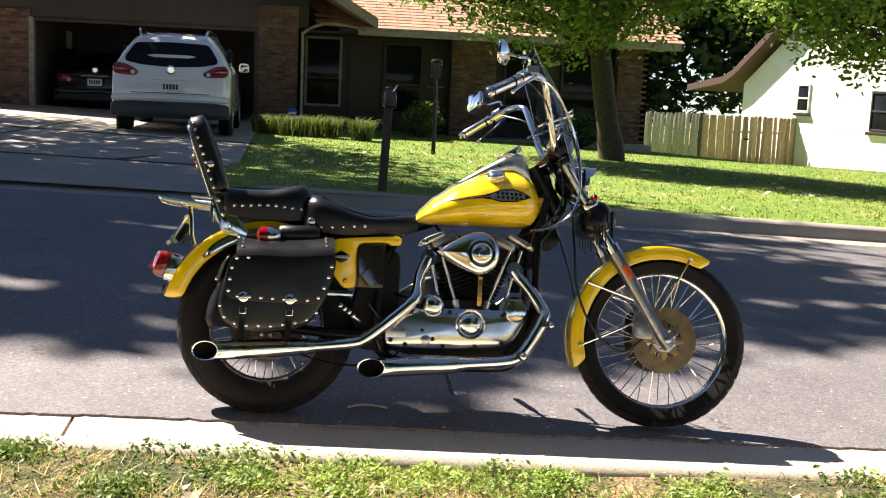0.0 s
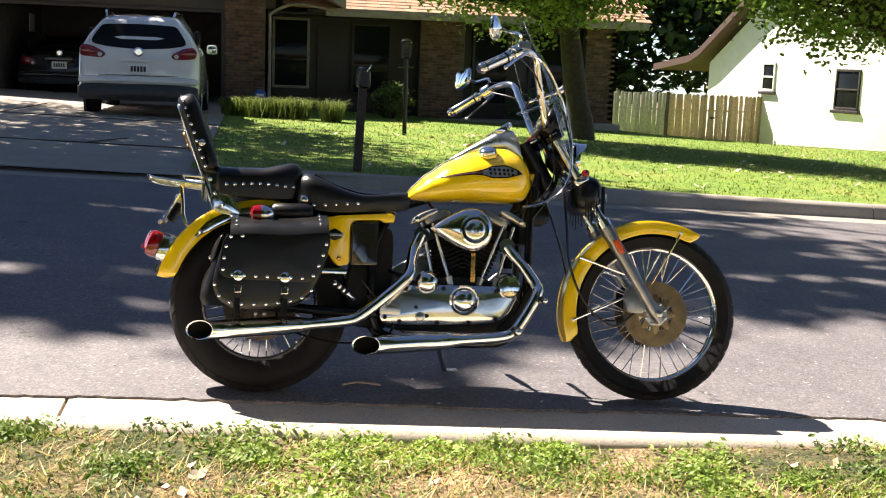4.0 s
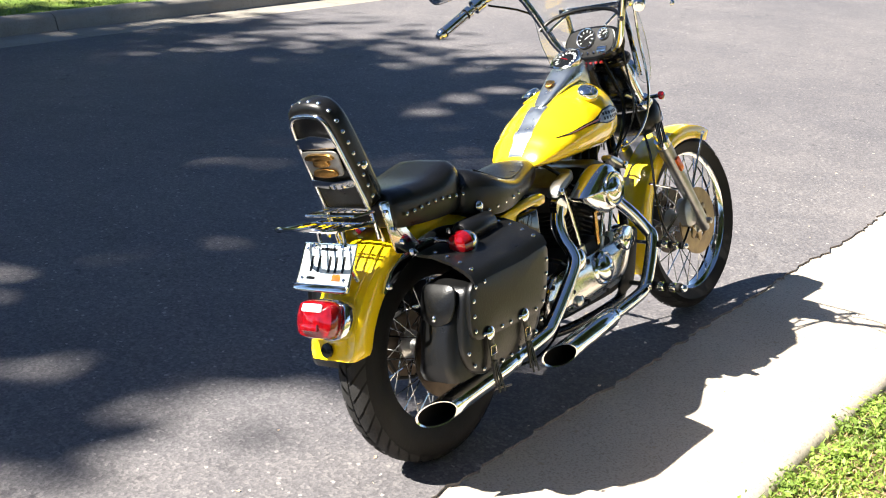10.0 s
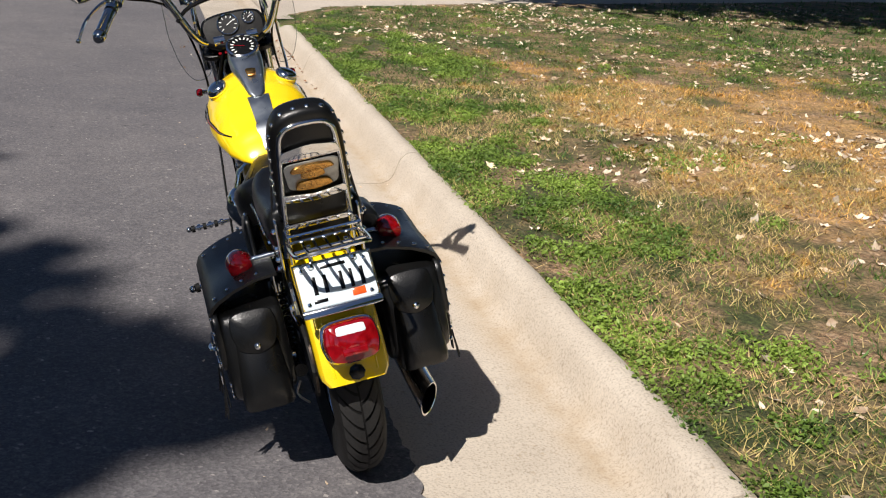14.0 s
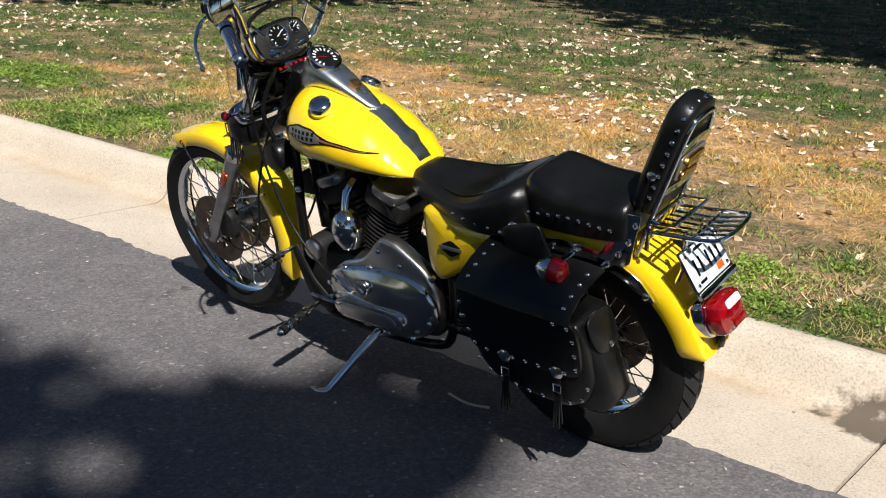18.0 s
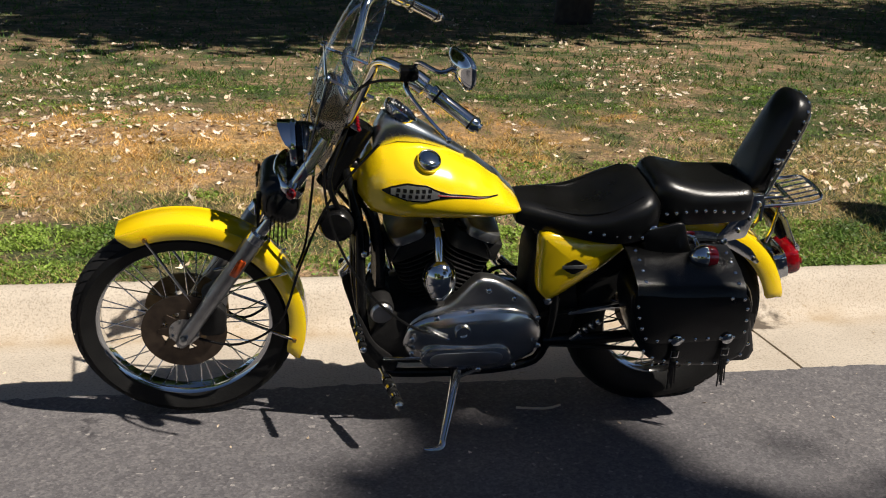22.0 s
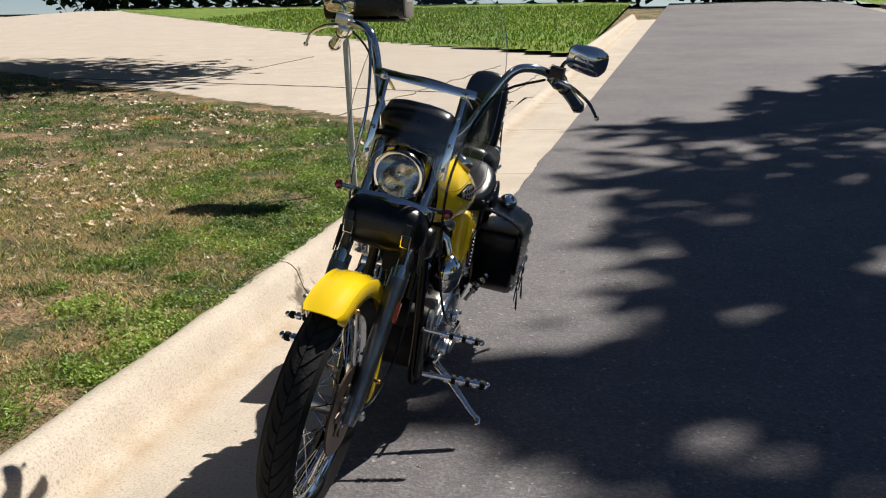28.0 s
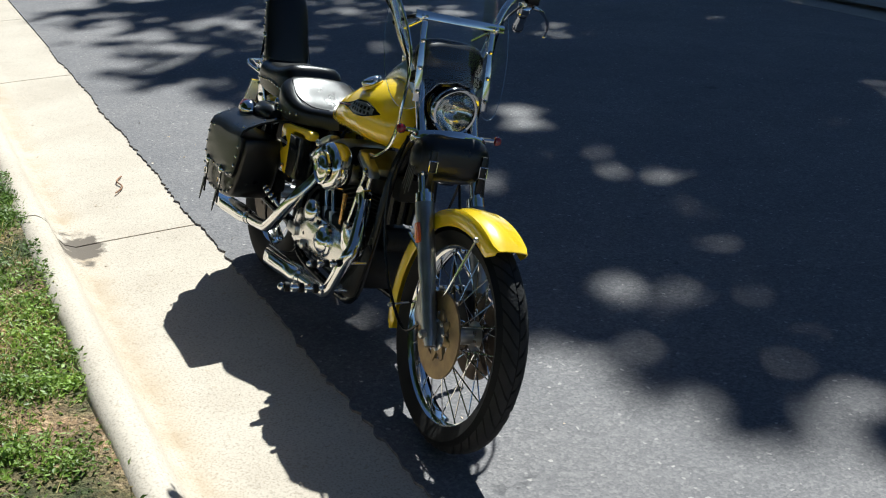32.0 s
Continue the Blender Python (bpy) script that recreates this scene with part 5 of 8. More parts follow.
for sd in (-1, 1):
    studs(pill, [Vector((-0.145 + 0.030 * k, sd * 0.1275, 0.752 - 0.004 * math.cos(k * 0.75))) for k in range(9)], (0, sd, 0))

bk = group("backrest", bike)
bk["label"] = "tall studded black backrest on a chrome frame"
B0, B1 = Vector((-0.170, 0, 0.785)), Vector((-0.288, 0, 1.092))
bd_ = (B1 - B0).normalized()
bn_ = Vector((-bd_.z, 0, bd_.x))          # towards the rear
L = (B1 - B0).length
arch = [(-0.088, 0.0), (0.088, 0.0), (0.090, L * 0.35), (0.086, L * 0.72), (0.077, L * 0.88), (0.052, L * 0.975), (0, L), (-0.052, L * 0.975), (-0.077, L * 0.88), (-0.086, L * 0.72), (-0.090, L * 0.35)]
arch = rounded(arch, 3, 0.4)
PLB = Matrix.Translation(B0) @ Matrix((Vector((0, 1, 0)), bd_, -bn_)).transposed().to_4x4()
part("pad", slab(arch, -0.058, 0.006, 0.016, "z", dome=0.012, place=PLB), SEATVINYL, bk, "black padded backrest cushion", 60)
ed = [p for p in arch if p[1] > 0.05]
ed = sorted([p for p in arch if p[1] > 0.04], key=lambda p: math.atan2(p[0], p[1] - 0.12))
for p in along([(a, b, 0) for a, b in inset(ed, 0.0)], 0.032):
    q = Vector((p.x, p.y, 0))
    n = Vector((q.x, max(0, q.y - 0.2), 0)).normalized()
    shared("stud", STUD, bk, PLB @ turned((q.x * 1.0, q.y, -0.04), n))
for sd in (-1, 1):
    part("conch", ball(PLB @ Vector((sd * 0.090, 0.13, -0.025)), 0.013, 10, flat=0.5, axis=(0, sd, 0)), CHROME, bk)
    for k in range(3):
        part("fringe", tube([PLB @ Vector((sd * 0.093, 0.128, -0.025)), PLB @ Vector((sd * (0.098 + 0.004 * k), 0.06 - 0.012 * k, -0.022 - 0.006 * k))], 0.0022, 4), LEATHER, bk)
fr = [(-0.078, -0.08), (-0.077, 0.05), (-0.066, L * 0.72), (-0.054, L * 0.86), (-0.026, L * 0.90), (0.026, L * 0.90), (0.054, L * 0.86), (0.066, L * 0.72), (0.077, 0.05), (0.078, -0.10)]
part("sissy_bar", tube([PLB @ Vector((a, b, -0.061)) for a, b in fr], 0.0065, 10, smooth=4), CHROME, bk, "chrome arched backrest frame")
part("cross_plate", slab(rounded([(-0.074, 0.205), (0.074, 0.205), (0.064, 0.235), (0, 0.245), (-0.064, 0.235)], 3, 0.25), -0.070, -0.064, 0.002, "z", place=PLB), CHROME, bk, "pierced chrome cross plate")
part("cross_plate", slab(rounded([(-0.076, 0.092), (0, 0.082), (0.076, 0.092), (0.076, 0.115), (0, 0.105), (-0.076, 0.115)], 3, 0.25), -0.070, -0.064, 0.002, "z", place=PLB), CHROME, bk)
part("cross_plate", slab(rounded([(-0.082, 0.012), (0.082, 0.012), (0.082, 0.028), (-0.082, 0.028)], 3, 0.25), -0.072, -0.064, 0.002, "z", place=PLB), CHROME, bk)
part("emblem_plate", slab(rounded([(-0.058, 0.125), (0.058, 0.125), (0.066, 0.2), (-0.066, 0.2)], 3, 0.2), -0.072, -0.066, 0.002, "z", place=PLB), SILVER, bk, "dull metal panel")
for w, z0, z1 in ((0.054, 0.178, 0.192), (0.03, 0.16, 0.182), (0.046, 0.130, 0.148)):
    part("gold_emblem", slab(rounded([(-w, z0), (0, z0 - 0.006), (w, z0), (w * 0.8, z1), (0, z1 + 0.004), (-w * 0.8, z1)], 3, 0.3), -0.080, -0.070, 0.003, "z", place=PLB), GOLD, bk, "gold relief emblem")
for sd in (-1, 1):
    part("side_plate", slab(rounded([(-0.222, 0.795), (-0.158, 0.79), (-0.14, 0.72), (-0.088, 0.655), (-0.10, 0.632), (-0.185, 0.648), (-0.20, 0.72)], 3, 0.2), sd * 0.098, sd * 0.105, 0.002), CHROME, bk, "chrome side plate bolted to the fender")
    for x, z in ((-0.205, 0.765), (-0.185, 0.715), (-0.155, 0.675), (-0.112, 0.632)):
        part("bolt", ball((x, sd * 0.108, z), 0.008, 8), CHROME, bk)

# rack, plate, lamps
rk = group("luggage_rack", bike)
rk["label"] = "small chrome wire luggage rack"
loop = [(-0.225, -0.085, 0.745), (-0.385, -0.088, 0.758), (-0.424, -0.06, 0.770), (-0.428, 0.06, 0.770), (-0.385, 0.088, 0.758), (-0.225, 0.085, 0.745)]
part("rail", tube(loop, 0.0055, 8, smooth=4), CHROME, rk)
for k in range(5):
    y = -0.055 + 0.0275 * k
    part("wire", tube([(-0.228, y, 0.744), (-0.33, y, 0.747), (-0.426, y, 0.768)], 0.0038, 6), CHROME, rk)
for x in (-0.27, -0.34):
    part("wire", tube([(x, -0.087, 0.749), (x, 0.087, 0.749)], 0.0038, 6), CHROME, rk)
part("rail", tube([(-0.226, -0.085, 0.772), (-0.30, -0.087, 0.776), (-0.30, 0.087, 0.776), (-0.226, 0.085, 0.772)], 0.0045, 6), CHROME, rk)
for sd in (-1, 1):
    part("rack_leg", tube([(-0.31, sd * 0.045, 0.748), (-0.30, sd * 0.045, 0.64), (-0.285, sd * 0.05, 0.60)], 0.006, 8), CHROME, rk)
    part("rack_leg", tube([(-0.228, sd * 0.083, 0.772), (-0.226, sd * 0.092, 0.70)], 0.006, 8), CHROME, rk)
    part("leg_bolt", ball((-0.318, sd * 0.052, 0.70), 0.009, 8), CHROME, rk)

pl = group("number_plate", bike)
pl["label"] = "pale blue number plate in a chrome frame"
pn = Vector((-0.86, 0, 0.50)).normalized()
PM = Matrix.Translation((-0.338, 0, 0.657)) @ Matrix((Vector((0, -1, 0)), Vector((0.50, 0, 0.86)), pn)).transposed().to_4x4()
part("plate", slab(rounded([(-0.09, -0.052), (0.09, -0.052), (0.09, 0.052), (-0.09, 0.052)], 3, 0.06), -0.002, 0.002, 0.001, "z", place=PM), PLATEBLUE, pl, "pale plate")
for x, w in ((-0.052, 0.013), (-0.026, 0.013), (0.012, 0.013), (0.036, 0.012), (0.062, 0.013)):
    part("plate_bar", box(x - w * 0.36, x + w * 0.36, -0.022, 0.022, 0.002, 0.003, place=PM), BLACK, pl)
part("plate_bar", box(-0.03, 0.03, 0.036, 0.044, 0.002, 0.003, place=PM), BLACK, pl)
part("plate_bar", box(-0.062, -0.03, -0.042, -0.034, 0.002, 0.003, place=PM), BLACK, pl)
part("plate_sticker", box(0.03, 0.062, -0.044, -0.026, 0.002, 0.003, place=PM), ORANGE, pl, "orange sticker")
part("plate_frame", tube([PM @ Vector(p) for p in ((-0.093, -0.055, 0), (0.093, -0.055, 0), (0.093, 0.055, 0), (-0.093, 0.055, 0))], 0.004, 8, closed=True), CHROME, pl)
part("plate_lip", slab(rounded([(-0.095, -0.075), (0.095, -0.075), (0.098, -0.055), (-0.098, -0.055)], 3, 0.2), -0.004, 0.01, 0.003, "z", place=PM), CHROME, pl)
for x, y in ((-0.075, 0.04), (0.075, 0.04), (-0.075, -0.04), (0.075, -0.04)):
    part("plate_bolt", ball(PM @ Vector((x, y, 0.003)), 0.006, 8), CHROME, pl)
part("plate_bracket", box(-0.05, 0.05, -0.04, 0.03, -0.03, -0.003, 0.004, place=PM), BLACK, pl)

tl = group("tail_light", bike)
tl["label"] = "large red tail light"
tn = Vector((-0.95, 0, 0.31)).normalized()
TM = Matrix.Translation((-0.362, 0, 0.515)) @ Matrix((Vector((0, -1, 0)), Vector((0.31, 0, 0.95)), tn)).transposed().to_4x4()
tp = rounded([(-0.054, -0.050), (0.054, -0.050), (0.068, -0.004), (0.058, 0.050), (-0.058, 0.050), (-0.068, -0.004)], 4, 0.35)
part("base", slab([(a * 1.06, b * 1.07) for a, b in tp], -0.03, 0.012, 0.004, "z", place=TM), CHROME, tl, "chrome base")
part("lens", slab(tp, 0.010, 0.058, 0.014, "z", dome=0.014, place=TM), RED, tl, "deep red lens")
part("top_window", slab(rounded([(-0.036, -0.011), (0.036, -0.011), (0.034, 0.011), (-0.034, 0.011)], 3, 0.2), 0, 0.004, 0.001, "z", place=TM @ Matrix.Translation((0, 0.029, 0.062)) @ pose(0, 0, 0, -14)), PLATEBLUE, tl, "clear window over the plate")
part("reflector_line", box(-0.03, 0.03, -0.03, -0.012, 0.066, 0.0745, 0.003, place=TM), RED, tl)
part("fender_tip_badge", lathe([(0.02, 0), (0.02, 0.006), (0.012, 0.009)], (-0.383, 0, 0.438), (-0.97, 0, 0.2), 8), BLACK, bike, "small dark badge on the fender tip")
for sd in (-1, 1):
    sg = group("rear_turn_signal", bike)
    sg["label"] = "bullet turn signal with red lens and chrome shell"
    c = Vector((-0.012, sd * 0.198, 0.640))
    part("shell", lathe([(0.0, 0.045), (0.014, 0.041), (0.026, 0.028), (0.034, 0.010), (0.0355, 0.0), (0.0345, -0.006)], c, (1, 0, 0.03), 24), CHROME, sg, "chrome bullet shell")
    part("lens", lathe([(0.0345, -0.006), (0.034, -0.02), (0.030, -0.036), (0.018, -0.044), (0.0, -0.046)], c, (1, 0, 0.03), 24), RED, sg, "red lens")
    part("stem", tube([c + Vector((0, -sd * 0.02, 0)), Vector((-0.02, sd * 0.105, 0.645))], 0.009, 10), CHROME, sg)
    # fender strut
    st = []
    for k in range(15):
        a = radians(66 + 70 * k / 14)
        w = 0.017 * min(1, (k + 1) / 3, (15 - k) / 3)
        st.append([AX_R + Vector((math.cos(a) * q, sd * yy, math.sin(a) * q)) for yy, q in ((0.092, 0.335 - w), (0.100, 0.335 - w), (0.104, 0.335), (0.100, 0.335 + w), (0.092, 0.335 + w))])
    part("fender_strut", loft(st), CHROME if sd > 0 else CHROME, bike, "chrome fender strut")
    for a in (132, 110, 82):
        part("strut_bolt", ball(AX_R + Vector((math.cos(radians(a)) * 0.335, sd * 0.106, math.sin(radians(a)) * 0.335)), 0.009, 8), CHROME, bike)
    # shock absorber
    sh = group("shock_absorber", bike)
    s0, s1 = Vector((0.045, sd * 0.118, 0.615)), Vector((0.02, sd * 0.118, 0.335))
    part("damper", tube([s0, s1], 0.012, 10), CHROME, sh)
    bm, turns = bmesh.new(), 11
    ax = (s1 - s0)
    P = [s0 + ax * (0.3 + 0.62 * i / (turns * 10)) + Vector((math.cos(i * 0.628) * 0.022, math.sin(i * 0.628) * 0.022, 0)) for i in range(turns * 10)]
    part("spring", tube(P, 0.0035, 5, bm), BLACK, sh, "coil spring")
    part("cover", tube([s0, s0 + ax * 0.33], 0.025, 14), BLACK if sd < 0 else CHROME, sh)
    part("eye", tube([s1 + Vector((0, -0.014, 0)), s1 + Vector((0, 0.014, 0))], 0.017, 12), CHROME, sh)
    # swing arm
    part("swing_arm", tube([(0.42, sd * 0.10, 0.30), (0.2, sd * 0.105, 0.305), (-0.06, sd * 0.105, 0.322)], 0.019, 10), BLACK, bike, "black swing arm")

# ---------------------------------------------------------------- saddlebags
BAG = [(-0.126, 0.556), (0.207, 0.575), (0.222, 0.56), (0.222, 0.515), (0.195, 0.42), (0.165, 0.36), (0.118, 0.320), (0.015, 0.304), (-0.10, 0.300), (-0.158, 0.330), (-0.178, 0.385), (-0.158, 0.485), (-0.145, 0.53)]
FLAP = [(-0.122, 0.566), (0.207, 0.583), (0.225, 0.57), (0.222, 0.52), (0.185, 0.42), (0.15, 0.402), (-0.13, 0.405), (-0.155, 0.43), (-0.15, 0.50), (-0.142, 0.54)]
for sd in (-1, 1):
    g = group("saddlebag", bike)
    g["label"] = "black leather saddlebag with chrome studs and fringed straps"
    part("bag_body", slab(rounded(BAG, 3, 0.3), sd * 0.125, sd * 0.288, 0.018, dome=0.008), LEATHER, g, "black leather bag", 60)
    part("flap", slab(rounded(FLAP, 3, 0.3), sd * 0.283, sd * 0.299, 0.003, dome=0.006), LEATHER, g, "stiff leather flap")
    # lid across the top
    tp_ = []
    for k in range(9):
        x = -0.122 + 0.34 * k / 8
        z = 0.612 + 0.02 * k / 8
        prof = [(0.118, 0.020), (0.17, 0.016), (0.23, 0.000), (0.275, -0.020), (0.294, -0.034), (0.304, -0.056), (0.298, -0.058), (0.288, -0.042), (0.27, -0.028), (0.23, -0.008), (0.17, 0.009), (0.118, 0.012)]
        tp_.append([Vector((x, sd * yy, z + dz + 0.003 * math.sin(k))) for yy, dz in prof])
    part("lid", loft(tp_), LEATHER, g, "leather lid")
    ed = inset(rounded(FLAP, 2, 0.2), 0.013)
    P = along([(x, 0, z) for x, z in ed] + [(ed[0][0], 0, ed[0][1])], 0.040)
    studs(g, [Vector((p.x, sd * 0.3015, p.z)) for p in P if p.z < 0.555], (0, sd, 0))
    low = [(0.165, 0.375), (0.125, 0.342), (0.02, 0.322), (-0.10, 0.318), (-0.15, 0.345), (-0.168, 0.385)]
    studs(g, [Vector((p.x, sd * 0.291, p.z)) for p in along([(x, 0, z) for x, z in low], 0.042)], (0, sd, 0))
    for x in (-0.10, 0.19):
        studs(g, [Vector((x, sd * yy, 0.613 + 0.02 * (x + 0.12) / 0.34 + dz)) for yy, dz in ((0.165, 0.018), (0.205, 0.009), (0.245, -0.005), (0.28, -0.021))], (0, 0.3 * sd, 1))
    for x in (-0.088, 0.072):
        part("strap", slab(rounded([(x - 0.011, 0.415), (x + 0.011, 0.415), (x + 0.008, 0.285), (x - 0.008, 0.285)], 2, 0.1), sd * 0.303, sd * 0.307, 0.001), LEATHER, g)
        part("conch", lathe([(0.018, 0), (0.018, 0.003), (0.010, 0.008), (0, 0.009)], (x, sd * 0.305, 0.417), (0, sd, 0), 16), CHROME, g, "round chrome concho")
        part("buckle", tube([(x - 0.011, sd * 0.309, 0.36), (x + 0.011, sd * 0.309, 0.36), (x + 0.011, sd * 0.309, 0.382), (x - 0.011, sd * 0.309, 0.382)], 0.0022, 5, closed=True), CHROME, g)
        for k in range(4):
            part("tassel", tube([(x - 0.008 + 0.005 * k, sd * 0.309, 0.34), (x - 0.014 + 0.008 * k, sd * (0.314 + 0.003 * k), 0.27 - 0.015 * (k % 2))], 0.0026, 4), LEATHER, g)
    # end pocket that flares towards its foot, and its tongue-shaped flap
    rings = []
    for k in range(9):
        t = k / 8
        z, back = 0.525 - 0.215 * t, -0.152 - 0.072 * t ** 0.75 + (0.018 if k == 8 else 0)
        y0, y1 = 0.150 - 0.010 * t, 0.258 + 0.012 * t
        ym, hw = (y0 + y1) / 2, (y1 - y0) / 2
        ring = [(-0.12, ym - hw), (-0.12, ym + hw), (back + 0.028, ym + hw), (back + 0.008, ym + hw * 0.86), (back, ym + hw * 0.5), (back - 0.004 + 0.006 * math.sin(k), ym), (back, ym - hw * 0.5), (back + 0.008, ym - hw * 0.86), (back + 0.028, ym - hw)]
        rings.append([Vector((x, sd * y, z)) for x, y in ring])
    part("end_pocket", loft(rings), LEATHER, g, "soft end pocket flaring at its foot", 60)
    down = Vector((-0.072, 0, -0.215)).normalized()
    out = Vector((down.z, 0, -down.x))
    FM = Matrix.Translation((-0.142, sd * 0.205, 0.560)) @ Matrix((down.cross(out), down, out)).transposed().to_4x4()
    tongue = rounded([(-0.052, 0.0), (0.052, 0.0), (0.060, 0.05), (0.046, 0.098), (0.0, 0.116), (-0.046, 0.098), (-0.060, 0.05)], 4, 0.35)
    part("pocket_flap", slab(tongue, 0.002, 0.009, 0.003, "z", dome=0.012, place=FM), LEATHER, g, "tongue-shaped pocket flap", 60)
    shared("stud", STUD, g, FM @ turned((0, 0.092, 0.018), (0, 0, 1), 1.5))
    # rolled tool pouch on top of the bag
    if sd > 0:
        part("yoke", slab(rounded([(0.168, 0.705), (0.048, 0.738), (0.02, 0.66), (-0.005, 0.615), (0.15, 0.61)], 4, 0.25), 0.145, 0.158, 0.004, dome=0.008), LEATHER, g, "leather yoke joining the bags under the seat", 60)
        continue
    part("tool_roll", tube([(0.02, sd * 0.158, 0.652), (0.03, sd * 0.158, 0.652), (0.15, sd * 0.158, 0.655), (0.165, sd * 0.158, 0.655)], [0.026, 0.034, 0.034, 0.024], 14), LEATHER, g, "small leather roll over the bag")

# ---------------------------------------------------------------- engine
en = group("engine", bike)
en["label"] = "air-cooled v-twin engine with polished covers"
part("crankcase", slab(rounded([(0.45, 0.24), (0.90, 0.24), (0.97, 0.33), (0.93, 0.42), (0.80, 0.45), (0.66, 0.45), (0.52, 0.42), (0.43, 0.34)], 3, 0.25), -0.115, 0.115, 0.012), CASTBLACK, en, "dark cast crankcase")
for s, nm in ((-1, "rear"), (1, "front")):
    a = radians(22.5) * s
    d = Vector((math.sin(a), 0, math.cos(a)))
    o = Vector((0.745, 0, 0.40)) + d * 0.03
    bm = bmesh.new()
    lathe([(0.052, 0), (0.052, 0.2)], o, d, 24, bm)
    part("cylinder", bm, CASTBLACK, en, "black finned cylinder")
    side = Vector((d.z, 0, -d.x))
    for k in range(11):
        c = o + d * (0.02 + 0.0155 * k)
        rr = 0.072 + 0.006 * min(k, 5) / 5
        poly = [(rr * 1.02 * math.copysign(abs(math.cos(t)) ** 0.75, math.cos(t)), rr * math.copysign(abs(math.sin(t)) ** 0.75, math.sin(t))) for t in (2 * math.pi * j / 20 for j in range(20))]
        pl_ = Matrix.Translation(c) @ Matrix((side, Vector((0, 1, 0)), d)).transposed().to_4x4()
        part("fin", slab(poly, -0.0025, 0.0025, 0.001, "z", place=pl_), CASTBLACK, en)
    hd_ = o + d * 0.20
    pl_ = Matrix.Translation(hd_) @ Matrix((side, Vector((0, 1, 0)), d)).transposed().to_4x4()
    part("cylinder_head", slab(rounded([(-0.075, -0.085), (0.075, -0.085), (0.08, 0.085), (-0.08, 0.085)], 3, 0.2), -0.01, 0.05, 0.008, "z", place=pl_), CASTBLACK, en, "black cylinder head")
    part("rocker_box", slab(rounded([(-0.055, -0.12), (0.05, -0.12), (0.06, -0.05), (0.055, 0.1), (-0.055, 0.1), (-0.06, -0.05)], 3, 0.3), 0.045, 0.08, 0.010, "z", place=pl_), FORKGREY, en, "dull alloy rocker box")
    ex = Vector((0.575, -0.132, 0.655)) if s < 0 else Vector((0.925, -0.132, 0.662))
    dx = 1 if s > 0 else -1
    part("rocker_end", slab(rounded([(ex.x - dx * 0.06, ex.z + 0.028), (ex.x + dx * 0.045, ex.z - 0.022), (ex.x + dx * 0.038, ex.z + 0.0), (ex.x + dx * 0.012, ex.z + 0.022), (ex.x - dx * 0.05, ex.z + 0.048)], 3, 0.3), -0.10, -0.142, 0.008), ALLOY, en, "polished rocker cover end")
    part("rocker_nut", lathe([(0.012, 0), (0.012, 0.008), (0.005, 0.011)], (ex.x + dx * 0.022, -0.142, ex.z + 0.0), (0, -1, 0), 6), CHROME, en)
    for k, (x0, x1) in enumerate(((0.0, -0.055), (0.07, 0.02)) if s > 0 else ((0.0, 0.055), (-0.07, -0.02))):
        b = Vector((0.745 + s * 0.055 + x0 * 0.9, -0.105, 0.425))
        t_ = Vector((ex.x + x1 * 0.55 - dx * 0.01, -0.112, 0.645))
        part("pushrod_tube", tube([b, t_], 0.0066, 10), CHROME, en, "chrome pushrod tube")
        part("tappet_guide", tube([b - (t_ - b).normalized() * 0.02, b + (t_ - b).normalized() * 0.025], 0.015, 10), ALLOY, en)
COVER = rounded([(0.422, 0.262), (0.43, 0.352), (0.462, 0.402), (0.60, 0.418), (0.90, 0.422), (0.955, 0.395), (0.915, 0.315), (0.862, 0.276), (0.68, 0.262)], 3, 0.3)
part("cam_cover", slab(COVER, -0.10, -0.140, 0.014, dome=0.010), POLISH, en, "polished alloy cam cover")
for x, z in ((0.45, 0.375), (0.52, 0.40), (0.66, 0.402), (0.86, 0.40), (0.92, 0.385), (0.86, 0.295), (0.76, 0.278), (0.64, 0.275), (0.50, 0.275), (0.445, 0.29), (0.56, 0.33), (0.60, 0.30)):
    part("cover_screw", lathe([(0.0085, 0), (0.0085, 0.004), (0.005, 0.006)], (x, -0.143, z), (0, -1, 0), 8), CASTBLACK, en)
part("points_cover", lathe([(0.056, -0.004), (0.056, 0.008), (0.050, 0.014), (0.045, 0.012), (0.042, 0.02), (0.025, 0.032), (0, 0.036)], (0.738, -0.145, 0.362), (0, -1, 0), 32), CHROME, en, "round chrome points cover")
part("points_screw", ball((0.738, -0.182, 0.362), 0.006, 8), ALLOY, en)
part("chrome_cap", lathe([(0.03, 0), (0.041, 0.006), (0.043, 0.02), (0.034, 0.036), (0.015, 0.045), (0, 0.047)], (0.597, -0.125, 0.424), (0, -1, 0), 28), CHROME, en, "domed chrome cap")
part("oil_filter", lathe([(0.04, 0), (0.045, 0.005), (0.045, 0.045), (0.038, 0.055), (0.012, 0.06), (0, 0.06)], (0.908, -0.10, 0.420), (0, -1, 0), 28), CHROME, en, "chrome canister")
part("gearbox_plate", slab(rounded([(0.425, 0.30), (0.50, 0.30), (0.50, 0.335), (0.425, 0.335)], 2, 0.1), -0.142, -0.155, 0.003), ALLOY, en)
part("kick_shaft", lathe([(0.018, 0), (0.018, 0.01), (0.01, 0.016)], (0.575, -0.146, 0.295), (0, -1, 0), 16), ALLOY, en)
ac = group("air_cleaner", bike)
ac["label"] = "teardrop chrome air cleaner"
tear = []
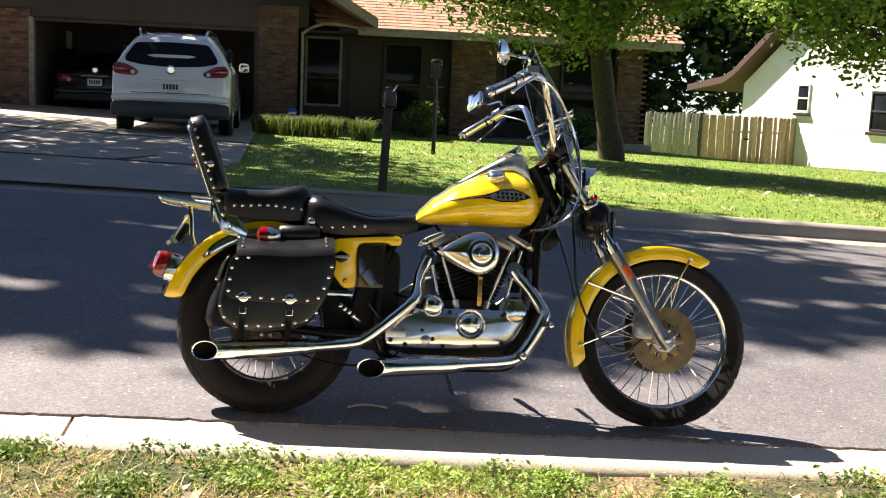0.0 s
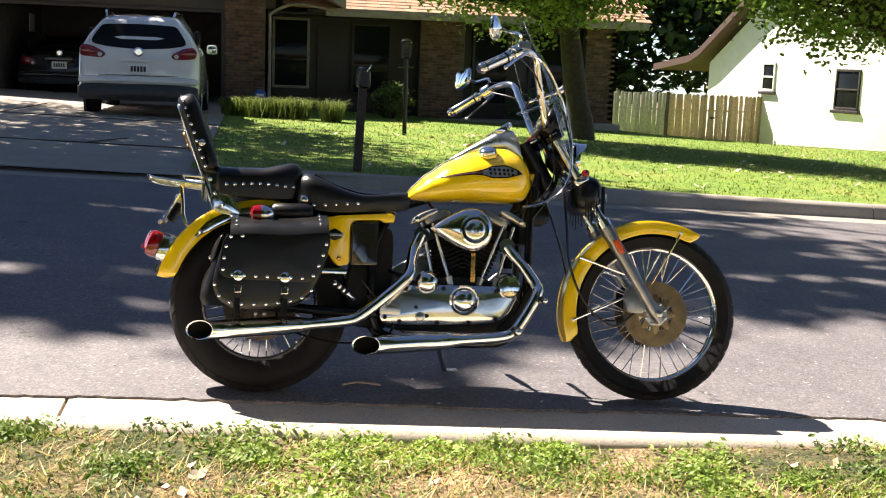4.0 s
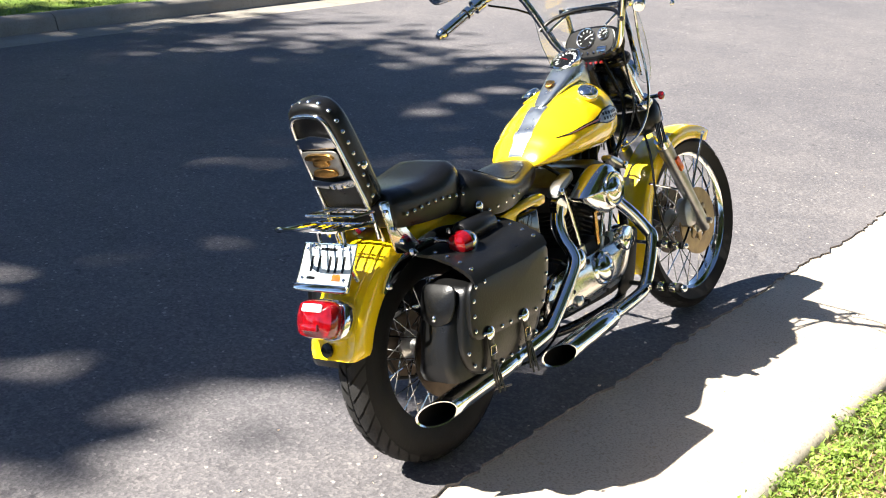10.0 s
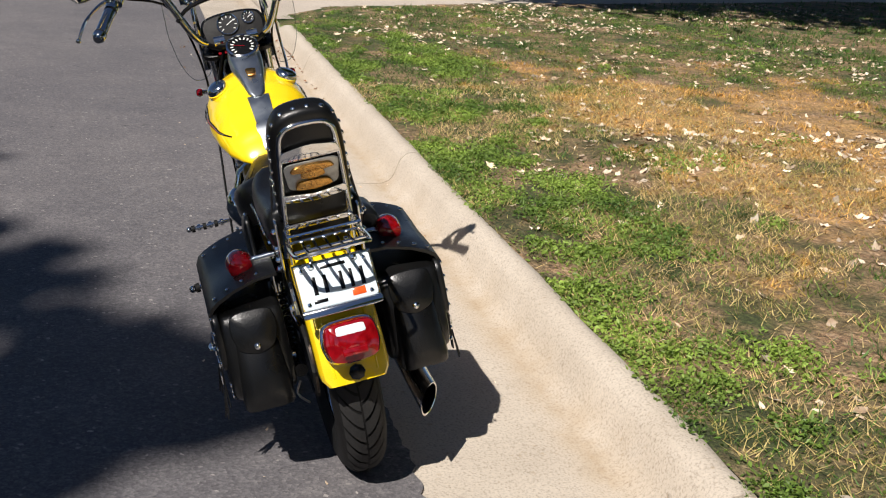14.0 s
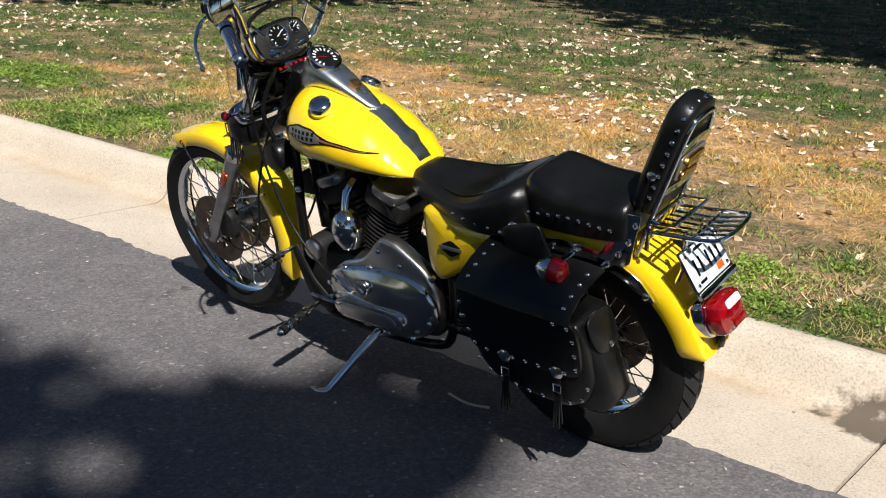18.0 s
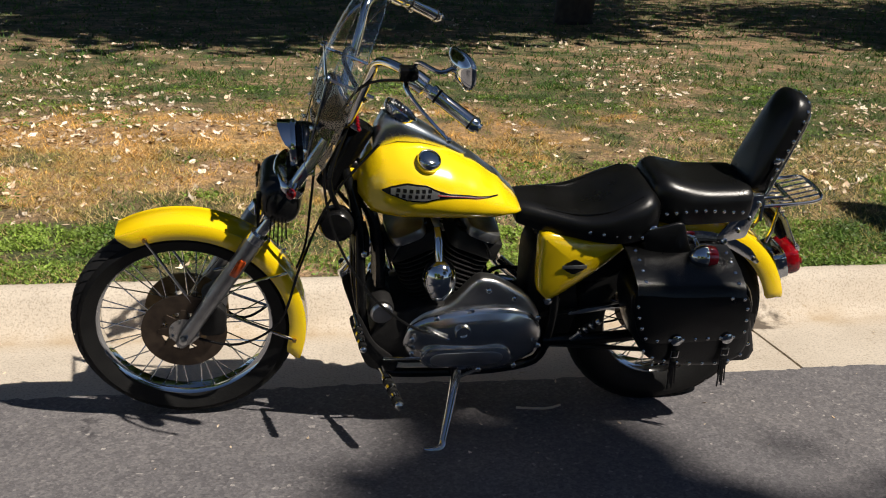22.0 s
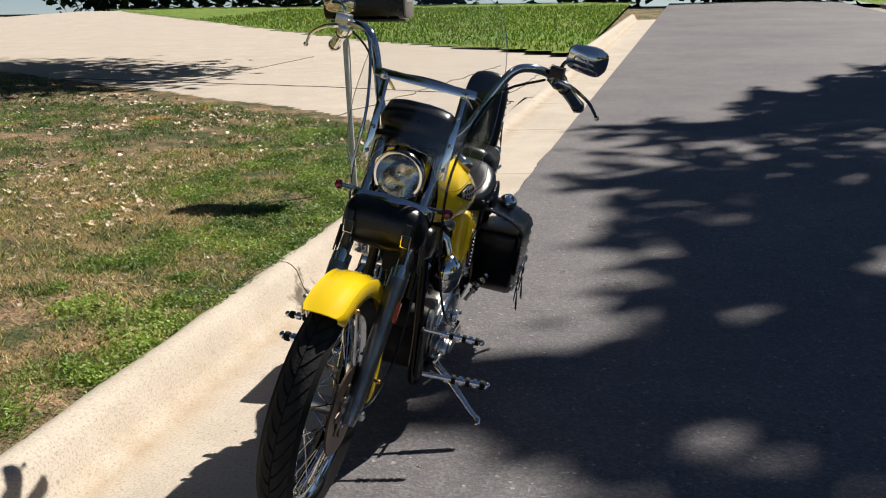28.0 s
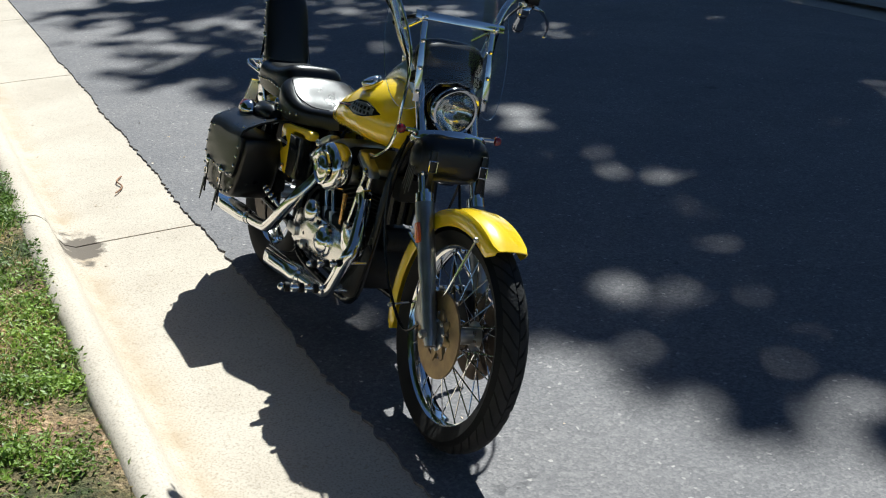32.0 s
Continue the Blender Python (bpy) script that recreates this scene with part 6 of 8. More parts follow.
for k in range(48):
    a = 2 * math.pi * k / 48
    x, z = math.cos(a) * 0.078, math.sin(a) * 0.080
    if x < 0:
        x *= 1 + 0.95 * (1 - abs(math.sin(a))) ** 0.9
        z *= 1 - 0.12 * (1 - abs(math.sin(a)))
    tear.append((0.752 + x, 0.623 + z))
part("cover", slab(tear, -0.125, -0.198, 0.018, dome=0.010), CHROME, ac, "chrome teardrop cover", 60)
part("trim_disc", lathe([(0.056, -0.002), (0.056, 0.007), (0.051, 0.010), (0.047, 0.005), (0.040, 0.005), (0.037, 0.010), (0.028, 0.015), (0.012, 0.019), (0, 0.020)], (0.758, -0.206, 0.620), (0, -1, 0), 32), CHROME, ac, "round engraved trim disc")
part("trim_centre", lathe([(0.014, 0), (0.012, 0.005), (0, 0.006)], (0.758, -0.224, 0.620), (0, -1, 0), 20), CHROME, ac)
part("carburettor", lathe([(0.03, 0), (0.034, 0.01), (0.034, 0.08), (0.028, 0.09)], (0.752, -0.04, 0.60), (0, -1, 0), 20), ALLOY, ac)
part("intake_strap", box(0.765, 0.782, -0.12, -0.112, 0.43, 0.54, 0.002), GOLD, en, "brass-coloured bracket")

# left side: primary cover, horn, generator
PRIM = rounded([(0.865, 0.335), (0.845, 0.395), (0.80, 0.43), (0.72, 0.455), (0.665, 0.52), (0.64, 0.542), (0.59, 0.535), (0.49, 0.475), (0.445, 0.415), (0.435, 0.345), (0.465, 0.275), (0.535, 0.232), (0.63, 0.222), (0.76, 0.248), (0.84, 0.285)], 3, 0.3)
pc = group("primary_cover", bike)
pc["label"] = "polished alloy primary cover"
part("sprocket_cover", slab(PRIM, 0.07, 0.122, 0.012, dome=0.004), ALLOY, pc, "satin alloy casting behind the primary cover", 55)
PILL = rounded([(0.868, 0.335), (0.848, 0.39), (0.80, 0.418), (0.72, 0.438), (0.62, 0.448), (0.53, 0.444), (0.468, 0.418), (0.438, 0.372), (0.434, 0.33), (0.462, 0.272), (0.535, 0.230), (0.63, 0.220), (0.76, 0.246), (0.842, 0.283)], 3, 0.3)
part("cover", slab(PILL, 0.115, 0.142, 0.016, dome=0.024), POLISH, pc, "polished alloy casting", 60)
oval = []
for k in range(32):
    a = 2 * math.pi * k / 32
    oval.append((0.675 + 0.085 * (1 if math.cos(a) > 0 else -1) + 0.055 * math.cos(a), 0.298 + 0.036 * math.sin(a)))
part("raised_panel", slab(oval, 0.145, 0.178, 0.010, dome=0.003), POLISH, pc)
part("raised_panel", slab([(0.675 + (x - 0.675) * 0.8, 0.298 + (z - 0.298) * 0.62) for x, z in oval], 0.178, 0.182, 0.001), ALLOY, pc)
for x, z, r in ((0.69, 0.385, 0.022), (0.565, 0.300, 0.022), (0.685, 0.275, 0.018)):
    part("cover_plug", lathe([(r * 1.15, -0.004), (r * 1.15, 0.004), (r, 0.010), (r * 0.6, 0.010), (r * 0.55, 0.004), (0, 0.004)], (x, 0.166, z), (0, 1, 0), 20), CHROME, pc)
for x, z in ((0.84, 0.36), (0.77, 0.43), (0.665, 0.455), (0.62, 0.52), (0.54, 0.49), (0.46, 0.42), (0.45, 0.32), (0.52, 0.25), (0.63, 0.24), (0.77, 0.262), (0.84, 0.31)):
    part("cover_screw", lathe([(0.0085, 0), (0.0085, 0.006), (0.005, 0.009)], (x, 0.152, z), (0, 1, 0), 10), CHROME, pc)
part("clutch_arm", tube([(0.80, 0.165, 0.395), (0.755, 0.175, 0.375), (0.735, 0.175, 0.365)], 0.007, 8), CHROME, pc)
part("horn", lathe([(0.0, -0.062), (0.03, -0.055), (0.05, -0.02), (0.052, 0.01), (0.042, 0.045), (0.02, 0.066), (0, 0.07)], (0.765, 0.118, 0.542), (0, 0, 1), 24), CHROME, bike, "egg-shaped chrome horn cover")
part("horn_bracket", tube([(0.768, 0.12, 0.60), (0.77, 0.10, 0.655), (0.77, 0.06, 0.68)], 0.014, 10), CHROME, bike)
part("generator", lathe([(0.038, -0.13), (0.04, -0.12), (0.04, 0.0), (0.036, 0.012), (0.014, 0.018), (0, 0.018)], (0.93, 0.10, 0.435), (0, 1, 0), 24), CASTBLACK, en, "round black generator")
part("generator_cap", lathe([(0.034, 0), (0.034, 0.006), (0.028, 0.012), (0, 0.013)], (0.93, 0.117, 0.435), (0, 1, 0), 24), ALLOY, en, "dull alloy end cap")
part("regulator", box(0.965, 1.01, -0.045, 0.05, 0.585, 0.66, 0.008), CASTBLACK, bike, "black electrical box on the down tubes")
part("horn_body", lathe([(0.03, -0.035), (0.046, -0.03), (0.05, -0.01), (0.05, 0.02), (0.042, 0.03), (0.02, 0.034)], (1.065, 0.075, 0.715), (0.15, 1, 0), 20), BLACK, bike, "round black horn beside the steering neck")
for dy in (-0.02, 0.012, 0.04):
    part("wiring_loom", tube([(1.02, dy * 0.5, 0.82), (0.955, dy, 0.70), (0.935, dy * 1.3, 0.60), (0.93, dy * 1.2, 0.49)], 0.017, 8, smooth=4), BLACK, bike, "black wiring loom behind the down tubes")
part("choke_knob", ball((0.985, 0.09, 0.62), 0.012, 10), CHROME, bike)

# side panels
PANEL_R = rounded([(0.200, 0.650), (0.455, 0.672), (0.472, 0.662), (0.468, 0.638), (0.43, 0.634), (0.416, 0.645), (0.305, 0.635), (0.312, 0.475), (0.262, 0.468), (0.205, 0.545)], 3, 0.25)
part("battery_cover", slab(PANEL_R, -0.105, -0.142, 0.008), YELLOW, bike, "yellow battery side cover")
part("battery_panel", slab(rounded([(0.312, 0.475), (0.410, 0.478), (0.410, 0.634), (0.312, 0.630)], 3, 0.06), -0.10, -0.150, 0.004), DARKCHROME, bike, "dark glossy battery panel")
part("side_badge", slab(rounded([(0.222, 0.575), (0.25, 0.56), (0.278, 0.575), (0.278, 0.59), (0.25, 0.607), (0.222, 0.59)], 2, 0.2), -0.142, -0.145, 0.001), BLACK, bike, "dark shield badge")
part("side_badge_bar", slab([(0.218, 0.578), (0.282, 0.578), (0.282, 0.589), (0.218, 0.589)], -0.144, -0.147, 0.001), SILVER, bike)
part("panel_screw", ball((0.268, -0.143, 0.497), 0.009, 10), GOLD, bike)
PANEL_L = rounded([(0.470, 0.675), (0.462, 0.49), (0.43, 0.455), (0.405, 0.458), (0.275, 0.552), (0.185, 0.640), (0.20, 0.662), (0.33, 0.662), (0.44, 0.688)], 4, 0.3)
part("oil_tank", slab(PANEL_L, 0.06, 0.122, 0.018, dome=0.012), YELLOW, bike, "yellow triangular oil tank", 60)
part("side_badge", slab(rounded([(0.328, 0.572), (0.36, 0.555), (0.392, 0.572), (0.392, 0.59), (0.36, 0.607), (0.328, 0.59)], 2, 0.2), 0.133, 0.1375, 0.001), BLACK, bike, "dark shield badge")
part("side_badge_bar", slab([(0.322, 0.576), (0.398, 0.576), (0.398, 0.588), (0.322, 0.588)], 0.136, 0.139, 0.001), SILVER, bike)
part("drain_plug", lathe([(0.012, 0), (0.012, 0.01), (0.006, 0.014)], (0.432, 0.138, 0.470), (0, 1, 0), 10), CHROME, bike)

# exhaust
SOOT = mat("soot", (0.006, 0.006, 0.006), (0.004, 0.004, 0.004), 30, 0.9, spec=0.1)
for nm, P, tip, muf, hdr in (
    ("upper", [(0.15, 0.253), (0.30, 0.272), (0.355, 0.295), (0.455, 0.378), (0.515, 0.435), (0.532, 0.468), (0.540, 0.505), (0.552, 0.55)], (-0.215, 0.222), 0.14, (0.575, -0.11, 0.60)),
    ("lower", [(0.70, 0.214), (0.86, 0.230), (0.915, 0.248), (0.955, 0.30), (1.005, 0.392), (1.005, 0.425), (0.962, 0.495), (0.925, 0.54)], (0.375, 0.186), 0.70, (0.90, -0.11, 0.57)),
):
    e = group("exhaust_pipe", bike)
    e["label"] = "chrome exhaust pipe with a slash-cut end"
    Y = -0.192
    inward = (0.0, 0.0, 0.0, 0.0, 0.005, 0.022, 0.052, 0.075)
    pts = [(x, Y + d, z) for (x, z), d in zip(P, inward)] + [hdr]
    part("header", tube(pts, 0.0215, 16, smooth=5), CHROME, e, "bent chrome header pipe")
    a, b = Vector((tip[0], Y, tip[1])), Vector((P[0][0], Y, P[0][1]))
    d = (b - a).normalized()
    up = Vector((0, 0, 1)) - d * d.z
    up.normalize()
    sdv = d.cross(up)
    rings = []
    prof = [(0.0, 0.0345), (0.10, 0.0345), (0.22, 0.034), (0.30, 0.033), ((b - a).length - 0.01, 0.026), ((b - a).length + 0.02, 0.023)]
    for q, r in prof:
        rings.append([a + d * (q + (0.048 * math.sin(t) if q < 0.05 else 0)) + (up * math.cos(t) + sdv * math.sin(t)) * r for t in (2 * math.pi * k / 24 for k in range(24))])
    inner = [[p + (a + d * (0.02) - p) * 0.09 for p in rings[0]]] + [[a + d * 0.12 + (up * math.cos(t) + sdv * math.sin(t)) * 0.031 for t in (2 * math.pi * k / 24 for k in range(24))]]
    part("muffler", loft([inner[0]] + rings, caps=False), CHROME, e, "chrome slash-cut muffler", 60)
    bore = loft(inner, caps=False)
    bore.faces.new(list(bore.verts)[24:])
    part("muffler_bore", bore, SOOT, e, "sooty black bore")
    part("clamp", tube([b - d * 0.02, b - d * 0.005], 0.0285, 20), CHROME, e)
    part("flange", tube([Vector(hdr) - Vector((0, 0.016, 0)), Vector(hdr) + Vector((0, 0.01, 0))], 0.031, 16), CHROME, e)

# frame
fr_ = group("frame_tubes", bike)
fr_["label"] = "black tubular frame"
for sd in (-1, 1):
    part("down_tube", tube([(1.04, sd * 0.02, 0.86), (1.0, sd * 0.07, 0.70), (0.985, sd * 0.095, 0.42), (0.93, sd * 0.10, 0.235), (0.80, sd * 0.10, 0.20), (0.50, sd * 0.10, 0.21), (0.41, sd * 0.10, 0.28), (0.40, sd * 0.09, 0.52), (0.47, sd * 0.05, 0.69)], 0.0155, 10, smooth=4), BLACK, fr_)
    part("seat_rail", tube([(0.48, sd * 0.06, 0.69), (0.25, sd * 0.10, 0.655), (0.05, sd * 0.095, 0.645), (-0.1, sd * 0.092, 0.64)], 0.012, 8), BLACK, fr_)
part("backbone", tube([(1.04, 0, 0.87), (0.75, 0, 0.80), (0.47, 0, 0.70)], 0.022, 10), BLACK, fr_)
part("gearbox_mass", slab(rounded([(0.33, 0.25), (0.47, 0.24), (0.48, 0.62), (0.36, 0.62), (0.30, 0.40)], 3, 0.2), -0.075, 0.065, 0.01), CASTBLACK, bike, "black gearbox and wiring behind the engine")
part("inner_guard", box(0.16, 0.30, -0.06, 0.06, 0.48, 0.64, 0.01), CASTBLACK, bike)
part("chain", tube([(0.5, 0.074, 0.37), (0.0, 0.074, 0.425), (-0.06, 0.074, 0.41), (-0.105, 0.074, 0.33), (-0.06, 0.074, 0.24), (0.0, 0.074, 0.222), (0.5, 0.074, 0.28)], 0.008, 6), CASTBLACK, bike, "drive chain")
part("chain_guard", slab(rounded([(0.34, 0.395), (0.0, 0.435), (-0.02, 0.425), (0.34, 0.375)], 2, 0.2), 0.066, 0.086, 0.003), CHROME, bike)
part("rear_master", box(0.17, 0.30, -0.125, -0.108, 0.44, 0.462, 0.004), CHROME, bike, "chrome brake linkage plate")
part("rear_caliper", slab(rounded([(0.03, 0.34), (0.13, 0.35), (0.13, 0.42), (0.05, 0.43)], 3, 0.3), -0.105, -0.06, 0.008), CASTBLACK, bike)


def peg(a, b, r, label, parent):
    a, b = Vector(a), Vector(b)
    g = group("foot_peg", parent)
    g["label"] = label
    d = (b - a)
    part("shaft", tube([a, b], r * 0.55, 10), CHROME, g)
    for k in range(6):
        t = 0.34 + 0.11 * k
        part("rubber_ring", tube([a + d * (t), a + d * (t + 0.065)], r, 12), RUBBER if k % 2 else CHROME, g)
    part("end_cap", ball(b, r * 0.85, 10), CHROME, g)


peg((0.93, 0.13, 0.255), (0.90, 0.335, 0.255), 0.016, "ribbed chrome and rubber foot peg", bike)
peg((0.93, -0.13, 0.255), (0.90, -0.345, 0.255), 0.016, "ribbed chrome and rubber foot peg", bike)
peg((1.01, 0.12, 0.43), (1.005, 0.30, 0.43), 0.012, "ribbed shifter peg", bike)
peg((1.01, -0.12, 0.38), (1.005, -0.31, 0.37), 0.012, "ribbed brake pedal peg", bike)
peg((0.345, 0.15, 0.335), (0.285, 0.20, 0.425), 0.013, "folded passenger peg", bike)
peg((0.33, -0.15, 0.35), (0.255, -0.19, 0.405), 0.013, "folded passenger peg", bike)
for sd in (-1, 1):
    part("control_bracket", slab(rounded([(0.88, 0.22), (0.97, 0.24), (1.03, 0.42), (1.0, 0.44), (0.95, 0.33), (0.87, 0.26)], 3, 0.25), sd * 0.112, sd * 0.122, 0.004), CASTBLACK, bike, "black forward control bracket")
part("shift_rod", tube([(0.925, 0.16, 0.30), (0.69, 0.165, 0.29)], 0.005, 8), CHROME, bike, "chrome shift rod")
ks = group("side_stand", bike)
ks["label"] = "chrome side stand holding the leaning motorcycle"
part("leg", tube([(0.685, 0.115, 0.215), (0.715, 0.20, 0.16), (0.755, 0.30, 0.082)], [0.016, 0.0135, 0.011], 12), CHROME, ks, "chrome stand leg")
part("foot", tube([(0.754, 0.30, 0.083), (0.762, 0.318, 0.075), (0.79, 0.325, 0.0745), (0.815, 0.322, 0.078)], [0.012, 0.012, 0.010, 0.006], 10, smooth=3), CHROME, ks, "bent stand foot")
part("stand_pivot", lathe([(0.02, -0.02), (0.02, 0.02)], (0.685, 0.11, 0.217), (1, 0, 0), 12), CASTBLACK, ks)
part("stand_spring", tube([(0.695, 0.14, 0.20), (0.58, 0.12, 0.235)], 0.006, 8), CHROME, ks)

# cables and hoses
for nm, r, m_, P in (
    ("throttle_cable", 0.0035, BLACK, [(0.90, -0.30, 1.245), (0.99, -0.20, 1.19), (1.06, -0.12, 1.02), (1.07, -0.13, 0.84), (0.99, -0.12, 0.735), (0.86, -0.11, 0.68), (0.78, -0.10, 0.64)]),
    ("brake_hose", 0.0045, CHROME, [(0.88, -0.32, 1.255), (1.01, -0.215, 1.25), (1.115, -0.15, 1.08), (1.14, -0.15, 0.90), (1.11, -0.145, 0.79), (1.02, -0.15, 0.735), (0.95, -0.14, 0.72)]),
    ("brake_line", 0.0045, BLACK, [(1.12, -0.10, 0.82), (1.13, -0.13, 0.66), (1.15, -0.12, 0.50), (1.22, -0.10, 0.36), (1.33, -0.085, 0.28), (1.42, -0.08, 0.34)]),
    ("speedo_cable", 0.004, BLACK, [(0.93, 0.03, 0.96), (1.08, 0.08, 0.80), (1.16, 0.11, 0.60), (1.22, 0.11, 0.40), (1.34, 0.10, 0.31), (1.46, 0.085, 0.32)]),
    ("clutch_cable", 0.004, BLACK, [(0.90, 0.30, 1.245), (1.02, 0.18, 1.17), (1.10, 0.13, 0.95), (1.08, 0.13, 0.72), (0.98, 0.15, 0.53), (0.86, 0.165, 0.42), (0.77, 0.172, 0.385)]),
    ("wiring_loom", 0.008, BLACK, [(1.04, 0.05, 1.0), (1.09, 0.09, 0.86), (1.05, 0.08, 0.74), (1.0, 0.07, 0.66)]),
    ("wiring_loom", 0.007, BLACK, [(1.04, -0.05, 1.0), (1.10, -0.07, 0.86), (1.06, -0.08, 0.76), (1.0, -0.08, 0.68)]),
    ("fuel_line", 0.006, BLACK, [(0.60, -0.03, 0.74), (0.62, -0.09, 0.70), (0.69, -0.09, 0.64), (0.74, -0.09, 0.62)]),
    ("oil_hose", 0.007, BLACK, [(0.44, -0.05, 0.47), (0.52, -0.12, 0.44), (0.56, -0.13, 0.40), (0.55, -0.13, 0.34)]),
    ("spark_lead", 0.0045, BLACK, [(0.80, 0.05, 0.70), (0.87, 0.09, 0.66), (0.90, 0.09, 0.60)]),
    ("spark_lead", 0.0045, BLACK, [(0.72, 0.05, 0.70), (0.64, 0.09, 0.66), (0.61, 0.09, 0.60)]),
    ("brake_line", 0.004, BLACK, [(0.36, -0.12, 0.42), (0.48, -0.13, 0.25), (0.30, -0.14, 0.19), (0.08, -0.10, 0.24), (0.06, -0.09, 0.33)]),
):
    P = [FRONT @ Vector(p) if p[0] > 1.1 or p[2] > 0.93 else Vector(p) for p in P]
    part(nm, tube(P, r, 7, smooth=5), m_, bike, "braided hose" if m_ is CHROME else "black cable")

# ---------------------------------------------------------------- house across the street
BRICK = mat("dark_brick", (0.15, 0.085, 0.056), (0.09, 0.05, 0.034), 9, 0.85, objrand=0.45, bump=0.4)
BRICKS = mat("dark_brick_rows", (0.15, 0.085, 0.056), (0.09, 0.05, 0.034), 9, 0.85, island=0.45, bump=0.4)
MORTAR = mat("mortar", (0.12, 0.10, 0.082), (0.085, 0.072, 0.06), 30, 0.9)
BROWN = mat("dark_brown_paint", (0.026, 0.017, 0.014), (0.018, 0.012, 0.010), 6, 0.55)
REDBROWN = mat("red_brown_trim", (0.085, 0.045, 0.036), (0.06, 0.032, 0.026), 8, 0.7)
SHINGLE = mat("tan_shingles", (0.42, 0.24, 0.15), (0.34, 0.19, 0.12), 5, 0.9, island=0.18, bump=0.6, bscale=80)
FASCIA = mat("weathered_fascia", (0.30, 0.26, 0.22), (0.2, 0.17, 0.15), 8, 0.7)
GLASSDARK = mat("window_glass", (0.012, 0.014, 0.015), (0.01, 0.012, 0.013), 2, 0.04, spec=0.10)
STUCCO = mat("white_siding", (0.80, 0.78, 0.72), (0.74, 0.72, 0.66), 3, 0.7, bump=0.2)
PLANK = mat("weathered_plank", (0.42, 0.31, 0.20), (0.30, 0.22, 0.14), 14, 0.85, objrand=0.25, bump=0.4)
GREYPLANK = mat("grey_plank", (0.46, 0.42, 0.37), (0.34, 0.31, 0.27), 14, 0.9, objrand=0.25, bump=0.4)
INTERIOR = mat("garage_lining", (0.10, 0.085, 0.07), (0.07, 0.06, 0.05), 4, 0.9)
CARWHITE = mat("white_car_paint", (0.74, 0.74, 0.72), (0.72, 0.72, 0.70), 2, 0.18, coat=1.0)
CARDARK = mat("dark_car_paint", (0.03, 0.031, 0.033), (0.025, 0.026, 0.028), 2, 0.2, coat=1.0)
PLASTIC = mat("grey_plastic", (0.045, 0.045, 0.045), (0.035, 0.035, 0.035), 12, 0.55)
WOODPOST = mat("dark_wood_post", (0.075, 0.055, 0.04), (0.05, 0.035, 0.027), 20, 0.85, bump=0.5)
SIGNBLUE = mat("blue_sign", (0.03, 0.10, 0.42), (0.025, 0.09, 0.38), 20, 0.4)
POLEWHITE = mat("white_pole", (0.62, 0.62, 0.6), (0.5, 0.5, 0.48), 25, 0.45)

house = thing("house", "low brown brick house with an open double garage", "house")
wallg = group("brick_wall", house)
BR_ME = mesh_of("brick", box(-0.098, 0.098, -0.012, 0.045, -0.028, 0.028, 0.004), BRICK)


def brick_face(x0, x1, z0, z1, y, depth, single):
    part("backing", box(x0, x1, y, y + depth, z0, z1, 0.003), MORTAR, wallg)
    V, F, rows = [], [], int((z1 - z0) / 0.067)
    for r in range(rows):
        z = z0 + 0.034 + 0.067 * r
        x = x0 + 0.1 - (0.104 if r % 2 else 0)
        while x < x1 - 0.05:
            a, b = max(x - 0.098, x0), min(x + 0.098, x1)
            if b - a > 0.05:
                dy = rng.uniform(-0.004, 0.003)
                if single:
                    shared("brick", BR_ME, wallg, Matrix.Translation(((a + b) / 2, y - 0.006 + dy, z)) @ Matrix.Diagonal(((b - a) / 0.196, 1, 1, 1)))
                else:
                    i = len(V)
                    V += [(a, y - 0.016 + dy, z - 0.028), (b, y - 0.016 + dy, z - 0.028), (b, y - 0.016 + dy, z + 0.028), (a, y - 0.016 + dy, z + 0.028), (a, y, z - 0.03), (b, y, z - 0.03), (b, y, z + 0.03), (a, y, z + 0.03)]
                    F += [(i, i + 1, i + 2, i + 3), (i, i + 4, i + 5, i + 1), (i + 1, i + 5, i + 6, i + 2), (i + 2, i + 6, i + 7, i + 3), (i + 3, i + 7, i + 4, i)]
            x += 0.208
    if V:
        o = sheet("brick_course", V, F, BRICKS, parent=wallg)
        o["kind"] = "stuff"


HZ = -0.35
brick_face(-0.60, 0.28, HZ, 2.75, 21.5, 0.3, True)
brick_face(-8.0, -5.42, HZ, 2.4, 21.5, 0.3, False)
brick_face(3.85, 4.9, HZ, 2.35, 22.3, 0.3, False)
brick_face(7.85, 8.6, HZ, 2.35, 22.3, 0.3, False)
part("garage_header", box(-5.42, -0.60, 21.55, 21.75, 2.22, 3.4, 0.01), BROWN, house, "dark brown panel over the garage")
for x in (-5.40, -0.62):
    part("garage_jamb", box(x - 0.05, x + 0.05, 21.48, 21.7, HZ, 2.24, 0.008), BROWN if x > -3 else FASCIA, house)
part("garage_lintel", box(-5.42, -0.60, 21.49, 21.6, 2.16, 2.24, 0.008), BROWN, house)
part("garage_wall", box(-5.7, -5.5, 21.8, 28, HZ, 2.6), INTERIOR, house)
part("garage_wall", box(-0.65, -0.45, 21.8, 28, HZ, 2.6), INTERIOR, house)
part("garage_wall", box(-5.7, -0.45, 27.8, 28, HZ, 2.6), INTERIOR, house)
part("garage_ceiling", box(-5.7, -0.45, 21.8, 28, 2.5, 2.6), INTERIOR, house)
part("garage_floor", box(-5.7, -0.45, 21.5, 28, -0.2, 0.16), OLDCONC, house)
gw = group("garage_window", house)
